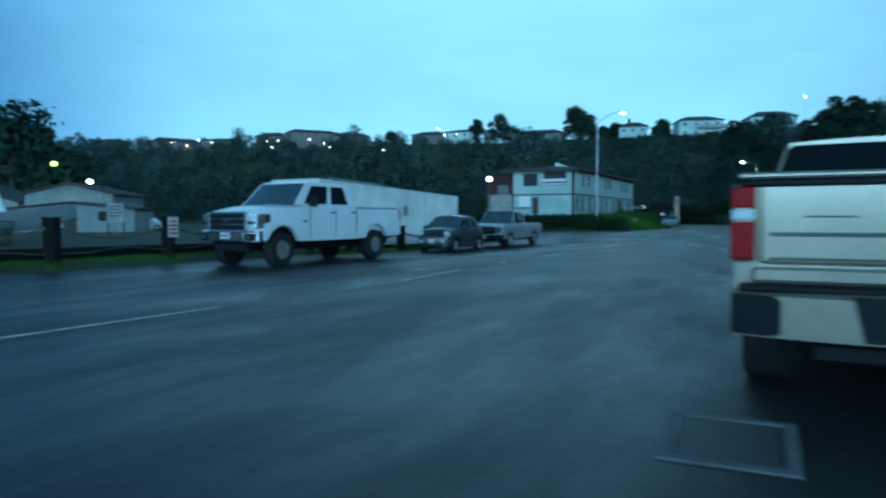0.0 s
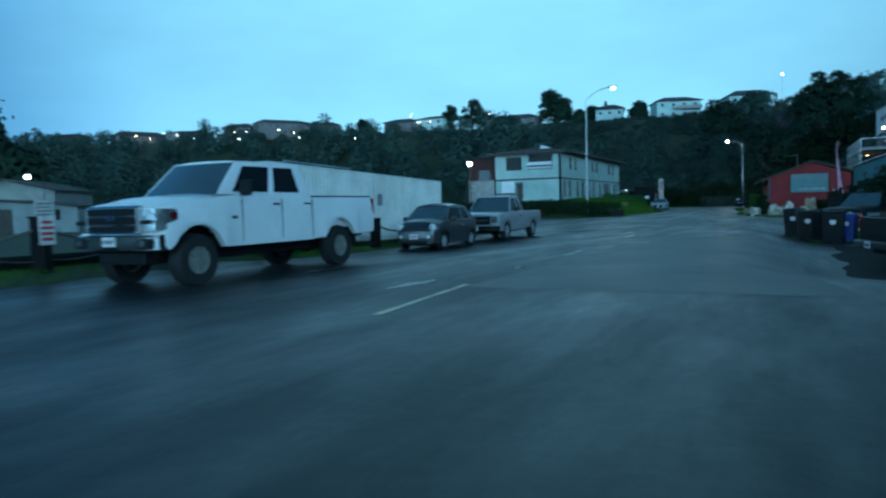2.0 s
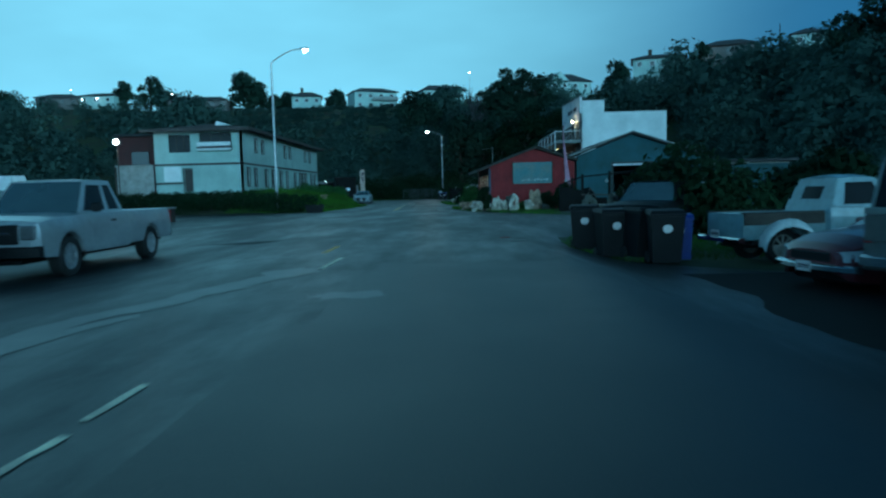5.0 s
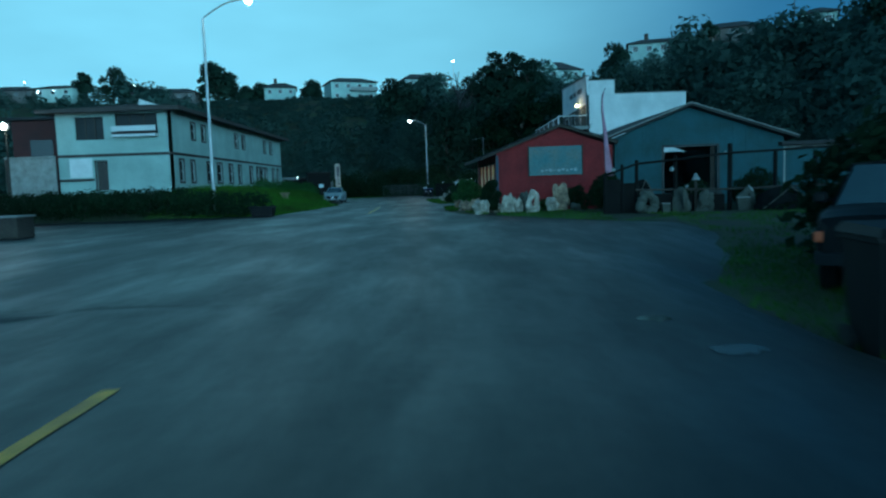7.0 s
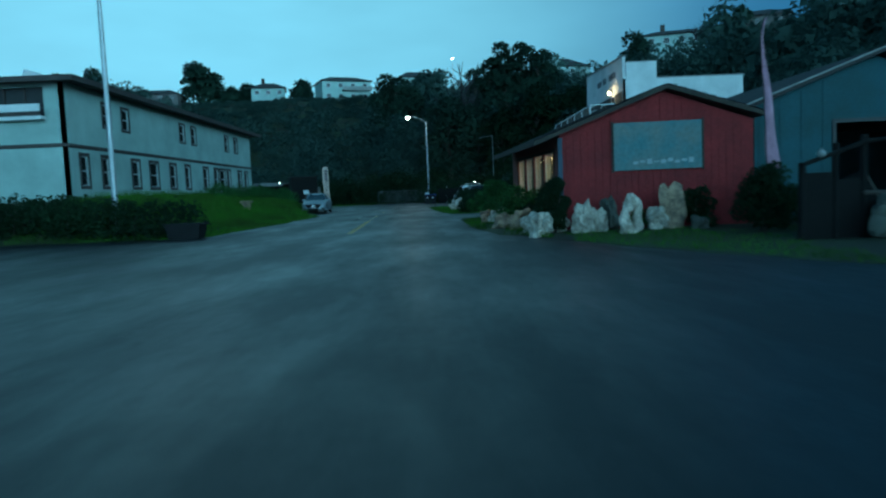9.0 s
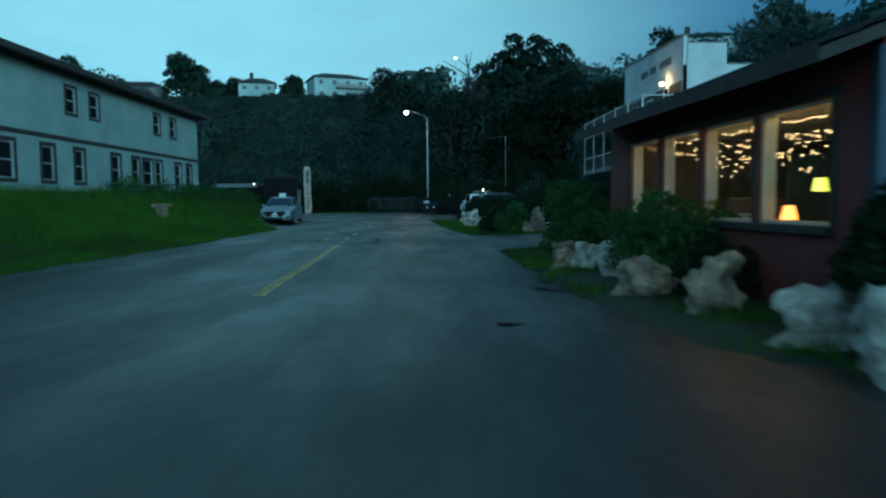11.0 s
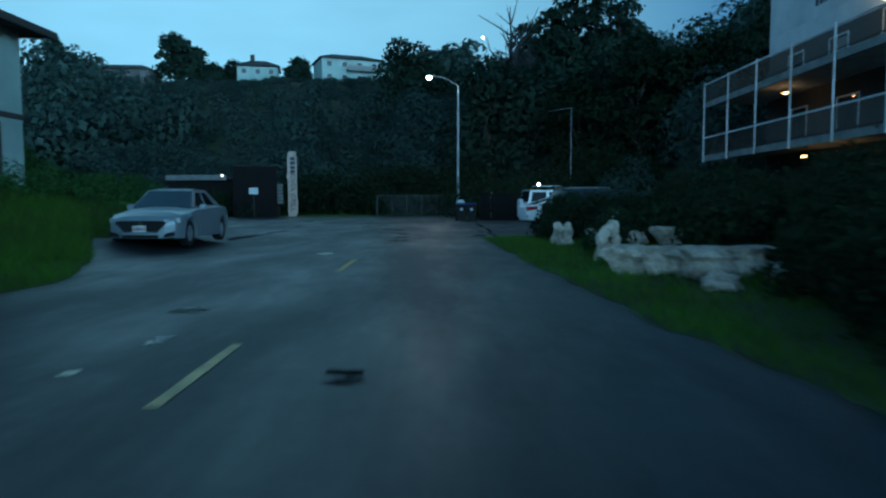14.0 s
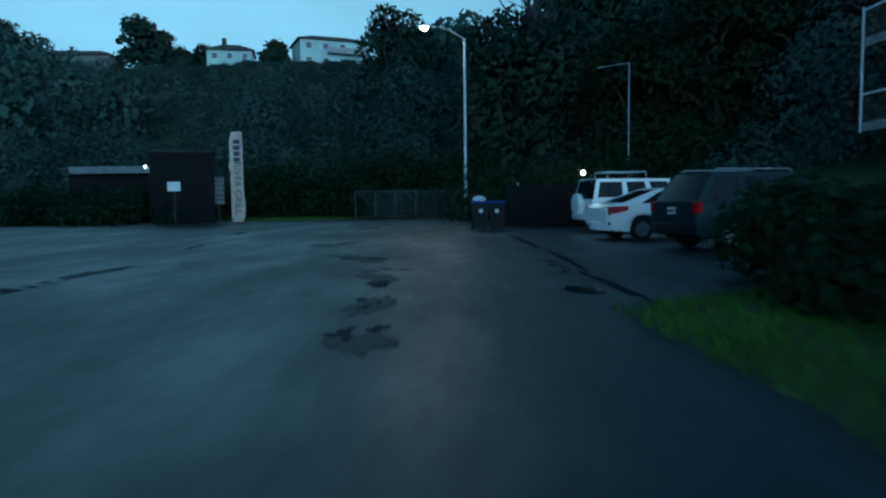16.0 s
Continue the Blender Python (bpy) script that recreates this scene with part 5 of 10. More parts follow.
def glaze(car, corners, mat_body, panes, pillar=0.07, roof_bow=0.03):
    """The cabin from its base and roof outlines. corners: base outline rows (y, half width, z) from front to rear and the roof's rows,
    front windscreen foot, roof front, roof rear, rear foot. panes: side windows as spans (t0, t1) along the side."""
    (yf, bf, zf), (y1, r1, z1), (y2, r2, z2), (yr, br, zr) = corners
    # roof skin with a soft bow
    ro = Geo()
    rows, cols2 = 7, 9
    for i in range(rows):
        t = i / (rows - 1)
        y, hw, z = y1 + (y2 - y1) * t, r1 + (r2 - r1) * t, z1 + (z2 - z1) * t
        for k in range(cols2):
            u = 2 * k / (cols2 - 1) - 1
            ro.v.append((u * hw, y, z + roof_bow * (1 - u * u) + 0.35 * roof_bow * math.sin(math.pi * t)))
    ro.f = [(i * cols2 + k, i * cols2 + k + 1, (i + 1) * cols2 + k + 1, (i + 1) * cols2 + k) for i in range(rows - 1) for k in range(cols2 - 1)]
    k0 = len(ro.v)
    ro.v += [(x, y, z - 0.05) for x, y, z in ro.v[:k0]]
    ro.f += [tuple(k0 + i for i in f[::-1]) for f in ro.f]
    rim = [k for k in range(cols2)] + [i * cols2 + cols2 - 1 for i in range(1, rows)] + [(rows - 1) * cols2 + k for k in range(cols2 - 2, -1, -1)] + [i * cols2 for i in range(rows - 2, 0, -1)]
    ro.f += [(a, b, b + k0, a + k0) for a, b in zip(rim, rim[1:] + rim[:1])]
    part("roof", ro, mat_body, car, smooth=True, angle=50)
    # windscreen and rear window, lightly bowed forward
    for nm, (ya, wa, za), (yb, wb_, zb), bow in (("windscreen", (yf, bf, zf), (y1, r1, z1), -0.07), ("rear_window", (yr, br, zr), (y2, r2, z2), 0.04)):
        g = Geo()
        for i in range(5):
            t = i / 4
            for k in range(9):
                u = 2 * k / 8 - 1
                w = (wa + (wb_ - wa) * t) - pillar * 0.6
                g.v.append((u * w, ya + (yb - ya) * t + bow * (1 - u * u), za + (zb - 0.02 - za) * t))
        g.f = [(i * 9 + k, i * 9 + k + 1, (i + 1) * 9 + k + 1, (i + 1) * 9 + k) for i in range(4) for k in range(8)]
        part(nm, g, screen_glass if nm == "windscreen" else car_glass, car, smooth=True)
    for s in (1, -1):
        def side(t, h):
            yb, yt = yf + (yr - yf) * t, y1 + (y2 - y1) * t
            wb2, wt = bf + (br - bf) * t, r1 + (r2 - r1) * t
            zb2, zt = zf + (zr - zf) * t, z1 + (z2 - z1) * t
            return (s * (wb2 + (wt - wb2) * h), yb + (yt - yb) * h, zb2 + (zt - zb2) * h)

        def strip(t0, t1, h0, h1, out, g):
            n2 = 6
            ring = []
            for k in range(n2 + 1):
                t = t0 + (t1 - t0) * k / n2
                a, b = Vector(side(t, h0)), Vector(side(t, h1))
                o = Vector((s * out, 0, 0))
                i_ = Vector((-s * 0.03, 0, 0))
                ring.append([a + o, b + o, b + i_, a + i_])
            g.loft(ring)
        fr = Geo()
        spans = [0.0] + [v for p in panes for v in p] + [1.0]
        for a, b in zip(spans[::2], spans[1::2]):
            if b - a > 0.002:
                strip(a, b, 0.0, 1.0, 0.004, fr)
        strip(0.0, 1.0, 0.86, 1.0, 0.008, fr)
        strip(0.0, 1.0, 0.0, 0.07, 0.008, fr)
        part("pillar_frame", fr, mat_body, car, smooth=True, angle=40)
        for a, b in panes:
            g = Geo()
            strip(a - 0.005, b + 0.005, 0.05, 0.9, -0.008, g)
            part("side_window", g, car_glass, car)


def door_panel(car, stations, y0, y1, z0, z1, mat, handle_mat, out=0.006, handle_y=None, handle_z=None):
    """Door skins on both sides that stand a hair proud of the body, each with its handle."""
    for s in (1, -1):
        g = Geo()
        n2 = 8
        for k in range(n2 + 1):
            y = y0 + (y1 - y0) * k / n2
            zb, zw, zs, crown, hw = lerp_table(stations, y)
            for z in (z0, zw, zw + (zs - zw) * 0.62, min(z1, zs - 0.012)):
                x = hw if z <= zw else hw * (1 - 0.015 * (z - zw) / ((zs - zw) * 0.62)) if z <= zw + (zs - zw) * 0.62 + 1e-6 else hw * 0.953
                g.v.append((s * (x + out), y, z))
        g.f = [(k * 4 + i, k * 4 + i + 1, (k + 1) * 4 + i + 1, (k + 1) * 4 + i) for k in range(n2) for i in range(3)]
        edge = len(g.v)
        g.v += [(x - s * 0.02, y, z) for x, y, z in g.v[:edge]]
        loop = [0, 1, 2, 3] + [k * 4 + 3 for k in range(1, n2 + 1)] + [n2 * 4 + 2, n2 * 4 + 1] + [k * 4 for k in range(n2, 0, -1)]
        g.f += [(a, b, b + edge, a + edge) for a, b in zip(loop, loop[1:] + loop[:1])]
        d = part("door", g, mat, car, smooth=True, angle=25)
        hy = handle_y if handle_y is not None else y1 - 0.22
        zb, zw, zs, crown, hw = lerp_table(stations, hy)
        hz = handle_z if handle_z is not None else zw + (zs - zw) * 0.45
        xa, xb = sorted((s * hw * 0.985, s * (hw * 0.985 + 0.045)))
        part("handle", Geo().box(xa, xb, hy - 0.09, hy + 0.09, hz - 0.018, hz + 0.018, 0.01), handle_mat, d)


def plate(car, y, z, facing, bars=ink, back=0.004):
    """A number plate with plain bars for its characters. facing: -1 to the front, 1 to the rear."""
    p = part("number_plate", Geo().box(-0.155, 0.155, min(y, y + facing * 0.012), max(y, y + facing * 0.012), z - 0.078, z + 0.078, 0.004), plate_mat, car, "pale number plate")
    ya, yb = sorted((y + facing * 0.0125, y + facing * 0.015))
    g = Geo()
    for k in range(7):
        g.box(-0.125 + k * 0.037, -0.101 + k * 0.037, ya, yb, z - 0.035, z + 0.03)
    part("plate_bars", g, bars, p)


def mirrors(car, y, x, z, mat, size=(0.09, 0.12, 0.16)):
    for s in (1, -1):
        a, b = sorted((s * (x + 0.05), s * (x + 0.05 + size[0] * 2)))
        g = Geo().box(a, b, y - size[1] / 2, y + size[1] / 2, z - size[2] / 2, z + size[2] / 2, 0.03)
        g.tube([(s * (x - 0.05), y, z - 0.04), (s * (x + 0.1), y, z - 0.02)], 0.025, 6)
        part("mirror", g, mat, car)


def bumper(car, y0, y1, hw, z0, z1, mat, label="", name="bumper", curve=0.12, n=12):
    """A bar across the nose or tail whose ends sweep back. y0 is the outer face."""
    g, rings = Geo(), []
    back = y1 - y0
    for k in range(n + 1):
        u = 2 * k / n - 1
        sweep = math.copysign(curve, back) * abs(u) ** 3
        rings.append([(u * hw, y0 + sweep, z0 + 0.02), (u * hw, y0 + sweep, z1 - 0.03), (u * hw, y0 + sweep + back * 0.2, z1), (u * hw, y1 + sweep * 0.6, z1), (u * hw, y1 + sweep * 0.6, z0)])
    g.loft(rings)
    return part(name, g, mat, car, label, smooth=True, angle=40)


# -- lifted white crew-cab pickup --
smoked_lens = material("smoked_lens", (0.10, 0.105, 0.11), 0.15, vary=0.2, coarse=6, fine=30, bump=0, coat=0.8)
white_paint = paint("white_car_paint", (0.84, 0.84, 0.82), 0.06)
P = [(0.10, 0.70, 1.06, 1.31, 0.05, 0.88), (0.22, 0.68, 1.09, 1.38, 0.08, 0.97), (0.7, 0.66, 1.11, 1.46, 0.10, 1.0), (1.45, 0.65, 1.11, 1.54, 0.08, 1.01), (1.9, 0.64, 1.11, 1.59, 0.03, 1.01), (4.1, 0.64, 1.11, 1.59, 0.02, 1.01),
     (4.16, 0.66, 1.11, 1.54, 0.0, 1.0), (6.42, 0.70, 1.11, 1.54, 0.0, 1.0), (6.53, 0.72, 1.11, 1.53, 0.0, 0.985)]
TRUCK = pose(-9.84, 9.04, road_z(-9.9, 12) - 0.01, 0, 0, -0.6)
truck, _, _ = vehicle("pickup_truck", "white lifted crew-cab pickup truck with chrome grille and mud tyres", "pickup truck", TRUCK, 6.55, 2.02, 0.42, P, (0.94, 5.12), (0.455, 0.30), [(0, 0, 0, 0, 0)], white_paint,
                      bed=(4.2, 6.46, 0.86), style="truck", rim_mat=dull_alloy, gap=1.33, lip=0.045)
for a in (0.94, 5.12):
    part("wheel_well", Geo().box(-0.66, 0.66, a - 0.6, a + 0.6, 0.55, 1.06, 0.03).box(-0.84, 0.84, a - 0.28, a + 0.28, 1.0, 1.065, 0.02), black_plastic, truck)
glaze(truck, ((1.46, 0.93, 1.59), (2.10, 0.79, 2.21), (3.90, 0.79, 2.22), (4.12, 0.93, 1.58)), white_paint, [(0.13, 0.51), (0.57, 0.88)])
door_panel(truck, P, 2.02, 3.10, 0.70, 1.53, white_paint, black_plastic, handle_y=2.95, handle_z=1.40)
door_panel(truck, P, 3.14, 4.04, 0.70, 1.53, white_paint, black_plastic, handle_y=3.92, handle_z=1.40)
bumper(truck, -0.06, 0.16, 0.99, 0.66, 0.93, chrome, "chrome front bumper", curve=0.16)
bumper(truck, 6.70, 6.52, 0.97, 0.68, 0.88, chrome, "chrome rear bumper", curve=0.08)
gr = part("grille", Geo().box(-0.63, 0.63, 0.0, 0.16, 0.94, 1.41, 0.035), chrome, truck, "chrome grille surround")
for k in range(3):
    z = 1.02 + k * 0.142
    part("slot", Geo().box(-0.57, 0.57, -0.012, 0.02, z - 0.05, z + 0.055, 0.008), black_plastic, gr)
part("badge", Geo().lathe([(0.005, 0), (0.105, 0), (0.105, 0.014), (0.09, 0.02), (0.005, 0.022)], 20, Matrix.Translation((0, -0.01, 1.21)) @ Matrix.Rotation(radians(90), 4, "X") @ Matrix.Diagonal((1.0, 0.46, 1, 1))), material("blue_badge", (0.015, 0.03, 0.075), 0.3, vary=0.1), gr, "plain blue oval badge")
for s in (1, -1):
    hl = part("headlight", Geo().loft([[(s * x, y, za), (s * x, y, zb), (s * (x - 0.07), y + 0.08, zb), (s * (x - 0.07), y + 0.08, za)] for x, y, za, zb in ((0.64, 0.02, 0.96, 1.365), (0.80, 0.035, 0.96, 1.36), (0.93, 0.09, 0.97, 1.355), (0.995, 0.20, 1.0, 1.35), (1.012, 0.36, 1.06, 1.345), (1.012, 0.46, 1.13, 1.34))]), material("silvered_lamp_lens", (0.36, 0.39, 0.40), 0.16, 0.75, vary=0.5, coarse=9, fine=22, bump=0.25, coat=0.6), truck, "clear wrap-round headlight", smooth=True)
    part("lamp_bowl", Geo().box(*sorted((s * 0.67, s * 0.90)), 0.012, 0.03, 1.10, 1.17, 0.006), black_plastic, hl)
    part("side_marker", Geo().box(*sorted((s * 1.0, s * 1.022)), 0.32, 0.47, 1.18, 1.29, 0.008), dim_red_lens, truck)
    part("fog_recess", Geo().box(*sorted((s * 0.62, s * 0.90)), -0.045, 0.06, 0.70, 0.87, 0.02), black_plastic, truck)
    for y, za in ((2.0, 0.72), (3.12, 0.72), (4.085, 0.72)):
        part("door_seam", Geo().box(*sorted((s * 1.0, s * 1.013)), y - 0.009, y + 0.009, za, 1.5), black_plastic, truck)
    a, b = sorted((s * 0.68, s * 0.86))
    part("fog_lamp", Geo().lathe([(0.005, 0), (0.06, 0), (0.055, 0.02), (0.005, 0.024)], 14, Matrix.Translation((s * 0.76, -0.047, 0.79)) @ Matrix.Rotation(radians(90), 4, "X")), smoked_lens, truck)
    a, b = sorted((s * 0.86, s * 0.985))
    part("tail_light", Geo().box(a, b, 6.45, 6.56, 1.12, 1.50, 0.02), red_lens, truck)
    a, b = sorted((s * 1.012, s * 1.02))
    part("side_badge", Geo().box(a, b, 1.72, 1.86, 1.14, 1.20, 0.003), black_plastic, truck, "small dark side badge")
    part("mud_flare", Geo().box(*sorted((s * 0.7, s * 0.95)), 0.62, 0.66, 0.5, 0.8), black_plastic, truck)
mirrors(truck, 1.95, 0.98, 1.70, black_plastic, (0.13, 0.11, 0.29))
plate(truck, -0.065, 0.82, -1)
rusty = material("rusty_steel", (0.12, 0.055, 0.03), 0.8, vary=0.4, coarse=3, fine=20)
part("rear_axle", Geo().tube([(-0.75, 5.12, 0.45), (-0.16, 5.12, 0.45), (-0.14, 5.12, 0.45), (0, 5.12, 0.45), (0.14, 5.12, 0.45), (0.16, 5.12, 0.45), (0.75, 5.12, 0.45)], [0.07, 0.07, 0.12, 0.16, 0.12, 0.07, 0.07], 10), rusty, truck, "rusty rear axle")
part("front_axle", Geo().tube([(-0.75, 0.94, 0.45), (0.75, 0.94, 0.45)], 0.06, 8), rusty, truck, "rusty front axle")
for s in (1, -1):
    part("bed_rail_cap", Geo().box(*sorted((s * 0.86, s * 0.96)), 4.22, 6.45, 1.542, 1.565, 0.01), black_plastic, truck)

# -- small dark grey hatchback --
grey_paint = paint("dark_grey_car_paint", (0.026, 0.029, 0.031), 0.2)
H = [(0.0, 0.34, 0.50, 0.60, 0.04, 0.52), (0.08, 0.28, 0.52, 0.72, 0.06, 0.66), (0.3, 0.22, 0.55, 0.84, 0.10, 0.76), (0.75, 0.20, 0.58, 0.93, 0.10, 0.805), (1.0, 0.20, 0.6, 0.96, 0.06, 0.813), (2.9, 0.20, 0.62, 0.98, 0.04, 0.813),
     (3.4, 0.24, 0.62, 0.97, 0.04, 0.78), (3.52, 0.30, 0.6, 0.93, 0.02, 0.72), (3.55, 0.34, 0.58, 0.88, 0.02, 0.66)]
fiat, _, _ = vehicle("small_hatchback", "small dark grey rounded hatchback parked on the shoulder", "car", pose(-10.47, 20.75, road_z(-10.4, 22.5) - 0.01, 0, 0, 1.5), 3.55, 1.63, 0.17, H, (0.63, 2.93), (0.295, 0.185), [], grey_paint, style="small")
glaze(fiat, ((0.74, 0.72, 0.96), (1.46, 0.585, 1.43), (2.92, 0.555, 1.42), (3.44, 0.68, 0.96)), grey_paint, [(0.09, 0.56), (0.62, 0.84)], roof_bow=0.075)
door_panel(fiat, H, 1.12, 2.28, 0.27, 0.95, grey_paint, chrome)
bumper(fiat, -0.05, 0.12, 0.72, 0.22, 0.42, grey_paint, curve=0.3)
part("lower_grille", Geo().box(-0.45, 0.45, -0.065, 0.02, 0.24, 0.33, 0.01), black_plastic, fiat)
part("whisker_trim", Geo().box(-0.2, 0.2, 0.0, 0.03, 0.585, 0.605, 0.004), chrome, fiat)
for s in (1, -1):
    Mh = Matrix.Translation((s * 0.58, 0.12, 0.76)) @ Matrix.Rotation(radians(-s * 18), 4, "Z") @ Matrix.Rotation(radians(66), 4, "X")
    part("headlight", Geo().lathe([(0.005, 0.07), (0.085, 0.06), (0.125, 0.02), (0.135, -0.05)], 18, Mh), clear_lens, fiat, "round clear headlight", smooth=True)
    part("fog_lamp", Geo().lathe([(0.005, 0.02), (0.05, 0.01), (0.055, -0.02)], 14, Matrix.Translation((s * 0.5, -0.0, 0.45)) @ Matrix.Rotation(radians(90), 4, "X")), clear_lens, fiat, smooth=True)
    part("tail_light", Geo().box(*sorted((s * 0.60, s * 0.72)), 3.40, 3.50, 0.68, 0.86, 0.03), red_lens, fiat)
mirrors(fiat, 1.15, 0.76, 1.0, grey_paint)
plate(fiat, -0.052, 0.46, -1)

# -- pale grey extended-cab pickup --
pale_paint = paint("pale_silver_car_paint", (0.34, 0.36, 0.37), 0.2, metal=0.2)
Q = [(0.0, 0.48, 0.72, 0.92, 0.03, 0.82), (0.12, 0.42, 0.76, 1.02, 0.05, 0.93), (0.5, 0.40, 0.8, 1.08, 0.06, 0.97), (1.4, 0.40, 0.82, 1.12, 0.05, 0.98), (1.6, 0.40, 0.82, 1.14, 0.03, 0.98), (3.3, 0.40, 0.82, 1.15, 0.02, 0.98),
     (3.36, 0.44, 0.82, 1.14, 0.0, 0.97), (5.5, 0.46, 0.82, 1.15, 0.0, 0.97), (5.62, 0.5, 0.82, 1.13, 0.0, 0.95)]
pk, _, _ = vehicle("pickup_truck", "pale silver extended-cab pickup truck with a canopy-less bed", "pickup truck", pose(-10.45, 25.7, road_z(-10.4, 28.5) - 0.01, 0, 0, 1.5), 5.65, 1.95, 0.30, Q, (0.98, 4.45), (0.375, 0.245), [], pale_paint,
                   bed=(3.4, 5.55, 0.66), style="small")
glaze(pk, ((1.45, 0.88, 1.13), (2.05, 0.70, 1.76), (3.02, 0.70, 1.77), (3.26, 0.88, 1.14)), pale_paint, [(0.09, 0.58), (0.66, 0.92)])
door_panel(pk, Q, 1.72, 2.82, 0.48, 1.12, pale_paint, black_plastic)
bumper(pk, -0.1, 0.08, 0.94, 0.42, 0.62, black_plastic, "black front bumper", curve=0.12)
bumper(pk, 5.78, 5.6, 0.93, 0.46, 0.64, chrome, "chrome rear bumper", curve=0.06)
gr = part("grille", Geo().box(-0.62, 0.62, -0.03, 0.08, 0.66, 0.99, 0.02), black_plastic, pk, "black grille")
part("grille_bar", Geo().box(-0.5, 0.5, -0.042, -0.031, 0.81, 0.86, 0.003), chrome, gr)
for s in (1, -1):
    part("headlight", Geo().box(*sorted((s * 0.63, s * 0.88)), -0.02, 0.14, 0.72, 0.97, 0.03), smoked_lens, pk)
    part("tail_light", Geo().box(*sorted((s * 0.83, s * 0.955)), 5.55, 5.65, 0.78, 1.1, 0.02), red_lens, pk)
mirrors(pk, 1.75, 0.93, 1.24, black_plastic, (0.09, 0.1, 0.18))
plate(pk, -0.105, 0.52, -1)

# -- silver pickup seen from behind at the start --
silver_paint = paint("beige_silver_car_paint", (0.34, 0.295, 0.225), 0.12, rough=0.24, metal=0.5)
S = [(0.0, 0.5, 0.8, 1.05, 0.03, 0.88), (0.2, 0.46, 0.85, 1.15, 0.05, 0.99), (1.5, 0.44, 0.9, 1.24, 0.05, 1.02), (1.8, 0.44, 0.9, 1.26, 0.03, 1.02), (3.9, 0.44, 0.9, 1.30, 0.02, 1.02), (3.96, 0.5, 0.9, 1.36, 0.0, 1.02), (5.66, 0.5, 0.92, 1.42, 0.0, 1.02), (5.8, 0.52, 0.92, 1.40, 0.0, 1.0)]
SIL = pose(2.52, 0.95, road_z(3, 2), 0, 0, 0.5) @ pose(1.03, 0, 0) @ Matrix.Rotation(radians(180), 4, "Z") @ pose(0, -5.98, 0)
sil, _, _ = vehicle("pickup_truck", "beige-silver full-size pickup truck with tall red tail lamps", "pickup truck", SIL, 5.86, 2.06, 0.32, S, (1.05, 4.7), (0.40, 0.27), [], silver_paint, bed=(4.0, 5.6, 0.86), style="truck")
glaze(sil, ((1.6, 0.92, 1.25), (2.3, 0.76, 1.86), (3.55, 0.76, 1.88), (3.88, 0.92, 1.31)), silver_paint, [(0.07, 0.5), (0.56, 0.9)])
door_panel(sil, S, 1.9, 2.9, 0.55, 1.22, silver_paint, chrome)
door_panel(sil, S, 2.94, 3.82, 0.55, 1.22, silver_paint, chrome)
tg = part("tailgate", Geo().box(-0.86, 0.86, 5.79, 5.85, 0.93, 1.42, 0.02), silver_paint, sil)
part("stamping", Geo().box(-0.8, 0.8, 5.851, 5.862, 1.10, 1.125, 0.004).box(-0.8, 0.8, 5.851, 5.862, 0.955, 0.97, 0.004), grey_paint, tg)
part("spoiler", Geo().box(-0.98, 0.98, 5.70, 5.90, 1.45, 1.49, 0.015), silver_paint, tg)
# black filler takes the place of the shade below the spoiler
part("spoiler_shadow_gap", Geo().box(-0.97, 0.97, 5.72, 5.87, 1.405, 1.449, 0.01), black_plastic, tg)
part("badge_bars", Geo().box(-0.62, -0.34, 5.851, 5.857, 1.215, 1.225).box(0.34, 0.62, 5.851, 5.857, 1.215, 1.225).box(-0.62, -0.34, 5.851, 5.857, 1.245, 1.252), ink, tg)
part("handle", Geo().box(-0.16, 0.16, 5.851, 5.868, 1.28, 1.37, 0.01), black_plastic, tg)
part("sill_panel", Geo().box(-0.9, 0.9, 5.78, 5.87, 0.815, 0.915, 0.02), silver_paint, sil)
for s in (1, -1):
    tl = part("tail_light", Geo().box(*sorted((s * 0.875, s * 1.025)), 5.70, 5.86, 0.94, 1.42, 0.03), silver_paint, sil)
    part("red_lens", Geo().box(*sorted((s * 0.885, s * 1.02)), 5.861, 5.885, 0.955, 1.19, 0.012), red_lens, tl, "red lamp lens")
    part("upper_lens", Geo().box(*sorted((s * 0.885, s * 1.02)), 5.861, 5.885, 1.275, 1.405, 0.012), red_lens, tl, "dark red upper lens")
    part("clear_lens", Geo().box(*sorted((s * 0.885, s * 1.02)), 5.861, 5.880, 1.20, 1.265, 0.01), clear_lens, tl)
    rings = []
    for k in range(6):
        u = 0.73 + 0.28 * k / 5
        y = 5.99 - 0.10 * u ** 3
        za, zb = 0.50 + 0.02 * (k == 0), 0.745 - 0.03 * (k == 0)
        rings.append([(s * u, y + 0.01, za), (s * u, y + 0.01, zb), (s * u, y - 0.05, zb), (s * u, y - 0.05, za)])
    part("exhaust_recess", Geo().loft(rings), black_plastic, sil, "dark bumper corner recess")
bumper(sil, 5.99, 5.8, 1.0, 0.47, 0.77, silver_paint, "painted rear bumper", curve=0.10)
part("step_pad", Geo().box(-0.97, 0.97, 5.80, 5.955, 0.768, 0.812, 0.01), black_plastic, sil)
part("plate_recess", Geo().prism([(-0.36, 0.76), (0.36, 0.76), (0.30, 0.50), (-0.30, 0.50)], 5.97, 5.996), black_plastic, sil)
plate(sil, 5.998, 0.63, 1)
mirrors(sil, 1.85, 0.98, 1.36, black_plastic, (0.1, 0.1, 0.2))

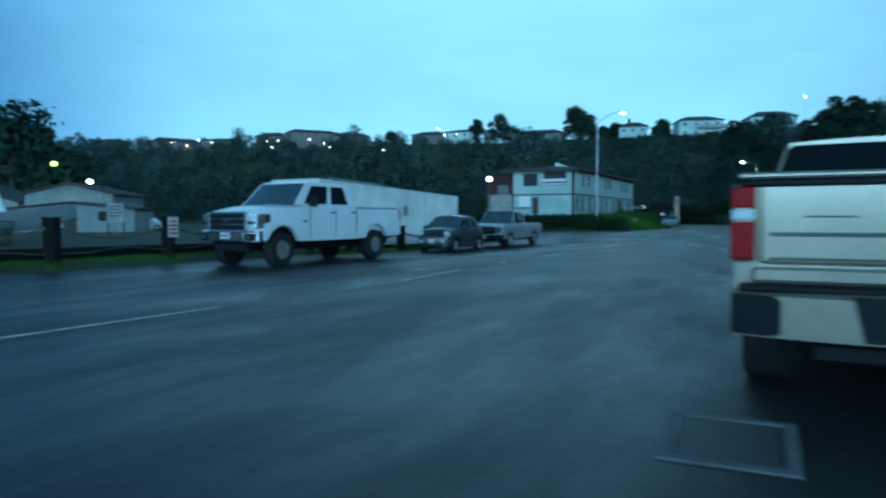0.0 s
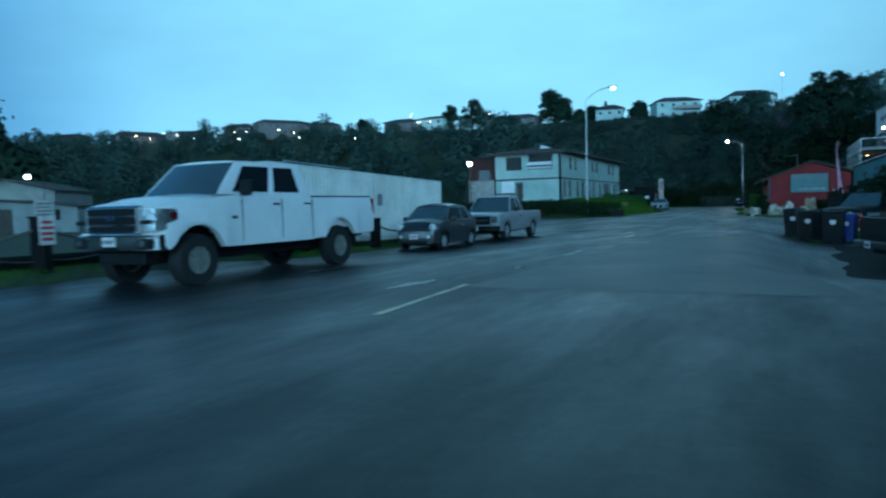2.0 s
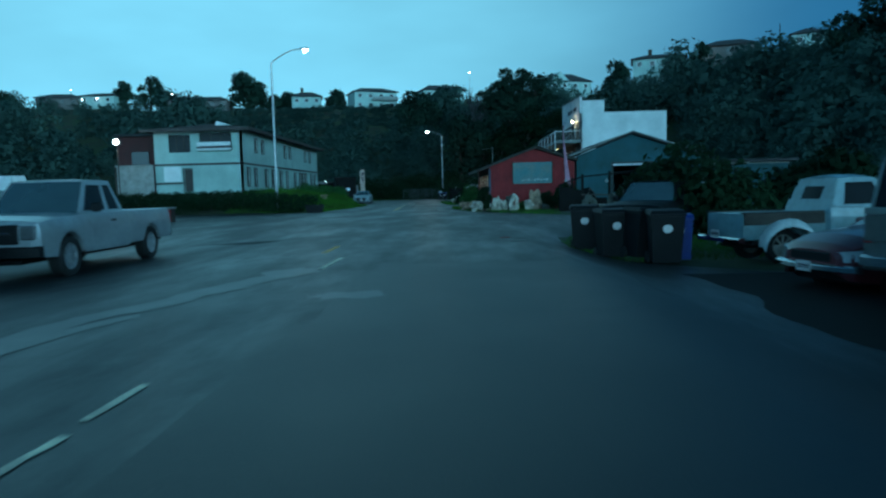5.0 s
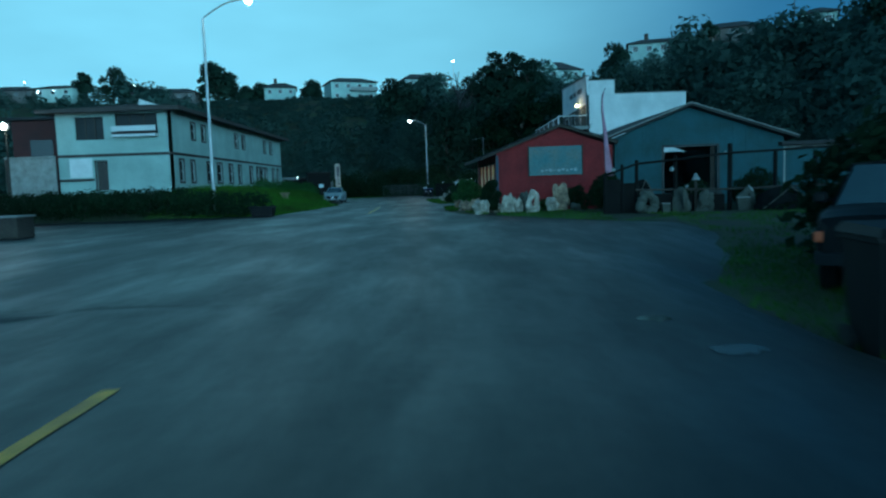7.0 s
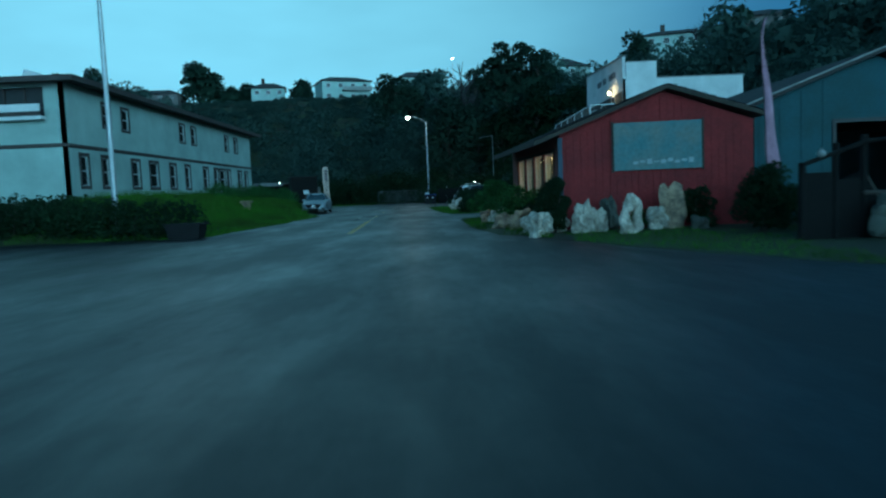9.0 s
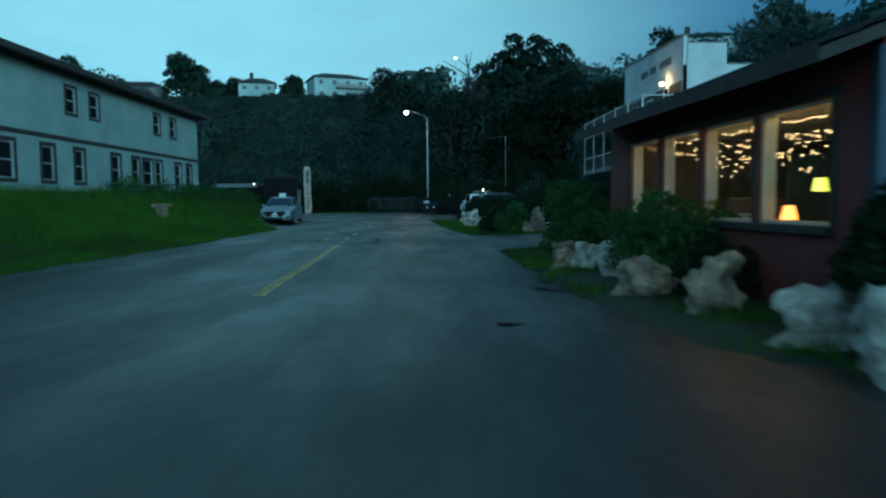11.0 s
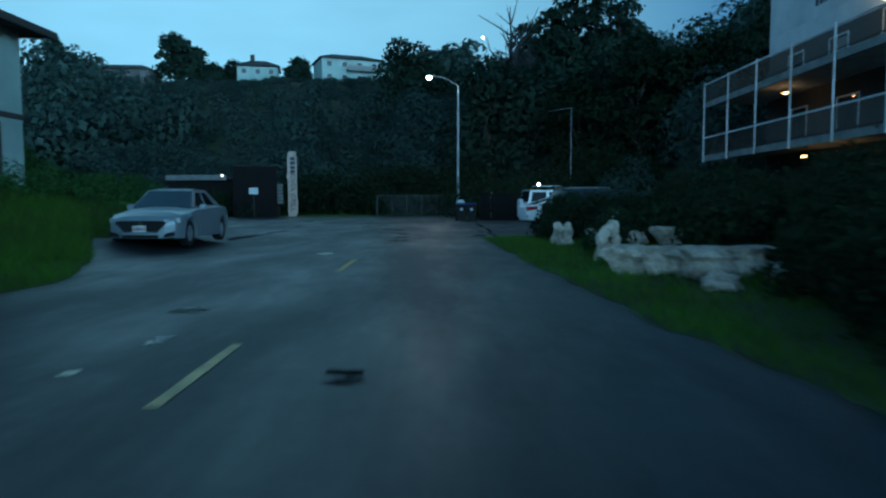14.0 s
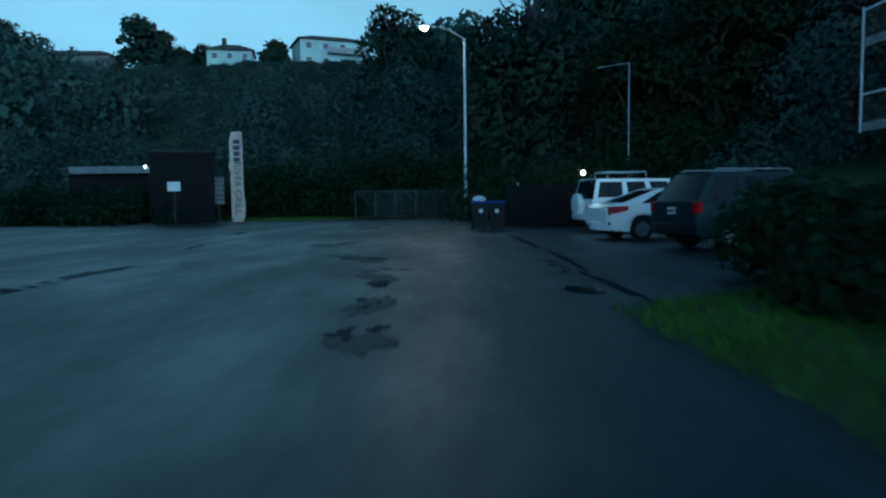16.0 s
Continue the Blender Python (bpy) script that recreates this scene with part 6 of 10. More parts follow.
# -- dark off-roader with a pale hardtop, backed onto the yard's edge --
dark_paint = material("black_car_paint", (0.009, 0.010, 0.011), 0.45, vary=0.3, coarse=1.3, fine=9, bump=0.02, spec=0.12)
hardtop = paint("dull_teal_hardtop", (0.17, 0.20, 0.19), 0.2)
tan_body = paint("dull_tan_grey_car_paint", (0.085, 0.092, 0.085), 0.3, rough=0.45)
U = [(0.0, 0.45, 0.7, 0.9, 0.02, 0.72), (0.1, 0.42, 0.72, 1.0, 0.04, 0.8), (1.3, 0.40, 0.75, 1.05, 0.03, 0.86), (4.1, 0.40, 0.75, 1.06, 0.0, 0.87), (4.2, 0.44, 0.75, 1.04, 0.0, 0.85)]
suv, _, _ = vehicle("off_roader", "boxy grey-tan off-road wagon with a paler top and roof rails", "car", Matrix.Identity(4), 4.2, 1.74, 0.3, U, (0.85, 3.35), (0.37, 0.24), [], tan_body, style="small", rim_mat=dull_alloy)
suv.matrix_basis = pose(7.15, 24.35, ground(4.5, 23.5) + 0.02, 0, 0, 113) @ Matrix.Diagonal((1.05, 1.05, 1.13, 1))
glaze(suv, ((1.35, 0.83, 1.06), (1.75, 0.74, 1.69), (4.02, 0.75, 1.70), (4.14, 0.83, 1.06)), hardtop, [(0.07, 0.36), (0.42, 0.62), (0.68, 0.95)])
part("lower_cladding", Geo().box(-0.84, 0.84, 4.13, 4.22, 0.42, 0.74, 0.02), tan_body, suv)
part("hardtop_band", Geo().box(-0.84, 0.84, 4.13, 4.222, 1.05, 1.13, 0.01), hardtop, suv)
part("tailgate", Geo().box(-0.84, 0.84, 4.13, 4.221, 0.745, 1.045, 0.01), tan_body, suv)
part("emblem", Geo().lathe([(0.005, 0), (0.06, 0), (0.055, 0.01), (0.005, 0.012)], 14, Matrix.Translation((0, 4.222, 0.93)) @ Matrix.Rotation(radians(-90), 4, "X")), black_plastic, suv, "plain dark round emblem")
bumper(suv, 4.34, 4.16, 0.84, 0.46, 0.60, chrome, "pale rear bumper", curve=0.05)
for s in (1, -1):
    part("tail_light", Geo().box(*sorted((s * 0.74, s * 0.85)), 4.14, 4.215, 0.72, 0.96, 0.02), red_lens, suv)
    part("rack_rail", Geo().tube([(s * 0.62, 1.9, 1.75), (s * 0.62, 1.95, 1.80), (s * 0.62, 3.9, 1.80), (s * 0.62, 3.95, 1.75)], 0.018, 6), galv, suv)
plate(suv, 4.345, 0.54, 1)
mirrors(suv, 1.55, 0.85, 1.15, black_plastic)

# -- old pale blue step-side pickup --
old_blue = paint("faded_pale_blue_car_paint", (0.20, 0.29, 0.31), 0.3, rough=0.45)
O = [(0.0, 0.5, 0.7, 0.9, 0.1, 0.45), (0.2, 0.42, 0.75, 1.0, 0.12, 0.6), (1.3, 0.40, 0.8, 1.10, 0.12, 0.70), (1.6, 0.40, 0.8, 1.12, 0.03, 0.74), (2.9, 0.40, 0.8, 1.12, 0.0, 0.74), (2.96, 0.5, 0.72, 1.02, 0.0, 0.66), (4.75, 0.5, 0.72, 1.02, 0.0, 0.66)]
old, _, _ = vehicle("vintage_pickup", "faded pale blue vintage step-side pickup with rounded cab", "pickup truck", pose(7.65, 29.6, ground(4.5, 29) + 0.02, 0, 0, 100), 4.75, 1.6, 0.32, O, (0.9, 3.85), (0.36, 0.19), [], old_blue, bed=(3.0, 4.7, 0.6), style="steel", rim_mat=dull_alloy)
glaze(old, ((1.45, 0.70, 1.12), (1.8, 0.55, 1.68), (2.62, 0.55, 1.68), (2.86, 0.70, 1.12)), old_blue, [(0.14, 0.82)], roof_bow=0.07)
for s in (1, -1):
    fg = Geo()
    rings = []
    for k in range(11):
        a = math.pi * k / 10
        y, z = 3.85 - 0.56 * math.cos(a), 0.42 + 0.48 * math.sin(a)
        rings.append([(s * 0.66, y, z), (s * 0.80, y, z + 0.02), (s * 0.88, y, z - 0.04), (s * 0.90, y, z - 0.14), (s * 0.87, y, z - 0.13), (s * 0.80, y, z - 0.05), (s * 0.66, y, z - 0.05)])
    fg.loft(rings)
    part("rear_fender", fg, paint("chalky_white_fender", (0.62, 0.66, 0.64), 0.25, rough=0.45), old, "chalky white rounded rear fender", smooth=True, angle=50)
    fg = Geo()
    rings = []
    for k in range(11):
        a = math.pi * k / 10
        y, z = 0.9 - 0.6 * math.cos(a), 0.42 + 0.48 * math.sin(a)
        rings.append([(s * 0.6, y, z), (s * 0.76, y, z + 0.02), (s * 0.84, y, z - 0.04), (s * 0.86, y, z - 0.14), (s * 0.76, y, z - 0.05), (s * 0.6, y, z - 0.05)])
    fg.loft(rings)
    part("front_fender", fg, old_blue, old, smooth=True, angle=50)
bumper(old, 4.95, 4.8, 0.78, 0.44, 0.56, chrome, "pale rear bumper", curve=0.03)
for s in (1, -1):
    part("bed_rail_cap", Geo().box(*sorted((s * 0.58, s * 0.68)), 3.0, 4.75, 1.022, 1.05, 0.01), wood_dark, old)
    part("bed_board", Geo().box(*sorted((s * 0.668, s * 0.69)), 3.0, 4.74, 0.80, 1.02, 0.005), wood_dark, old, "dark weathered side board")
plate(old, 4.96, 0.62, 1)

def cab_back(z0, z1, x0, x1, g):
    """A strip of the cab's sloping back wall, a little proud of the glass."""
    y = lambda z: 2.90 - 0.24 * (z - 1.12) / 0.56
    g.loft([[(x0, y(z), z), (x1, y(z), z), (x1, y(z) - 0.03, z), (x0, y(z) - 0.03, z)] for z in (z0, z1)])


cb = Geo()
for z0, z1, x0, x1 in ((1.10, 1.27, -0.68, 0.68), (1.53, 1.69, -0.57, 0.57), (1.27, 1.53, -0.62, -0.30), (1.27, 1.53, 0.30, 0.62)):
    cab_back(z0, z1, x0, x1, cb)
part("cab_back", cb, old_blue, old, "pale blue cab back with a small window")

# -- maroon old saloon between them --
maroon_paint = paint("maroon_car_paint", (0.11, 0.018, 0.024), 0.25)


def saloon(name, label, m, body_mat, L=4.6, Wd=1.8, roof=1.44, style="sedan", r=0.325, fast=False, ride=0.19, group=""):
    hw, k = Wd / 2, L / 4.6
    St = [(0.0, 0.36, 0.50, 0.62, 0.05, hw * 0.62), (0.12 * k, 0.24, 0.54, 0.70, 0.07, hw * 0.86), (0.45 * k, 0.21, 0.58, 0.80, 0.09, hw * 0.96), (1.3 * k, 0.20, 0.62, 0.91, 0.08, hw), (1.55 * k, 0.20, 0.63, 0.94, 0.03, hw), (3.4 * k, 0.20, 0.66, 0.99, 0.02, hw),
          (4.1 * k, 0.24, 0.68, 1.02 if fast else 0.98, 0.03, hw * 0.97), (4.5 * k, 0.34, 0.66, 0.98 if fast else 0.93, 0.03, hw * 0.88), (4.6 * k, 0.44, 0.64, 0.88, 0.02, hw * 0.78)]
    c, _, _ = vehicle(name, label, "car", m, L, Wd, ride, St, (0.92 * k, 3.62 * k), (r, 0.21), [], body_mat, style=style, group=group)
    end = 4.22 if fast else 3.98
    glaze(c, ((1.35 * k, hw * 0.86, 0.95), (2.05 * k, hw * 0.66, roof - 0.02), (3.05 * k, hw * 0.655, roof - 0.015), (end * k, hw * 0.80, 1.0)), body_mat, [(0.09, 0.44), (0.48, 0.80)], roof_bow=0.035)
    door_panel(c, St, 1.6 * k, 2.55 * k, 0.28, 0.93, body_mat, body_mat)
    door_panel(c, St, 2.59 * k, 3.3 * k, 0.34, 0.95, body_mat, body_mat)
    mirrors(c, 1.72 * k, hw * 0.9, 0.98, body_mat)
    return c, St, k, hw


mar, St, k, hw = saloon("old_saloon", "old maroon saloon car with clear headlamps and chrome bumper", pose(2.80, 24.93, ground(3.5, 25) - 0.03, 0, 0, -78), maroon_paint, L=4.5, Wd=1.7, roof=1.36, style="steel")
bumper(mar, -0.10, 0.10, 0.84, 0.36, 0.47, chrome, "chrome front bumper", curve=0.14)
part("grille", Geo().box(-0.42, 0.42, -0.02, 0.1, 0.50, 0.64, 0.02), black_plastic, mar, "dark slatted grille")
for s in (1, -1):
    part("headlight", Geo().loft([[(s * x, y, za), (s * x, y, zb), (s * (x - 0.05), y + 0.1, zb), (s * (x - 0.05), y + 0.1, za)] for x, y, za, zb in ((0.46, 0.02, 0.52, 0.64), (0.66, 0.06, 0.51, 0.67), (0.80, 0.20, 0.53, 0.69))]), clear_lens, mar, "clear wrap-round headlamp", smooth=True)
plate(mar, -0.105, 0.42, -1)

# -- black pickup backed up to the lane, before the wagon --
bk, _, _ = vehicle("pickup_truck", "black pickup truck with a wide tailgate, backed onto the yard's edge", "pickup truck", pose(7.49, 20.98, ground(4, 20) + 0.02, 0, 0, 106), 5.65, 1.95, 0.30, Q, (0.98, 4.45), (0.385, 0.25), [], dark_paint, bed=(3.4, 5.55, 0.66), style="truck", rim_mat=chrome)
glaze(bk, ((1.45, 0.88, 1.13), (2.05, 0.70, 1.74), (3.02, 0.70, 1.75), (3.26, 0.88, 1.14)), dark_paint, [(0.09, 0.58), (0.66, 0.92)])
door_panel(bk, Q, 1.72, 2.82, 0.48, 1.12, dark_paint, black_plastic)
part("tailgate", Geo().box(-0.80, 0.80, 5.60, 5.66, 0.70, 1.14, 0.02), dark_paint, bk)
bumper(bk, 5.82, 5.62, 0.93, 0.44, 0.60, black_metal, "black step bumper", curve=0.05)
for s in (1, -1):
    tl = part("tail_light", Geo().box(*sorted((s * 0.82, s * 0.955)), 5.56, 5.665, 0.78, 1.08, 0.02), dim_red_lens, bk, "tall red tail lamp")
    part("reversing_lens", Geo().box(*sorted((s * 0.83, s * 0.945)), 5.666, 5.672, 0.80, 0.86, 0.003), clear_lens, tl)
plate(bk, 5.83, 0.52, 1)
mirrors(bk, 1.75, 0.93, 1.24, black_plastic)

# -- silver saloon parked facing the camera --
blue_silver = paint("silver_blue_car_paint", (0.27, 0.32, 0.345), 0.12, metal=0.25)
maz, St, k, hw = saloon("silver_saloon", "silver-blue saloon car with a dark wide grille", pose(-13.42, 90.05, ground(-13.4, 92) + 0.03, 0, 0, 2.2), blue_silver, L=4.58, Wd=1.8, roof=1.45)
gp = Geo().prism([(-0.52, 0.66), (0.52, 0.66), (0.60, 0.62), (0.40, 0.40), (-0.40, 0.40), (-0.60, 0.62)], -0.035, 0.2)
mg = part("grille", gp, black_plastic, maz, "wide black grille")
part("badge", Geo().lathe([(0.005, 0), (0.06, 0), (0.055, 0.012), (0.005, 0.014)], 16, Matrix.Translation((0, -0.036, 0.58)) @ Matrix.Rotation(radians(90), 4, "X")), chrome, mg, "plain chrome badge")
part("grille_trim", Geo().tube([(-0.60, -0.04, 0.61), (-0.40, -0.045, 0.395), (0.40, -0.045, 0.395), (0.60, -0.04, 0.61)], 0.014, 6), chrome, mg)
bumper(maz, -0.09, 0.2, 0.80, 0.22, 0.38, blue_silver, curve=0.42)
part("lower_intake", Geo().box(-0.42, 0.42, -0.1, 0.1, 0.245, 0.33, 0.01), black_plastic, maz)
for s in (1, -1):
    Mh = Matrix.Translation((s * 0.66, 0.14, 0.655)) @ Matrix.Rotation(radians(s * 32), 4, "Z")
    part("headlight", Geo().loft([[(s * -0.17, -0.04, -0.02), (s * -0.17, -0.04, 0.03), (s * -0.17, 0.06, 0.03), (s * -0.17, 0.06, -0.02)], [(s * 0.22, 0.0, -0.05), (s * 0.22, 0.0, 0.075), (s * 0.22, 0.12, 0.075), (s * 0.22, 0.12, -0.05)]], m=Mh), clear_lens, maz, "slim clear headlight")
    part("fog_recess", Geo().prism([(s * 0.52, 0.26), (s * 0.76, 0.30), (s * 0.76, 0.40), (s * 0.56, 0.36)], 0.0 + 0.02, 0.16), black_plastic, maz)
plate(maz, -0.102, 0.47, -1)

# -- white fastback saloon and white box van behind, dark wagon in front --
civic, St, k, hw = saloon("white_saloon", "white fastback saloon car with red wrap-round tail lamps", Matrix.Identity(4), white_paint, L=4.63, Wd=1.8, roof=1.42, fast=True)
civic.matrix_basis = pose(2.05, 109.2, road_z(0, 110), 0, 0, 102)
for s in (1, -1):
    tl = part("tail_light", Geo().loft([[(s * 0.36, 4.63, 0.83), (s * 0.36, 4.63, 0.90), (s * 0.36, 4.50, 0.90), (s * 0.36, 4.50, 0.83)], [(s * 0.76, 4.60, 0.70), (s * 0.76, 4.60, 0.94), (s * 0.70, 4.42, 0.94), (s * 0.70, 4.42, 0.70)], [(s * 0.93, 4.10, 0.84), (s * 0.93, 4.10, 0.95), (s * 0.86, 4.08, 0.95), (s * 0.86, 4.08, 0.84)]]), red_lens, civic, "red wrap-round tail lamp", smooth=True)
    part("bumper_vent", Geo().box(*sorted((s * 0.50, s * 0.78)), 4.50, 4.60, 0.42, 0.52, 0.03), black_plastic, civic)
bumper(civic, 4.66, 4.45, 0.80, 0.26, 0.52, white_paint, curve=0.25)
plate(civic, 4.6, 0.74, 1)
V = [(0.0, 0.5, 0.7, 0.95, 0.03, 0.75), (0.2, 0.4, 0.75, 1.05, 0.04, 0.86), (1.0, 0.38, 0.8, 1.12, 0.02, 0.9), (4.2, 0.38, 0.8, 1.14, 0.0, 0.9), (4.3, 0.4, 0.8, 1.12, 0.0, 0.88)]
van, _, _ = vehicle("white_box_wagon", "boxy white off-road wagon with dark windows and roof rack", "car", Matrix.Identity(4), 4.3, 1.8, 0.3, V, (0.85, 3.4), (0.37, 0.24), [], white_paint, style="small")
van.matrix_basis = pose(2.3, 113.6, road_z(0, 114), 0, 0, 100)
glaze(van, ((1.05, 0.85, 1.13), (1.45, 0.78, 1.80), (4.1, 0.78, 1.80), (4.25, 0.86, 1.13)), white_paint, [(0.06, 0.3), (0.36, 0.6), (0.66, 0.95)])
part("spare_cover", Geo().lathe([(0.02, 0), (0.36, 0.0), (0.38, 0.05), (0.36, 0.2), (0.02, 0.21)], 20, Matrix.Translation((0.2, 4.3, 0.95)) @ Matrix.Rotation(radians(-90), 4, "X")), white_paint, van)
rk = Geo().tube([(-0.55, 2.2, 1.84), (-0.55, 2.2, 2.05), (-0.55, 3.6, 2.05), (-0.55, 3.6, 1.84)], 0.02, 6).tube([(0.55, 2.2, 1.84), (0.55, 2.2, 2.05), (0.55, 3.6, 2.05), (0.55, 3.6, 1.84)], 0.02, 6).tube([(-0.55, 3.6, 2.05), (0.55, 3.6, 2.05)], 0.02, 6).tube([(-0.55, 2.2, 2.05), (0.55, 2.2, 2.05)], 0.02, 6)
part("roof_rack", rk, galv, van)
bumper(van, 4.42, 4.26, 0.86, 0.42, 0.6, white_paint, curve=0.05)
teal_paint = material("dark_teal_car_paint", (0.009, 0.026, 0.030), 0.42, vary=0.25, coarse=1.3, fine=9, bump=0.02, spec=0.16)
K = [(0.0, 0.42, 0.62, 0.82, 0.03, 0.7), (0.15, 0.34, 0.66, 0.92, 0.06, 0.85), (1.2, 0.30, 0.72, 1.02, 0.06, 0.93), (1.5, 0.30, 0.73, 1.04, 0.02, 0.93), (4.5, 0.30, 0.75, 1.08, 0.0, 0.93), (4.7, 0.36, 0.75, 1.06, 0.0, 0.9)]
wag, _, _ = vehicle("dark_wagon", "dark teal off-road estate car with roof rails and red tail lamps", "car", Matrix.Identity(4), 4.7, 1.86, 0.26, K, (0.95, 3.75), (0.36, 0.24), [], teal_paint, style="sedan", rim_mat=dull_alloy)
wag.matrix_basis = pose(2.9, 105.3, road_z(1, 105), 0, 0, 104)
glaze(wag, ((1.35, 0.86, 1.04), (1.95, 0.72, 1.70), (4.2, 0.72, 1.71), (4.62, 0.86, 1.08)), teal_paint, [(0.07, 0.36), (0.41, 0.66), (0.71, 0.95)])
for s in (1, -1):
    part("tail_light", Geo().box(*sorted((s * 0.72, s * 0.925)), 4.54, 4.715, 0.82, 1.08, 0.03), red_lens, wag, "red tail lamp")
    part("roof_rail", Geo().tube([(s * 0.6, 2.1, 1.73), (s * 0.6, 2.2, 1.79), (s * 0.6, 4.0, 1.79), (s * 0.6, 4.1, 1.74)], 0.02, 6), galv, wag)
bumper(wag, 4.82, 4.6, 0.9, 0.38, 0.6, black_plastic, curve=0.12)
plate(wag, 4.72, 0.88, 1)

# -- cars far off on the harbour lot --
far1, St, k, hw = saloon("silver_estate", "pale silver estate car on the harbour lot", pose(-55, 45.7, ground(-55, 45.7) + 0.03, 0, 0, 118), paint("far_silver_paint", (0.42, 0.45, 0.46), 0.1), L=4.5, Wd=1.8, roof=1.6)

# -- black pickup nosed up to the verge --
bp, _, _ = vehicle("pickup_truck", "black older pickup truck with pale headlamps, parked on the grass", "pickup truck", pose(2.3, 34.3, ground(3, 35) + 0.03, 0, 0, -35), 5.65, 1.9, 0.30, Q, (0.98, 4.45), (0.375, 0.245), [], dark_paint, bed=(3.4, 5.55, 0.66), style="small", rim_mat=dull_alloy)
glaze(bp, ((1.45, 0.88, 1.13), (2.05, 0.70, 1.72), (3.02, 0.70, 1.73), (3.26, 0.88, 1.14)), dark_paint, [(0.09, 0.58), (0.66, 0.92)])
bumper(bp, -0.1, 0.08, 0.94, 0.42, 0.6, black_metal, curve=0.12)
part("grille", Geo().box(-0.50, 0.50, -0.03, 0.08, 0.66, 0.96, 0.02), black_metal, bp)
for s in (1, -1):
    part("headlight", Geo().lathe([(0.005, 0.03), (0.11, 0.02), (0.12, -0.04)], 16, Matrix.Translation((s * 0.52, -0.04, 0.84)) @ Matrix.Rotation(radians(90), 4, "X")), clear_lens, bp, smooth=True)
    part("indicator", Geo().box(*sorted((s * 0.83, s * 0.95)), 0.02, 0.14, 0.72, 0.86, 0.02), amber_lens, bp)
mirrors(bp, 1.75, 0.93, 1.24, black_plastic)

# ---- street furniture and yard things ----
def street_lamp(m, label, arm, rise, H, color, power, light=0):
    """A tapered steel pole with a curved arm and a cobra-head lamp."""
    s = thing("street_lamp", label, "street lamp", m, "street lamps")
    part("pole", Geo().tube([(0, 0, -0.2), (0, 0, H * 0.5), (0, 0, H)], [0.11, 0.085, 0.06], 12), galv, s, smooth=True)
    part("base_plate", Geo().box(-0.2, 0.2, -0.2, 0.2, -0.05, 0.03, 0.01), galv, s)
    d = 1 if arm > 0 else -1
    pts = [(0, 0, H - 0.05)] + [(arm * t, 0, H + rise * math.sin(t * math.pi / 2)) for t in (0.1, 0.25, 0.45, 0.7, 1.0)]
    part("arm", Geo().tube(pts, 0.04, 8), galv, s, smooth=True)
    part("lamp_head", Geo().loft([[(arm, -0.05, H + rise - 0.05), (arm, 0.05, H + rise - 0.05), (arm, 0.05, H + rise + 0.05), (arm, -0.05, H + rise + 0.05)], [(arm + d * 0.25, -0.14, H + rise - 0.06), (arm + d * 0.25, 0.14, H + rise - 0.06), (arm + d * 0.25, 0.1, H + rise + 0.09), (arm + d * 0.25, -0.1, H + rise + 0.09)],
                                  [(arm + d * 0.6, -0.1, H + rise - 0.05), (arm + d * 0.6, 0.1, H + rise - 0.05), (arm + d * 0.6, 0.06, H + rise + 0.04), (arm + d * 0.6, -0.06, H + rise + 0.04)]]), galv, s)
    part("lens", Geo().lathe([(0.01, -0.20), (0.15, -0.15), (0.22, 0.0), (0.01, 0.01)], 14, Matrix.Translation((arm + d * 0.36, 0, H + rise - 0.065))), glow("street_lamp_lens" + label[:4], color, power), s, "glowing lens", smooth=True)
    if light:
        li = bpy.data.lights.new("street_light", "POINT")
        li.energy, li.color, li.shadow_soft_size = light, color, 0.05
        new("street_light", li).matrix_basis = m @ pose(arm + d * 0.36, 0, H + rise - 0.4)
    return s


street_lamp(pose(-15.6, 63.6, ground(-15.1, 63.6)), "tall steel street lamp with a curved arm, behind a hedge", 2.1, 0.9, 10.4, (0.75, 0.95, 1.0), 14, 120)
street_lamp(pose(-5.46, 129.5, ground(-5.46, 129.5)), "slim steel street lamp, lit warm white, at the road's end", -1.95, 0.75, 10.45, (1.0, 0.92, 0.74), 110, 160)
# a wooden pole with a pale vertical marker
mk = thing("marker_post", "thin white marker post beside the parking bay", "post", pose(-3.2, 122, 0))
part("post", Geo().box(-0.05, 0.05, -0.05, 0.05, 0, 1.95, 0.01), white_frame, mk)

# -- post-and-chain fence along the turf strip --
post_ys = [-6.7, -3.3, 0.1, 3.1, 6.5, 9.9, 13.0, 16.1, 19.25, 22.4, 25.6, 28.8]
fence = thing("chain_fence", "dark timber posts linked by sagging chain and rope", "fence", pose(0, 0, 0))
tops = []
for i, y in enumerate(post_ys):
    x = -12.9 - 0.05 * (i % 2)
    z = ground(x, y)
    post = part("post", Geo().box(-0.15, 0.15, -0.15, 0.15, -0.3, 1.04, 0.025, pose(0, 0, 0, 1.5 * (i % 3 - 1), 1.0 * (i % 2), 7 * i)), tarred, fence, m=pose(x, y, z))
    part("cap", Geo().box(-0.17, 0.17, -0.17, 0.17, 1.03, 1.08, 0.015, pose(0, 0, 0, 0, 0, 7 * i)), tarred, post)
    tops.append(Vector((x, y, z + 0.86)))
for a, b in zip(tops, tops[1:]):
    pts = [a.lerp(b, t / 14) - Vector((0, 0, 0.30 * 4 * (t / 14) * (1 - t / 14))) for t in range(15)]
    part("chain", Geo().tube(pts, 0.035, 6), rope_mat, fence)
    pts = [a.lerp(b, t / 8) - Vector((0, 0, 0.62 + 0.05 * math.sin(t))) for t in range(9)]
    part("lower_wire", Geo().tube(pts, 0.012, 5), rope_mat, fence)
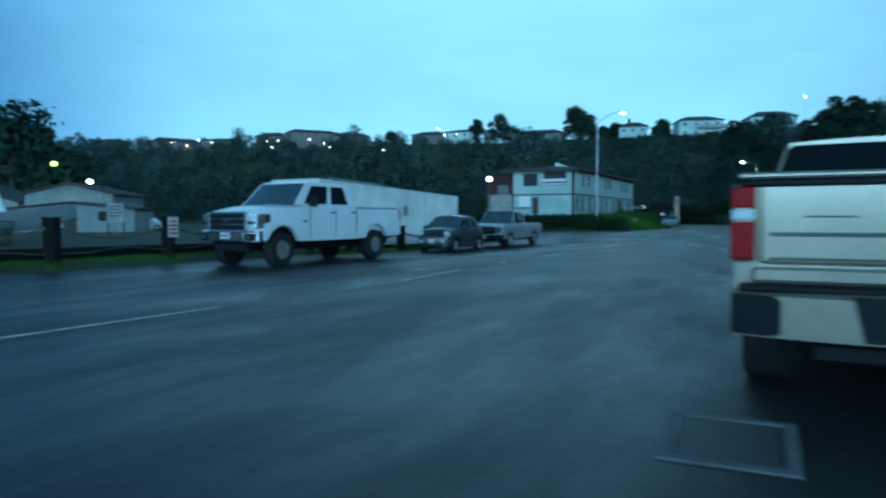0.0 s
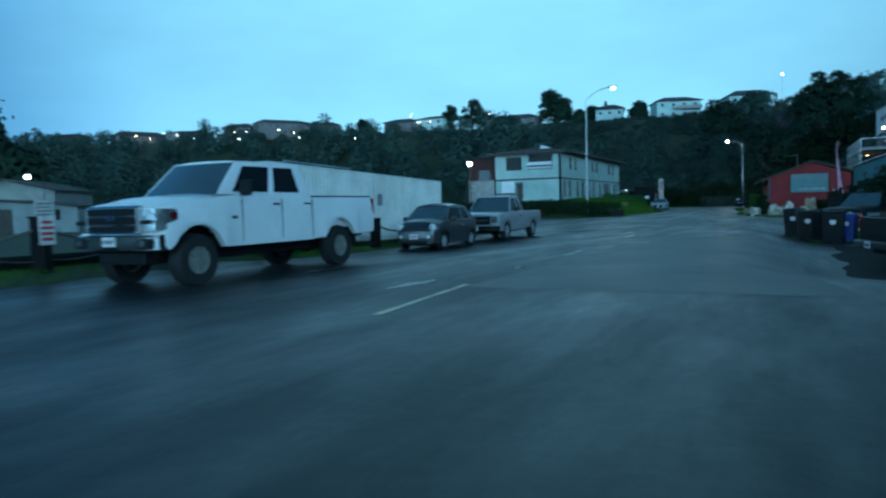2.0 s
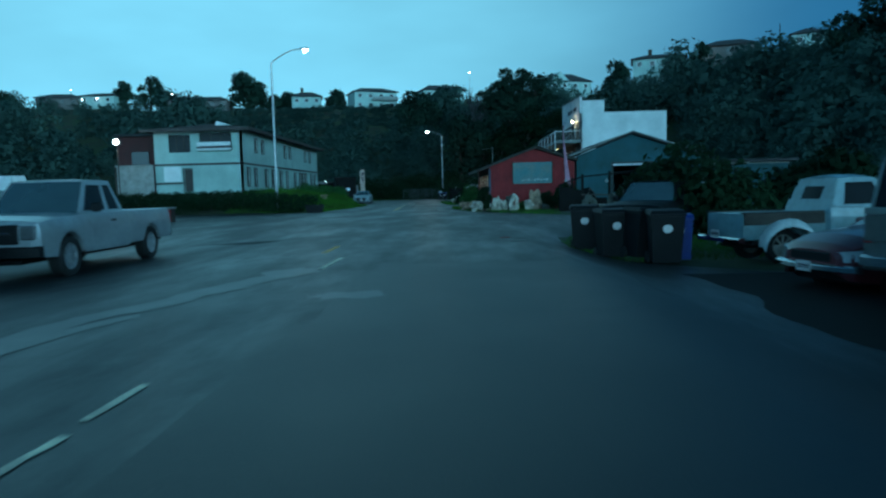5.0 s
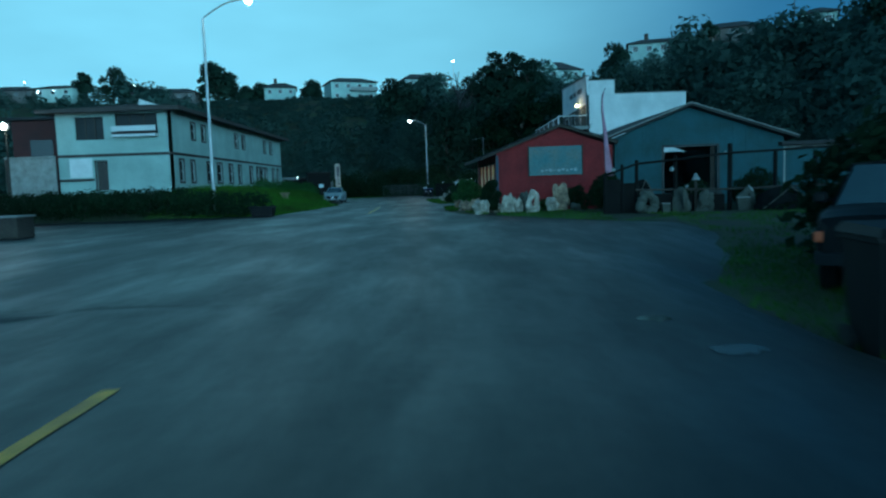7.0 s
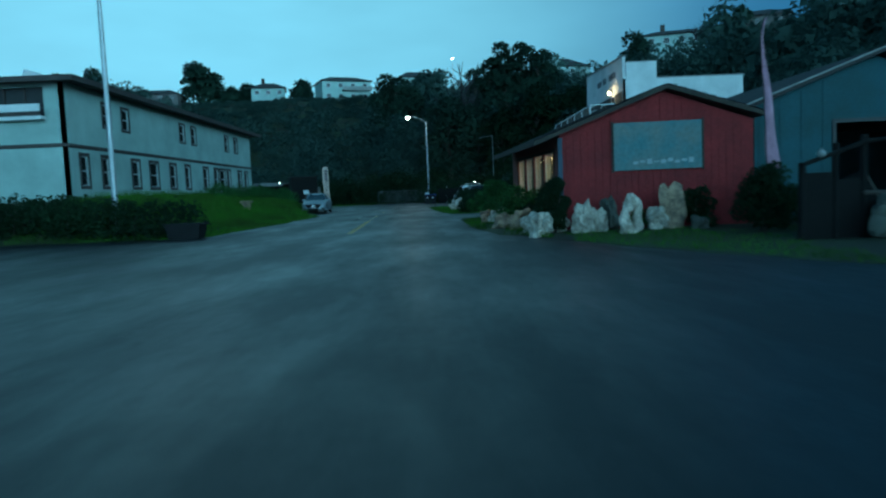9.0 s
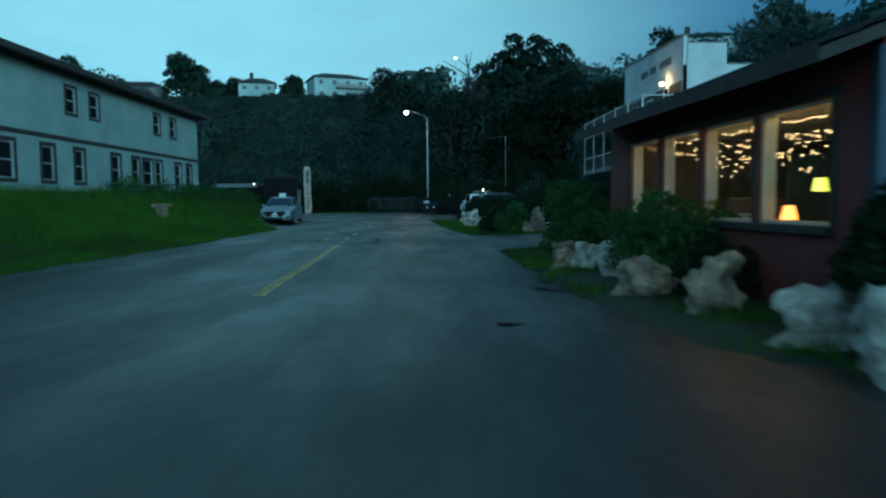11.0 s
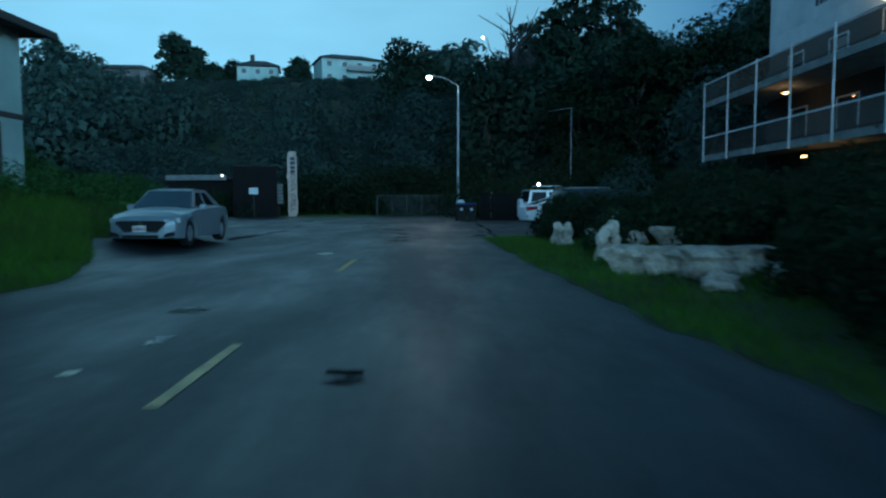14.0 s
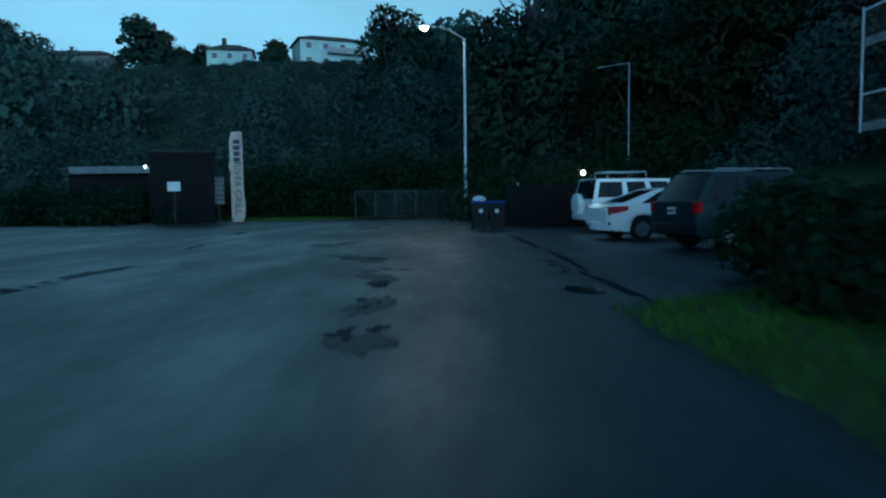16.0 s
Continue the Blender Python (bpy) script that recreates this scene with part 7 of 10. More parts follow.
ns = thing("notice_sign", "small white notice with red illegible lettering fixed to a timber post", "sign", pose(-12.73, 9.9, ground(-12.9, 9.9) + 0.80))
part("board", Geo().box(-0.012, 0.0, -0.17, 0.17, -0.28, 0.28, 0.004), plate_mat, ns)
for k, (w, z) in enumerate(((0.11, 0.16), (0.13, 0.05), (0.13, -0.06), (0.12, -0.17))):
    part("text_bar", Geo().box(0.001, 0.004, -w, w, z - 0.03, z + 0.03), red_ink, ns)
log = thing("barrier_log", "long dark weathered log lying on the turf", "log", pose(-13.7, -6, 0))
part("log", Geo().tube([(0, 0, ground(-13.7, -6) + 0.14), (0.1, 9, ground(-13.6, 3) + 0.16), (-0.05, 20.5, ground(-13.7, 14.5) + 0.14)], [0.19, 0.2, 0.17], 10), tarred, log, smooth=True)


def wheelie_bin(m, mat, label, lid_mat=None, open_bag=False):
    b = thing("wheelie_bin", label, "bin", m, "wheelie bins")
    g = Geo().loft([[(-0.24, -0.25, 0.06), (0.24, -0.25, 0.06), (0.24, 0.25, 0.06), (-0.24, 0.25, 0.06)], [(-0.29, -0.34, 0.95), (0.29, -0.34, 0.95), (0.29, 0.34, 0.95), (-0.29, 0.34, 0.95)],
                    [(-0.31, -0.36, 0.96), (0.31, -0.36, 0.96), (0.31, 0.36, 0.96), (-0.31, 0.36, 0.96)], [(-0.31, -0.36, 1.0), (0.31, -0.36, 1.0), (0.31, 0.36, 1.0), (-0.31, 0.36, 1.0)]])
    part("body", g, mat, b)
    part("lid", Geo().loft([[(-0.32, -0.38, 1.005), (0.32, -0.38, 1.005), (0.32, 0.38, 1.01), (-0.32, 0.38, 1.01)], [(-0.28, -0.32, 1.07), (0.28, -0.32, 1.07), (0.28, 0.34, 1.09), (-0.28, 0.34, 1.09)]]), lid_mat or mat, b)
    part("handle", Geo().tube([(-0.25, 0.4, 0.98), (0.25, 0.4, 0.98)], 0.018, 6), mat, b)
    for s in (-1, 1):
        part("wheel", Geo().lathe([(0.02, -0.025), (0.12, -0.025), (0.12, 0.025), (0.02, 0.025)], 16, Matrix.Translation((s * 0.27, 0.24, 0.12)) @ Matrix.Rotation(radians(90), 4, "Y")), rubber, b)
    part("badge", Geo().lathe([(0.005, 0), (0.085, 0), (0.085, 0.004), (0.005, 0.005)], 16, Matrix.Translation((0, -0.315, 0.72)) @ Matrix.Rotation(radians(94), 4, "X")), plate_mat, b, "plain pale round badge")
    return b


bin_blue = material("blue_plastic", (0.012, 0.03, 0.20), 0.5, vary=0.25, coarse=3, fine=20, bump=0.05)
BIG = Matrix.Diagonal((1.16, 1.12, 1.06, 1))
for x, y, r in ((0.62, 31.75, -8), (1.02, 30.35, 4), (1.80, 28.95, -6)):
    wheelie_bin(pose(x, y, ground(x, y), 0, 0, r) @ BIG, black_plastic, "black wheelie bin with a pale round badge on the yard edge")
wheelie_bin(pose(1.52, 29.75, ground(1.5, 29.8) + 0.02, 0, 6, 14) @ BIG, black_plastic, "black wheelie bin leaning against its neighbour")
wheelie_bin(pose(2.30, 29.5, ground(2.3, 29.5), 0, 0, -14) @ Matrix.Diagonal((0.8, 1, 0.95, 1)), bin_blue, "blue wheelie bin at the end of the row")
for x, y, r in ((-5.42, 114.7, 4), (-4.78, 114.55, -6)):
    wheelie_bin(pose(x, y, road_z(x, y), 0, 0, r), black_plastic, "black wheelie bin with a blue lid by the kerb", bin_blue)
bag = thing("rubbish_bag", "white rubbish bag bulging on a bin lid", "bag", pose(-5.45, 114.7, road_z(-5.4, 114.7) + 1.09))
part("bag", Geo().lathe([(0.02, 0.0), (0.22, 0.0), (0.27, 0.07), (0.2, 0.15), (0.05, 0.2)], 14), white_frame, bag, smooth=True)
mb = thing("utility_box", "small dark utility box on a post beside the street lamp", "box", pose(-6.0, 128.9, 0))
part("box", Geo().box(-0.22, 0.22, -0.18, 0.18, 0.35, 1.0, 0.02), black_metal, mb)
part("post", Geo().box(-0.05, 0.05, -0.05, 0.05, 0, 0.35), wood_dark, mb)

# -- chain-link fence at the road's end --
cf = thing("chain_link_fence", "grey chain-link fence at the foot of the wooded slope", "fence", pose(0, 131.2, 0))
wire_dull = material("weathered_fence_wire", (0.11, 0.125, 0.12), 0.7, 0.3, vary=0.3)
mesh_wire = Geo()
for i in range(7):
    x = -12.2 + i * 1.24
    part("post", Geo().tube([(x, 0, 0.05), (x, 0, 1.74)], 0.03, 6), wire_dull, cf)
part("top_rail", Geo().tube([(-12.2, 0, 1.72), (-4.76, 0, 1.72)], 0.025, 6), wire_dull, cf)
for k in range(78):
    x = -12.2 + k * 0.12
    for d in (1, -1):
        xa, xb = x, x + d * 1.8
        za, zb = 0.1, 1.7
        if xb < -12.2 or xb > -4.76 or xa > -4.76:
            continue
        mesh_wire.tube([(xa, 0.02 * d, za), (xb, 0.02 * d, zb)], 0.006, 3, caps=False)
part("wire_mesh", mesh_wire, wire_dull, cf)["kind"] = "stuff"

# -- tall plank sign at the lot entrance --
ps = thing("plank_sign", "tall pale upright plank sign with dark lettering on a stone-edged foot", "sign", pose(-18.7, 128.8, ground(-18.7, 128.8)))
edge = [(-0.36, 0.35), (-0.30, 0.0), (0.26, 0.0), (0.40, 0.35), (0.43, 1.2), (0.36, 1.5), (0.35, 4.7), (0.30, 5.2), (-0.24, 5.2), (-0.38, 4.75), (-0.37, 3.6), (-0.45, 3.2), (-0.36, 2.9), (-0.35, 1.1)]
pale_wood = material("pale_sawn_plank", (0.62, 0.46, 0.37), 0.8, vary=0.3, coarse=1.5, fine=14, bump=0.3)
part("plank", Geo().prism(edge, -0.07, 0.07), pale_wood, ps)


def words(text, size, m, mat, parent, name="lettering", label=""):
    """Raised letters from the built-in font, turned into a mesh."""
    cu = bpy.data.curves.new(name, "FONT")
    cu.body, cu.size, cu.extrude, cu.align_x, cu.align_y = text, size, 0.008, "CENTER", "CENTER"
    tmp = bpy.data.objects.new(name, cu)
    scene.collection.objects.link(tmp)
    me = bpy.data.meshes.new_from_object(tmp.evaluated_get(bpy.context.evaluated_depsgraph_get()))
    bpy.data.objects.remove(tmp)
    return part(name, me, mat, parent, label, m=m)


words("RIVER GRILL", 0.56, pose(0.03, -0.075, 1.95) @ Matrix.Rotation(radians(90), 4, "X") @ Matrix.Rotation(radians(-90), 4, "Z"), ink, ps, label="dark painted words")
for k in range(4):
    z = 4.75 - k * 0.34
    part("letter_bar", Geo().box(-0.16, 0.22, -0.082, -0.073, z - 0.26, z), ink, ps)
ss = thing("direction_sign", "small stack of pale slatted direction boards on a post", "sign", pose(-19.75, 128.6, ground(-19.75, 128.6)))
part("post", Geo().box(-0.05, 0.05, 0.0, 0.08, 0, 2.6), wood_dark, ss)
for k in range(6):
    part("board", Geo().box(-0.34 + 0.03 * (k % 2), 0.34, -0.05, -0.004, 1.05 + k * 0.27, 1.27 + k * 0.27, 0.01), wood_grey, ss)
bs = thing("small_sign", "small pale blank sign on a stake in the shrubs", "sign", pose(-20.28, 123.4, ground(-20.28, 123.4)))
part("board", Geo().box(-0.33, 0.33, -0.03, 0.0, 1.98 - ground(-20.28, 123.4) - 0.22, 1.98 - ground(-20.28, 123.4) + 0.24, 0.01), white_frame, bs)
part("stake", Geo().box(-0.03, 0.03, 0.0, 0.05, 0, 2.0 - ground(-20.28, 123.4)), wood_dark, bs)
shed2 = thing("low_shed", "low dark shed with a pale eave half hidden in shrubs", "shed", pose(-30.7, 133, ground(-27, 133)))
part("wall", Geo().box(0, 6.2, 0, 4, -1, 3.2), tarred, shed2)
part("roof", Geo().box(-0.3, 6.5, -0.5, 4.4, 3.21, 3.4, 0.02), roof_dark, shed2)
part("eave", Geo().box(0.3, 5.5, -0.56, -0.51, 3.05, 3.5, 0.01), material("dull_eave_paint", (0.17, 0.18, 0.175), 0.8, vary=0.3, coarse=2, fine=12), shed2)
store = thing("dark_store", "tall dark board-clad store half hidden in scrub", "shed", pose(-22.7, 126.3, ground(-22.7, 126.3), 0, 0, 17))
part("wall", Geo().box(0, 3.3, 0, 2.4, -0.6, 3.92), tarred, store)
part("roof", Geo().box(-0.12, 3.42, -0.15, 2.55, 3.93, 4.02, 0.01), roof_dark, store)
part("door", Geo().box(0.9, 2.0, -0.05, -0.004, 0.0, 2.3, 0.01), tarred, store)
sl = thing("shed_lamp", "small bright lamp on the shed wall", "lamp", pose(-25.5, 132.3, 3.45))
part("globe", Geo().lathe([(0.01, -0.1), (0.1, 0), (0.01, 0.1)], 10), glow("shed_lamp_glow", (0.85, 1.0, 0.9), 6), sl)

# -- antenna and yard light behind the parking bay --
an = thing("antenna_mast", "thin metal aerial mast with a single cross boom", "antenna", pose(2.65, 124, ground(2.65, 124)))
part("mast", Geo().tube([(0, 0, 0), (0, 0, 7.35)], 0.03, 6), galv, an)
part("boom", Geo().tube([(0.05, 0, 7.35), (-1.65, 0, 7.1)], 0.02, 6), galv, an)
for k in range(5):
    part("element", Geo().tube([(-0.2 - k * 0.33, -0.3, 7.32 - k * 0.05), (-0.2 - k * 0.33, 0.3, 7.32 - k * 0.05)], 0.008, 5), galv, an)
yl = thing("yard_lamp", "bright white yard lamp on a low post", "lamp", pose(0.35, 124, ground(0.35, 124)))
part("post", Geo().tube([(0, 0, 0), (0, 0, 2.2)], 0.04, 6), black_metal, yl)
part("globe", Geo().lathe([(0.02, -0.12), (0.12, 0), (0.02, 0.12)], 12, pose(0, 0, 2.45)), glow("yard_lamp_glow", (1.0, 0.95, 0.8), 40), yl, smooth=True)
part("globe", Geo().lathe([(0.02, -0.1), (0.09, 0), (0.02, 0.1)], 12, pose(0.32, 0, 2.2)), glow("yard_lamp_glow", (1.0, 0.95, 0.8), 40), yl, smooth=True)
yp = bpy.data.lights.new("yard_light", "POINT")
yp.energy, yp.color, yp.shadow_soft_size = 40, (1.0, 0.93, 0.75), 0.05
new("yard_light", yp).location = (0.35, 123.6, ground(0.35, 124) + 2.5)
fw = thing("board_fence", "dark board fence behind the parking bay", "fence", pose(-4.2, 117.6, 0))
for k in range(44):
    part("board", Geo().box(k * 0.24, k * 0.24 + 0.225, 0.0 + 0.01 * (k % 2), 0.03 + 0.01 * (k % 2), 0.0, 1.72 + 0.05 * math.sin(k * 1.7), 0.004), tarred, fw)

# -- feather flag by the cafe --
fl = thing("feather_flag", "tall faded pink feather flag on a bent pole", "flag", pose(3.68, 55.3, 0))
part("pole", Geo().tube([(0, 0, 0), (0.0, 0, 1.6), (-0.06, 0, 3.2), (-0.13, 0, 4.2), (-0.10, 0, 4.8), (0.04, 0, 5.1)], 0.014, 6), black_metal, fl)
fg = Geo()
for k in range(13):
    t = k / 12
    z = 1.45 + 3.5 * t
    cx = lerp_table([(0, 0.0), (0.5, -0.06), (0.8, -0.13), (0.95, -0.1), (1, -0.04)], t)[0]
    w = 0.30 * (1 - t) ** 1.6 + 0.045
    y = 0.05 * math.sin(t * 9)
    fg.v += [(cx, y, z), (cx + w * 0.5, y + 0.05 * math.sin(k), z), (cx + w, y - 0.03, z)]
fg.f = [(k * 3 + i, k * 3 + i + 1, k * 3 + i + 4, k * 3 + i + 3) for k in range(12) for i in range(2)]
flag_geo = part("banner", fg, material("faded_pink_cloth", (0.48, 0.26, 0.34), 0.8, vary=0.3, coarse=3, fine=30), fl, smooth=True)
sm = flag_geo.modifiers.new("cloth", "SOLIDIFY")
sm.thickness = 0.006


# -- rocks --
def rock(x, y, sx, sy, sz, seed, mat=rock_mat, turn=0, hole=False, z=None, flat=False):
    """An eroded boulder: a lumpy, pitted block, some with a worn-through hollow."""
    bm = bmesh.new()
    bmesh.ops.create_icosphere(bm, subdivisions=4, radius=1.0)
    off = Vector((seed * 3.7, seed * 1.3, seed * 0.77))
    for v in bm.verts:
        p = v.co.copy()
        q = p.normalized()
        k = max(abs(q.x), abs(q.y), abs(q.z))
        p = q * (0.62 + 0.38 / k * 0.78)
        d = 0.62 * noise.noise(q * 1.3 + off) + 0.26 * noise.noise(q * 3.1 + off) + 0.05 * noise.noise(q * 8.3 + off)
        pit = max(0.0, noise.noise(q * 2.4 - off) - 0.18)
        p *= 1 + d - 0.55 * pit
        if hole:
            rad = math.hypot(p.x, p.z - 0.1)
            p.y *= min(1.0, 0.25 + rad * rad * 1.25)
        if flat:
            top = 0.42 + 0.10 * noise.noise((p.x * 2 + seed, p.y * 2, 0))
            p.z = min(p.z, top)
            if p.z < 0.05:
                p.x, p.y = p.x * 0.86, p.y * 0.8
        v.co = Vector((p.x * sx / 2, p.y * sy / 2, (p.z + 0.72) * sz / 2))
    me = bpy.data.meshes.new("boulder")
    bm.to_mesh(me)
    bm.free()
    me.polygons.foreach_set("use_smooth", [True] * len(me.polygons))
    me.set_sharp_from_angle(angle=radians(32))
    me.materials.append(mat)
    ob = new("boulder", me)
    ob.matrix_basis = pose(x, y, (ground(x, y) if z is None else z) - 0.06, 0, 0, turn)
    tone = "tan" if mat is rock_tan else "pale"
    return tagged(ob, f"{tone} eroded limestone boulder on the grass verge" if not hole else f"{tone} limestone boulder worn through, standing on the verge", "rock", "verge boulders")


rock_dim = material("mossy_dark_stone", (0.085, 0.09, 0.075), 0.9, vary=0.5, coarse=3, fine=18, bump=0.6, tint=(0.06, 0.065, 0.05))
ROCKS = [(-1.22, 58.1, 1.3, 0.6, 0.62, 1), (-0.25, 57.3, 0.55, 0.45, 1.0, 2), (0.2, 57.5, 0.6, 0.45, 0.85, 3), (0.62, 58.0, 0.5, 0.45, 1.1, 29),
         (1.75, 57.4, 0.5, 0.5, 0.8, 6), (2.15, 57.5, 0.68, 0.45, 1.4, 7), (2.75, 57.0, 0.55, 0.5, 0.45, 30), (-2.42, 64.75, 0.5, 0.45, 0.6, 9), (-1.95, 64.45, 0.8, 0.5, 0.55, 10), (-1.85, 63.2, 0.65, 0.55, 0.72, 11),
         (-1.95, 61.2, 0.8, 0.6, 0.58, 12), (-1.66, 59.9, 0.85, 0.55, 0.75, 13), (-1.45, 57.0, 1.25, 0.6, 0.85, 2.4), (-1.05, 77.1, 0.78, 0.45, 1.06, 15), (-1.38, 76.75, 0.5, 0.4, 0.5, 16), (-2.75, 85.0, 1.5, 0.8, 0.92, 17), (-1.75, 84.3, 1.9, 0.9, 0.86, 19), (-1.1, 83.4, 1.2, 0.8, 0.5, 20),
         (-2.35, 82.9, 0.6, 0.5, 0.36, 18), (-2.9, 92.8, 0.55, 0.42, 0.78, 21), (-1.9, 93.2, 0.6, 0.4, 0.5, 22), (-1.41, 90.6, 0.6, 0.4, 0.52, 23), (-0.75, 86.1, 0.85, 0.4, 0.34, 24),
         (5.75, 52.1, 0.62, 0.4, 1.15, 26), (6.7, 52.1, 0.6, 0.5, 0.95, 27), (9.2, 52.4, 0.8, 0.5, 0.8, 28)]
for i, (x, y, a, b, c, s) in enumerate(ROCKS):
    if a:
        rock(x, y, a, b, c, s + 0.5, rock_dim if s > 25 else rock_tan if s in (7, 9, 12, 13, 14, 15, 16) else rock_mat, 37 * i % 360 if s not in (17, 19, 20) else 12 * (s - 18), hole=s in (7, 9, 13, 15, 26), flat=s in (17, 19, 20))


def ring_rock(x, y, w, h, seed, mat, label, turn=0.0, corners=3, lean=0.0):
    """A boulder worn through in the middle: a lumpy, cornered ring of stone standing on its side."""
    g, n, k = Geo(), 30, 12
    for i in range(n):
        t = 2 * math.pi * i / n
        c = 0.9 + 0.16 * math.cos(corners * (t - math.pi / 2)) + 0.34 * noise.noise((math.cos(t) * 1.5 + seed, math.sin(t) * 1.5, seed))
        thick = 0.40 + 0.22 * noise.noise((math.cos(t) * 2 + seed, math.sin(t) * 2, 3.0)) + 0.06 * (math.sin(t) < -0.4)
        for j in range(k):
            q = 2 * math.pi * j / k
            e = thick * (1 + 0.45 * noise.noise((seed + math.cos(t) * 3, math.cos(q) * 1.6, math.sin(q) * 1.6)))
            rad = 0.72 * c + e * math.cos(q)
            px, pz = rad * math.cos(t), rad * math.sin(t)
            g.v.append(((px + lean * pz) * w / 2, e * 0.9 * math.sin(q) * w / 2, (pz + 0.95) * h / 2))
    g.f = [(i * k + j, i * k + (j + 1) % k, ((i + 1) % n) * k + (j + 1) % k, ((i + 1) % n) * k + j) for i in range(n) for j in range(k)]
    ob = part("boulder", g, mat, None, smooth=True, m=pose(x, y, ground(x, y) - 0.04, 0, 0, turn), angle=32)
    return tagged(ob, label, "rock", "verge boulders")


ring_rock(0.74, 56.3, 0.66, 0.92, 1.0, rock_mat, "pale limestone boulder worn through, standing on the verge", 15, 2, 0.1)
ring_rock(-2.72, 87.9, 0.56, 0.84, 2.0, rock_mat, "pale arched limestone boulder standing on the verge", 20, 2, 0.25)
ring_rock(4.5, 52.0, 0.86, 0.86, 3.0, rock_dim, "dull three-cornered stone ring beside the yard fence", 8, 3)
ring_rock(8.2, 52.0, 0.6, 0.85, 4.0, rock_dim, "dull worn-through stone beside the yard fence", -10, 4)
cup_g = Geo().lathe([(0.02, 0.0), (0.30, 0.0), (0.26, 0.12), (0.30, 0.26), (0.46, 0.42), (0.50, 0.50), (0.44, 0.54), (0.02, 0.50)], 18)
cup_g.v = [(x * (1 + 0.25 * noise.noise((x * 2, y * 2, z * 3))), 0.7 * y, z * (1 + 0.1 * noise.noise((x * 3, y * 3, 1)))) for x, y, z in cup_g.v]
tagged(part("boulder", cup_g, rock_mat, None, smooth=True, m=pose(-0.64, 90.5, ground(-0.64, 90.5) - 0.02) @ Matrix.Diagonal((1.15, 1.15, 0.95, 1)), angle=32), "pale flat-topped limestone boulder worn narrow at its foot", "rock", "verge boulders")
dw = thing("driftwood_log", "bleached driftwood log leaning in the brambles", "log", pose(-2.05, 92.9, ground(-2.05, 92.9)))
part("log", Geo().tube([(0, 0, 0.12), (0.45, 0.35, 0.5), (0.95, 0.75, 0.95)], [0.05, 0.042, 0.02], 8), wood_grey, dw, smooth=True)
stat = thing("stone_bench", "small weathered stone bench on the turf bank", "bench", pose(-15.4, 79.5, ground(-15.4, 79.5)))
part("slab", Geo().box(-0.35, 0.35, -0.18, 0.18, 0.42, 0.54, 0.03), rock_tan, stat)
part("foot", Geo().box(-0.22, 0.22, -0.14, 0.14, -0.1, 0.42, 0.04), rock_tan, stat)

# -- yard clutter before the workshop --
yf = thing("yard_fence", "dark weathered post-and-rail yard fence hung with gear", "fence", pose(0, 52.35, 0))
for i, (x, h, r) in enumerate(((2.95, 1.5, 0.07), (3.6, 1.85, 0.06), (4.15, 2.0, 0.07), (5.62, 2.12, 0.08), (7.68, 2.5, 0.09), (9.4, 2.2, 0.08), (10.9, 2.1, 0.08), (12.4, 2.1, 0.08))):
    part("post", Geo().tube([(x, 0, -0.1), (x + 0.03, 0.02, h)], r, 7), tarred, yf)
part("rail", Geo().tube([(2.9, -0.12, 1.45), (4.15, -0.12, 1.86), (5.8, -0.13, 1.98), (7.6, -0.2, 2.14), (12.6, -0.16, 2.3)], 0.045, 7), tarred, yf, "long dark driftwood pole")
part("rail", Geo().tube([(4.1, -0.12, 0.88), (7.6, -0.2, 0.80), (12.5, -0.15, 0.86)], 0.04, 7), wood_dark, yf)
for xa, xb, zt in ((3.0, 3.55, 1.3), (3.6, 4.1, 1.15), (4.2, 5.5, 0.7), (5.75, 7.5, 0.62)):
    part("boarding", Geo().box(xa, xb, -0.02, 0.02, -0.05, zt), tarred, yf)
dull_float = material("weathered_float_paint", (0.30, 0.31, 0.30), 0.7, vary=0.4, coarse=5, fine=20)
for i, (x, z, r) in enumerate(((3.25, 1.66, 0.08), (5.45, 1.60, 0.10), (8.35, 0.72, 0.16), (6.0, 0.95, 0.06))):
    b = thing("fishing_float", "weathered white fishing float hung on the yard fence", "float", pose(x, 52.18, z), "floats")
    part("float", Geo().lathe([(0.01, -r), (r * 0.8, -r * 0.55), (r, 0), (r * 0.7, r * 0.6), (r * 0.2, r), (r * 0.2, r * 1.3), (0.01, r * 1.35)], 12), dull_float, b, smooth=True)
for i, (x, y, r) in enumerate(((7.2, 52.75, 0.42), (9.9, 52.8, 0.36))):
    t = thing("spare_wheel", "old grey tyre leaning in the yard", "tyre", pose(x, y, ground(x, y) + r, 80, 0, 20 * i), "tyres")
    part("tyre", Geo().lathe([(r * 0.6, -0.08), (r, -0.1), (r, 0.1), (r * 0.6, 0.08)], 22, close=True), material("grey_old_rubber", (0.06, 0.065, 0.065), 0.85, vary=0.4), t, smooth=True)
heap_mat = material("tarred_netting", (0.010, 0.011, 0.011), 0.95, vary=0.5, coarse=4, fine=40, bump=0.8, spec=0.1)
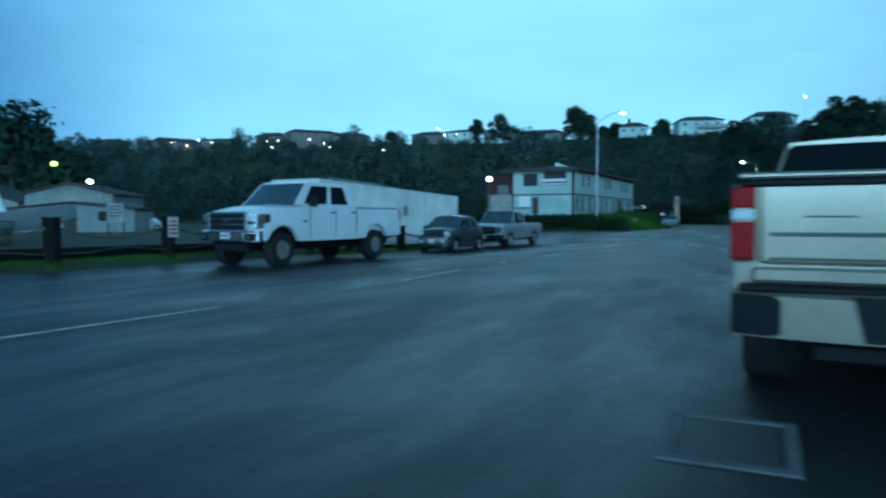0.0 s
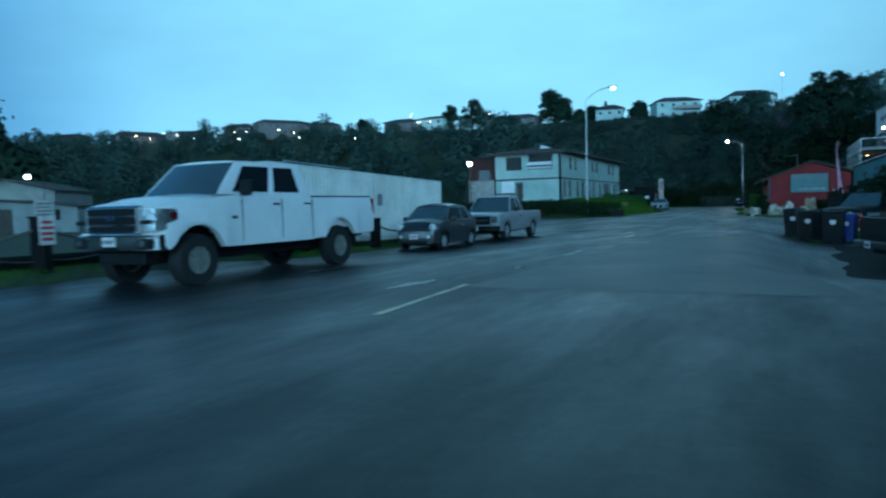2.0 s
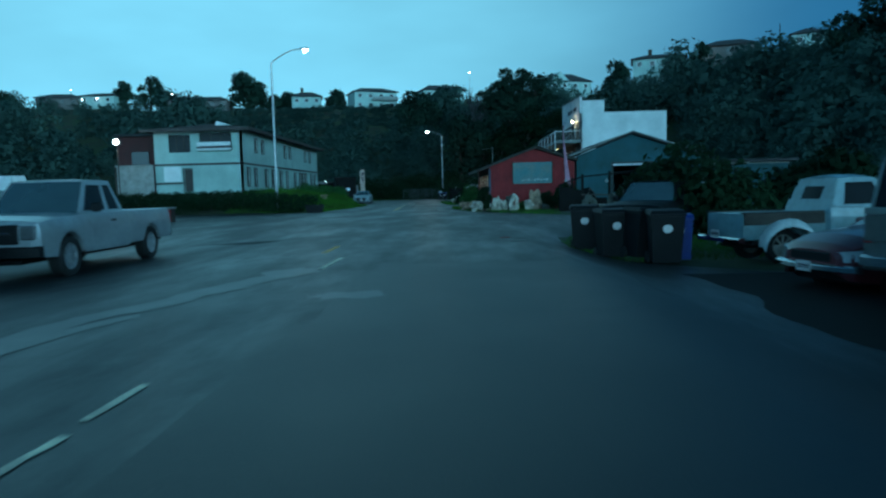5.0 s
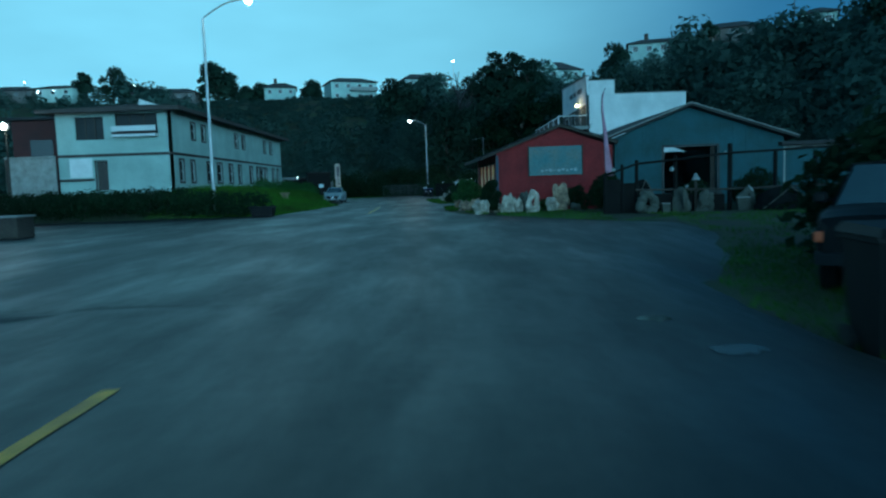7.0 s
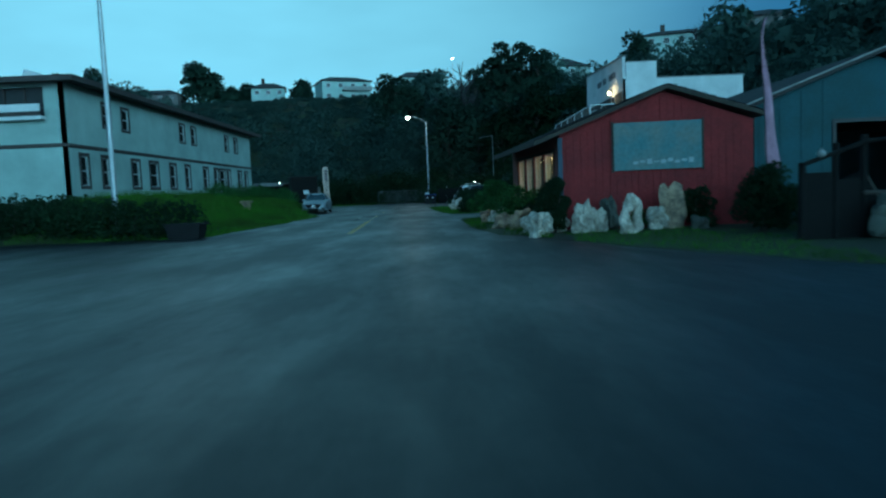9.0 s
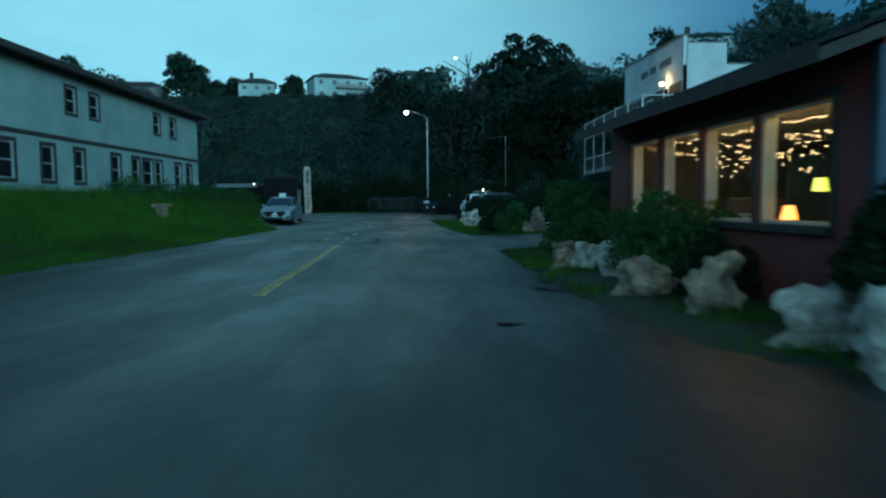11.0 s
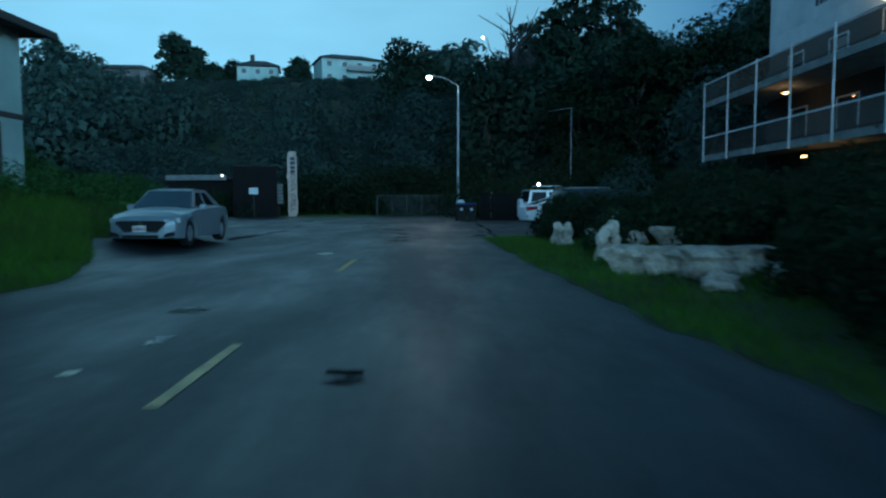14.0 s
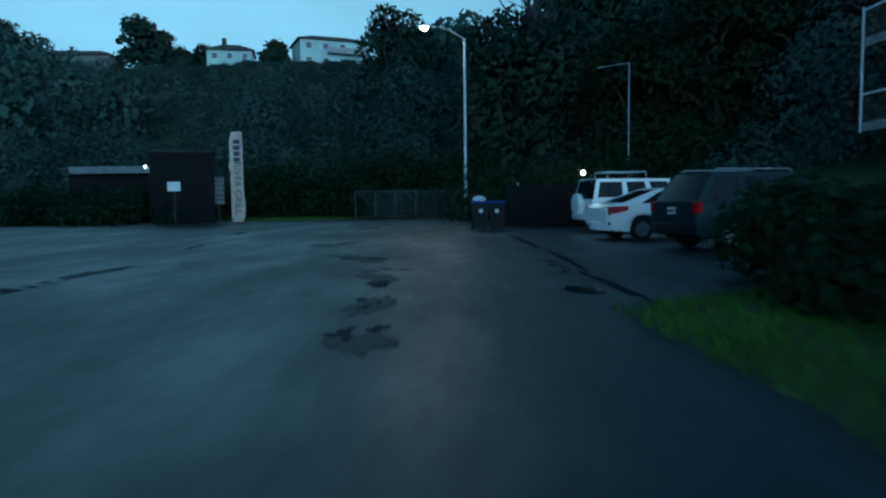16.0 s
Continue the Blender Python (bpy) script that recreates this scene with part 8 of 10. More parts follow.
for k, (x, y, w, d, h) in enumerate(((9.2, 51.3, 2.1, 0.9, 0.85), (6.4, 53.1, 1.7, 0.8, 0.9), (4.6, 53.4, 1.5, 0.8, 1.25))):
    heap = Geo()
    for a in range(7):
        ring = []
        f = a / 6
        for b in range(18):
            t = 2 * math.pi * b / 18
            rr_ = math.cos(f * 1.45) * (1 + 0.25 * noise.noise((math.cos(t) * 2 + k * 7, math.sin(t) * 2, f * 3)))
            ring.append((w / 2 * rr_ * math.cos(t), d / 2 * rr_ * math.sin(t), h * math.sin(f * 1.5) * (1 + 0.15 * noise.noise((math.cos(t) * 3, math.sin(t) * 3, k)))))
        heap.v += ring
    heap.f = [(a * 18 + b, a * 18 + (b + 1) % 18, (a + 1) * 18 + (b + 1) % 18, (a + 1) * 18 + b) for a in range(6) for b in range(18)] + [tuple(range(108, 126))]
    nh = thing("net_heap", "heap of dark tarred fishing net in the yard", "fishing net", pose(x, y, ground(x, y) - 0.03, 0, 0, 9 * k), "net heaps")
    part("netting", heap, heap_mat, nh, smooth=True, angle=60)
    part("rope", Geo().tube([(-w * 0.4, -d * 0.35, 0.1), (-w * 0.15, -d * 0.42, h * 0.6), (w * 0.1, -d * 0.2, h * 1.02), (w * 0.35, -d * 0.35, h * 0.45)], 0.02, 6), rope_mat, nh)
for k, (x, y, z, w, h) in enumerate(((8.0, 51.9, 0.0, 0.42, 0.5), (5.15, 52.0, 0.0, 0.3, 0.36), (10.6, 51.6, 0.0, 0.5, 0.45))):
    ft = thing("fish_tub", "pale scuffed plastic fish tub standing in the yard", "tub", pose(x, y, ground(x, y) + z, 0, 0, 14 * k - 10), "fish tubs")
    part("tub", Geo().loft([[(-w * 0.42, -w * 0.3, 0), (w * 0.42, -w * 0.3, 0), (w * 0.42, w * 0.3, 0), (-w * 0.42, w * 0.3, 0)], [(-w / 2, -w * 0.36, h * 0.9), (w / 2, -w * 0.36, h * 0.9), (w / 2, w * 0.36, h * 0.9), (-w / 2, w * 0.36, h * 0.9)]]), rock_dim, ft)
    part("rim", Geo().box(-w * 0.54, w * 0.54, -w * 0.40, w * 0.40, h * 0.9, h, 0.01), wood_grey, ft)
gull = thing("fence_post_cap", "weathered white conical cap on a fence post", "post cap", pose(6.35, 52.2, 1.18))
part("cap", Geo().lathe([(0.16, 0.0), (0.15, 0.05), (0.08, 0.14), (0.07, 0.22), (0.01, 0.26)], 14), dull_float, gull, smooth=True)
part("stake", Geo().tube([(0, 0, -1.2), (0, 0, 0.0)], 0.05, 7), wood_dark, gull)
bn = thing("hanging_light", "small warm lamp under the workshop eave", "lamp", pose(9.95, 58.3, 2.35))
part("shade", Geo().lathe([(0.02, 0.1), (0.12, 0.0), (0.118, 0.0), (0.018, 0.09)], 12, close=True), dull_float, bn)

# -- work vehicle with a canopy and a boat trailer past the cafe --
ct = thing("canopy_tractor", "dark utility tractor with a flat canopy roof", "tractor", pose(2.85, 76.45, ground(2.85, 76.45), 0, 0, 14) @ Matrix.Diagonal((1.12, 0.8, 0.88, 1)))
part("canopy", Geo().loft([[(-1.1, -0.9, 2.26), (1.2, -0.9, 2.32), (1.2, 0.9, 2.32), (-1.1, 0.9, 2.26)], [(-0.95, -0.85, 2.33), (1.05, -0.85, 2.40), (1.05, 0.85, 2.40), (-0.95, 0.85, 2.33)], [(-0.4, -0.6, 2.41), (0.7, -0.6, 2.44), (0.7, 0.6, 2.44), (-0.4, 0.6, 2.41)]]), black_metal, ct)
for x, w in ((-0.25, 0.08), (0.62, 0.06)):
    for y in (-0.7, 0.7):
        part("canopy_post", Geo().box(x - w, x + w, y - 0.05, y + 0.05, 0.9, 2.27), black_metal, ct)
part("body", Geo().box(-1.3, 1.3, -0.55, 0.55, 0.5, 1.25, 0.08).box(-1.25, -0.5, -0.5, 0.5, 1.2, 1.55, 0.08), black_metal, ct)
part("seat", Geo().box(0.2, 0.7, -0.35, 0.35, 1.25, 1.36, 0.05).box(0.62, 0.75, -0.35, 0.35, 1.36, 1.75, 0.05), black_plastic, ct)
part("steering_wheel", Geo().lathe([(0.16, -0.015), (0.19, 0.0), (0.16, 0.015)], 18, pose(-0.22, 0, 1.72, 0, -35, 0), close=True).tube([(-0.22, 0, 1.72), (-0.5, 0, 1.4)], 0.02, 6), black_plastic, ct)
part("exhaust", Geo().tube([(-0.95, 0.25, 1.5), (-0.95, 0.25, 1.95)], 0.03, 7), black_metal, ct)
for x, r in ((-0.85, 0.36), (0.75, 0.5)):
    for y in (-0.7, 0.7):
        part("wheel", Geo().lathe([(0.05, -0.12), (r * 0.55, -0.1), (r, -0.13), (r, 0.13), (r * 0.55, 0.1), (0.05, 0.12)], 20, Matrix.Translation((x, y, r)) @ Matrix.Rotation(radians(90), 4, "X")), rubber, ct)
slab = thing("timber_slab", "dark upright rough-sawn timber slab leaning slightly", "timber", pose(1.66, 76.25, ground(1.66, 76.25) - 0.05))
part("slab", Geo().prism([(-0.27, 0.0), (0.22, 0.0), (0.24, 0.9), (0.30, 1.7), (0.27, 2.40), (0.05, 2.46), (-0.10, 2.42), (-0.18, 2.48), (-0.20, 1.9), (-0.26, 1.0)], -0.06, 0.06), tarred, slab)
hook = Geo().tube([(0, 0, 0), (0.02, 0, 0.8), (-0.02, 0.01, 1.6), (0.0, 0, 2.2), (0.03, 0, 2.40)], [0.15, 0.13, 0.12, 0.11, 0.12], 10)
cp = thing("carved_post", "weathered pale driftwood post with a dark hooked top", "post", pose(1.78, 75.72, ground(1.78, 75.72) - 0.05))
part("trunk", hook, wood_grey, cp, smooth=True)
part("hooked_top", Geo().tube([(-0.13, 0, 2.38), (-0.02, 0, 2.47), (0.12, 0, 2.45), (0.26, 0, 2.39), (0.38, 0, 2.36)], [0.05, 0.10, 0.085, 0.055, 0.02], 9), tarred, cp, "dark hooked top", smooth=True)
tr = thing("trailer_drawbar", "pale galvanised trailer drawbar resting beside a boulder", "trailer", pose(0.94, 77.08, ground(0.94, 77.08)))
part("rail", Geo().tube([(0.0, 0.0, 0.36), (-0.3, -0.08, 0.33), (-1.72, -0.42, 0.20)], 0.032, 7), galv, tr)
part("rail", Geo().tube([(-0.42, 0.16, 0.37), (-1.0, 0.28, 0.35), (-1.66, 0.42, 0.31)], 0.026, 7), galv, tr)
part("coupling", Geo().tube([(0.0, 0.0, 0.36), (-0.05, 0.16, 0.41), (-0.28, 0.20, 0.46), (-0.42, 0.16, 0.37)], 0.028, 7), galv, tr)
part("safety_chain", Geo().tube([(-0.05, 0.0, 0.34), (-0.25, 0.04, 0.27), (-0.42, 0.1, 0.33)], 0.012, 5), galv, tr)
part("jockey_wheel", Geo().tube([(-0.5, 0.0, 0.0), (-0.5, 0.02, 0.34)], 0.025, 6).lathe([(0.02, -0.03), (0.08, -0.03), (0.08, 0.03), (0.02, 0.03)], 12, pose(-0.5, 0.0, 0.08, 90, 0, 0)), black_metal, tr)
part("prop_stick", Geo().tube([(-1.6, -0.5, 0.18), (-1.2, -0.75, 0.0)], 0.02, 6), wood_grey, tr)

# -- planter tub on the lot and the dark trough at the hedge end --
tub = thing("planter_tub", "dark square planter tub with a pale rim on the lot", "planter", pose(-17.9, 49.2, road_z(-17.9, 49.2)))
part("tub", Geo().box(-0.7, 0.7, -0.5, 0.5, 0, 0.7, 0.03), wood_dark, tub)
part("rim", Geo().box(-0.75, 0.75, -0.55, 0.55, 0.7, 0.76, 0.01), wood_grey, tub)
tro = thing("trough", "dark plastic trough at the end of the hedge", "trough", pose(-12.6, 62.1, ground(-12.6, 62.1)) @ Matrix.Diagonal((0.7, 0.7, 0.7, 1)))
part("trough", Geo().loft([[(-0.7, -0.4, 0), (0.7, -0.4, 0), (0.7, 0.4, 0), (-0.7, 0.4, 0)], [(-0.85, -0.5, 0.75), (0.85, -0.5, 0.75), (0.85, 0.5, 0.75), (-0.85, 0.5, 0.75)]]), black_plastic, tro)
for y in (-0.55, 0.48):
    part("rim", Geo().box(-0.9, 0.9, y, y + 0.07, 0.72, 0.8), black_plastic, tro)
bright = thing("flood_lamp", "bright white flood lamp on a pole before the annexe", "lamp", pose(-28.4, 66.5, 0.2))
part("pole", Geo().tube([(0, 0, 0), (0, 0, 5.3)], 0.05, 8), wood_dark, bright)
part("lens", Geo().lathe([(0.01, -0.2), (0.15, -0.12), (0.2, 0.0), (0.15, 0.12), (0.01, 0.2)], 14, pose(0, -0.2, 5.4)), glow("flood_glow", (1.0, 0.97, 0.93), 30), bright)
part("housing", Geo().box(-0.3, 0.3, -0.1, 0.1, 5.18, 5.64, 0.03), black_metal, bright)
fb = bpy.data.lights.new("flood_light", "POINT")
fb.energy, fb.color, fb.shadow_soft_size = 40, (0.92, 1.0, 0.95), 0.05
new("flood_light", fb).location = (-28.4, 66.0, 5.6)

# -- harbour sheds, boats and clutter across the lot --
shed_grey = material("dull_grey_shed_wall", (0.20, 0.22, 0.215), 0.85, vary=0.3, coarse=0.5, fine=10, bump=0.15)


def harbour_shed(x, y, w, d, h, rise, wall, label, turn=30):
    s = thing("harbour_shed", label, "shed", pose(x, y, ground(x, y), 0, 0, turn), "harbour sheds")
    part("wall", Geo().prism([(-w / 2, -0.2), (w / 2, -0.2), (w / 2, h), (0, h + rise), (-w / 2, h)], -d / 2, d / 2), wall, s)
    r = Geo()
    for q in (-1, 1):
        r.loft([[(q * (w / 2 + 0.4), yy, h - 0.15), (q * (w / 2 + 0.4), yy, h), (0, yy, h + rise + 0.15), (0, yy, h + rise)] for yy in (-d / 2 - 0.4, d / 2 + 0.4)])
    part("roof", r, roof_dark, s)
    part("door", Geo().box(-0.6, 0.6, -d / 2 - 0.05, -d / 2 - 0.004, 0, 2.1), wood_dark, s)
    part("window", Geo().box(w * 0.22, w * 0.38, -d / 2 - 0.04, -d / 2 - 0.004, 1.1, 2.0), pane, s)
    return s


harbour_shed(-84, 42, 16, 9, 3.2, 2.2, wood_grey, "weathered grey harbour shed with a dark gable roof")
harbour_shed(-67, 45, 9, 8, 3.9, 1.0, shed_grey, "pale grey harbour shed lit by a yard lamp")
harbour_shed(-60.5, 40, 12, 5, 2.3, 0.5, shed_grey, "low grey harbour office with a flat dark roof")
hs = harbour_shed(-92, 36, 9, 8, 7.2, 2.0, wood_grey, "two-storey grey harbour house with a balcony")
part("balcony", Geo().box(-4.6, 4.6, -5.6, -4.01, 4.0, 4.15).box(-4.6, 4.6, -5.6, -5.54, 4.15, 5.1), white_frame, hs)
for (x, y, z, c, p, e, nm) in ((-65.2, 40.5, 6.9, (0.62, 1.0, 0.10), 6.0, 140, "greenish sodium flood lamp on a shed roof"), (-60.6, 41.2, 5.0, (0.95, 1.0, 0.85), 9, 12, "bright white wall lamp on a shed")):
    t = thing("harbour_lamp", nm, "lamp", pose(x, y - 0.3, z), "harbour lamps")
    part("lens", Geo().lathe([(0.02, -0.22), (0.24, -0.08), (0.27, 0.08), (0.02, 0.23)], 12), glow("harbour_glow" + nm[:5], c, p), t, smooth=True)
    part("bracket", Geo().tube([(0, 0, 0.3), (0, 1.5, 0.3), (0, 1.5, -2.5)], 0.04, 6), black_metal, t)
    li = bpy.data.lights.new("harbour_light", "POINT")
    li.energy, li.color, li.shadow_soft_size = e, c, 0.05
    new("harbour_light", li).location = (x, y - 1.2, z - 0.1)


def boat(m, L, label, hull_mat):
    b = thing("boat", label, "boat", m, "boats")
    rings = []
    for k in range(13):
        t = k / 12
        w = 0.19 * L * (1 - t ** 3.2) ** 0.75 if t < 1 else 0.02
        sheer = 0.22 * L * (0.75 + 0.35 * t * t)
        keel = 0.05 * L + 0.10 * L * t ** 4
        rings.append([(-w, t * L, sheer), (-w * 0.92, t * L, sheer * 0.6 + keel * 0.4), (-w * 0.5, t * L, keel + 0.06), (0, t * L, keel), (w * 0.5, t * L, keel + 0.06), (w * 0.92, t * L, sheer * 0.6 + keel * 0.4), (w, t * L, sheer)])
    part("hull", Geo().loft(rings), hull_mat, b, smooth=True, angle=40)
    part("cabin", Geo().loft([[(-0.11 * L, 0.3 * L, 0.17 * L), (0.11 * L, 0.3 * L, 0.17 * L), (0.11 * L, 0.62 * L, 0.17 * L), (-0.11 * L, 0.62 * L, 0.17 * L)], [(-0.09 * L, 0.33 * L, 0.36 * L), (0.09 * L, 0.33 * L, 0.36 * L), (0.09 * L, 0.56 * L, 0.36 * L), (-0.09 * L, 0.56 * L, 0.36 * L)]]), white_frame, b)
    for y in (0.2, 0.6):
        part("cradle", Geo().box(-0.14 * L, 0.14 * L, y * L, (y + 0.03) * L, 0, 0.09 * L), wood_dark, b)
    return b


pale_hull = paint("pale_blue_hull", (0.22, 0.26, 0.27), 0.2)
boat(pose(-37.5, 13.5, ground(-37, 13), 0, 0, -32), 8.5, "pale blue-grey boat hull standing on a cradle", pale_hull)
boat(pose(-44, 8.5, ground(-44, 8), 0, 0, -50), 7.5, "white boat on a cradle with a small cabin", paint("white_hull", (0.33, 0.35, 0.35), 0.2))
for i, (x, y) in enumerate(((-66, 70), (-62, 73), (-58, 76.5), (-54, 79.5), (-49.5, 82))):
    boat(pose(x, y, ground(x, y), 0, 0, 40 + 7 * i), 6.5, "small white motor boat stored on the lot", paint("white_hull", (0.33, 0.35, 0.35), 0.2))
pots = thing("crab_pots", "stack of dark wire crab pots", "crab pots", pose(-31.5, 14.2, ground(-31, 14), 0, 0, 28))
for i in range(4):
    for j in range(3):
        g = Geo()
        for zz in (0.02, 0.34):
            g.lathe([(0.43, zz), (0.47, zz), (0.47, zz + 0.04), (0.43, zz + 0.04)], 16, close=True)
        for k in range(12):
            a = 2 * math.pi * k / 12
            g.tube([(0.45 * math.cos(a), 0.45 * math.sin(a), 0.03), (0.45 * math.cos(a + 0.3), 0.45 * math.sin(a + 0.3), 0.36)], 0.014, 4)
        g.lathe([(0.4, 0.18), (0.41, 0.2), (0.02, 0.21)], 12)
        part("pot", g, black_metal, pots, m=pose((i - 1.5) * 1.0 + 0.1 * j, 0.1 * (i % 2), j * 0.39))
nb = thing("notice_board", "white notice board on two timber legs across the lot", "sign", pose(-39.5, 28.0, ground(-39.5, 28), 0, 0, 40))
part("board", Geo().box(-0.55, 0.55, -0.03, 0.02, 1.0, 2.35, 0.01), wood_grey, nb)
for x in (-0.5, 0.5):
    part("leg", Geo().box(x - 0.05, x + 0.05, 0.02, 0.12, -0.1, 2.3), wood_dark, nb)
for k in range(4):
    part("text_bar", Geo().box(-0.4, 0.4 - 0.1 * (k % 2), -0.036, -0.031, 2.1 - k * 0.22, 2.17 - k * 0.22), ink, nb)
boat(pose(-33.8, 65.0, ground(-34, 65), 0, 0, 70), 6.0, "white motor boat on a trailer beside the annexe", paint("white_hull", (0.33, 0.35, 0.35), 0.2))

# ---- plants ----


def leaf_cloud(blobs, count, size, seed, jitter=0.75, drop=0.35, stretch=1.7, soft=False):
    """Vertices and faces of many small leaf blades round the given ellipsoids (x, y, z, rx, ry, rz), thinned towards their cores."""
    r = np.random.default_rng(seed)
    blobs = np.asarray(blobs, float)
    wgt = (blobs[:, 3] * blobs[:, 4] + blobs[:, 4] * blobs[:, 5] + blobs[:, 3] * blobs[:, 5])
    pick = r.choice(len(blobs), count, p=wgt / wgt.sum())
    d = r.normal(size=(count, 3))
    d /= np.linalg.norm(d, axis=1)[:, None]
    d[:, 2] = np.where(d[:, 2] < -drop, -d[:, 2], d[:, 2])
    rad = 1 - 0.38 * r.random(count) ** 2.2 + 0.10 * r.normal(size=count)
    c = blobs[pick, :3] + d * blobs[pick, 3:6] * rad[:, None]
    nrm = d + jitter * r.normal(size=(count, 3))
    nrm /= np.linalg.norm(nrm, axis=1)[:, None]
    a = np.cross(nrm, r.normal(size=(count, 3)))
    a /= np.linalg.norm(a, axis=1)[:, None]
    b = np.cross(nrm, a)
    s = size * (0.55 + 0.9 * r.random(count))[:, None]
    v = np.empty((count, 4, 3))
    v[:, 0], v[:, 2] = c - a * s * stretch / 2, c + a * s * stretch / 2
    v[:, 1], v[:, 3] = c + b * s / 2 + nrm * s * 0.15, c - b * s / 2 + nrm * s * 0.15
    if not soft:
        return v.reshape(-1, 3)
    # outward shading normals, so that a clump takes the light as one rounded mass
    core = blobs[:, :3].mean(axis=0)
    out = (c - core) / np.linalg.norm(c - core, axis=1)[:, None]
    n = 0.30 * d + 0.44 * out + 0.12 * nrm + np.array((0, 0, 0.5))
    n /= np.linalg.norm(n, axis=1)[:, None]
    face = np.cross(v[:, 1] - v[:, 0], v[:, 3] - v[:, 0])
    turn = (face * n).sum(axis=1) < 0
    v[turn] = v[turn][:, ::-1]
    return v.reshape(-1, 3), n


def quads_mesh(name, verts, mat, normals=None, corners=4):
    me = bpy.data.meshes.new(name)
    n = len(verts) // corners
    me.vertices.add(corners * n)
    me.vertices.foreach_set("co", np.asarray(verts, np.float32).ravel())
    me.loops.add(corners * n)
    me.loops.foreach_set("vertex_index", np.arange(corners * n, dtype=np.int32))
    me.polygons.add(n)
    me.polygons.foreach_set("loop_start", np.arange(0, corners * n, corners, dtype=np.int32))
    me.update(calc_edges=True)
    me.materials.append(mat)
    if normals is not None:
        me.polygons.foreach_set("use_smooth", np.ones(n, bool))
        me.normals_split_custom_set(np.repeat(normals, corners, axis=0))
    return me


def blob_cluster(seed, w, h, n=9, base=0.25):
    """Ellipsoids that make one uneven crown of width w and height h, standing on z = 0."""
    r = np.random.default_rng(seed)
    out = []
    for k in range(n):
        t = (k + 0.5) / n
        z = h * (base + (0.92 - base) * t)
        reach = 0.5 * w * math.sin(math.pi * min(0.97, 0.18 + 0.72 * t)) * 0.62
        a = r.random() * 2 * math.pi
        s = w * (0.18 + 0.12 * r.random())
        out.append((reach * math.cos(a), reach * math.sin(a), z, s, s, s * (0.75 + 0.3 * r.random())))
    out.append((0, 0, h * (base + 0.3), w * 0.3, w * 0.3, h * 0.28))
    return out


def shrub(x, y, w, h, seed, label, mat=leaf_mid, leaf=0.05, count=None, depth=None, name="shrub"):
    s = thing(name, label, "shrub", pose(x, y, ground(x, y)), "shrubs")
    bl = blob_cluster(seed, w, h, 9, 0.14)
    if depth:
        bl = [(a, b * depth / w, c, d, e * depth / w, f) for a, b, c, d, e, f in bl]
    part("foliage", quads_mesh("foliage", leaf_cloud(bl, count or int(2600 * w * h), leaf, seed, drop=0.8), mat), None, s)
    r = random.Random(seed)
    for k in range(4):
        a = r.random() * 6.28
        g = Geo().tube([(0.05 * math.cos(a), 0.05 * math.sin(a), -0.1), (0.15 * w * math.cos(a), 0.15 * w * math.sin(a), 0.3 * h), (0.3 * w * math.cos(a + 0.3), 0.3 * w * math.sin(a + 0.3), 0.65 * h)], [0.03, 0.022, 0.01], 5)
        part("stem", g, bark, s)
    return s


def tree(x, y, h, w, seed, label, mat=leaf_tree, leaf=0.45, count=1500, base=0.3, z=None, bare=False, lean=0.0):
    """A tapered trunk that forks into limbs, and a crown of many small leaf blades in uneven clumps."""
    t = thing("tree", label, "tree", pose(x, y, (ground(x, y) if z is None else z) - 0.2), "trees")
    r = random.Random(seed)
    g = Geo()
    top = Vector((lean * h, 0, h * 0.8))
    trunk = [Vector((0, 0, 0)), Vector((0.02 * h, 0.01 * h, h * 0.3)), top * 0.62 + Vector((0, 0, 0)), top]
    g.tube(trunk, [0.035 * h, 0.026 * h, 0.016 * h, 0.005 * h], 9)
    ends = []
    for k in range(14 if bare else 9):
        f = 0.28 + 0.6 * k / (14 if bare else 9)
        p = trunk[0].lerp(top, f)
        a = k * 2.4 + r.random()
        reach = w * 0.5 * (0.5 + 0.5 * r.random()) * (1.15 - f * 0.6)
        q = p + Vector((reach * math.cos(a), reach * math.sin(a), h * (0.10 + 0.12 * r.random())))
        mid = p.lerp(q, 0.5) + Vector((0, 0, 0.03 * h))
        g.tube([p, mid, q], [0.012 * h, 0.008 * h, 0.003 * h], 5)
        ends.append(q)
        if bare:
            for j in range(9):
                s0 = p.lerp(q, 0.3 + 0.7 * r.random())
                e = s0 + Vector((r.gauss(0, 1), r.gauss(0, 1), 0.9 + r.random())) * h * 0.075
                g.tube([s0, s0.lerp(e, 0.5) + Vector((r.gauss(0, 1), r.gauss(0, 1), 0)) * h * 0.01, e], [0.0045 * h, 0.003 * h, 0.0015 * h], 4)
    part("trunk", g, bark_grey if bare else bark, t, smooth=True)
    if not bare:
        bl = blob_cluster(seed, w, h, 12, base) + [(e.x, e.y, e.z, w * 0.13, w * 0.13, w * 0.10) for e in ends]
        leaves, outward = leaf_cloud(bl, count, leaf, seed, soft=True)
        part("crown", quads_mesh("crown", leaves, mat, outward), None, t)
    return t


def place_on(verts, x, y, z, a, sx, sz):
    c, s = math.cos(a), math.sin(a)
    out = np.empty_like(verts)
    out[:, 0] = (verts[:, 0] * c - verts[:, 1] * s) * sx + x
    out[:, 1] = (verts[:, 0] * s + verts[:, 1] * c) * sx + y
    out[:, 2] = verts[:, 2] * sz + z
    return out


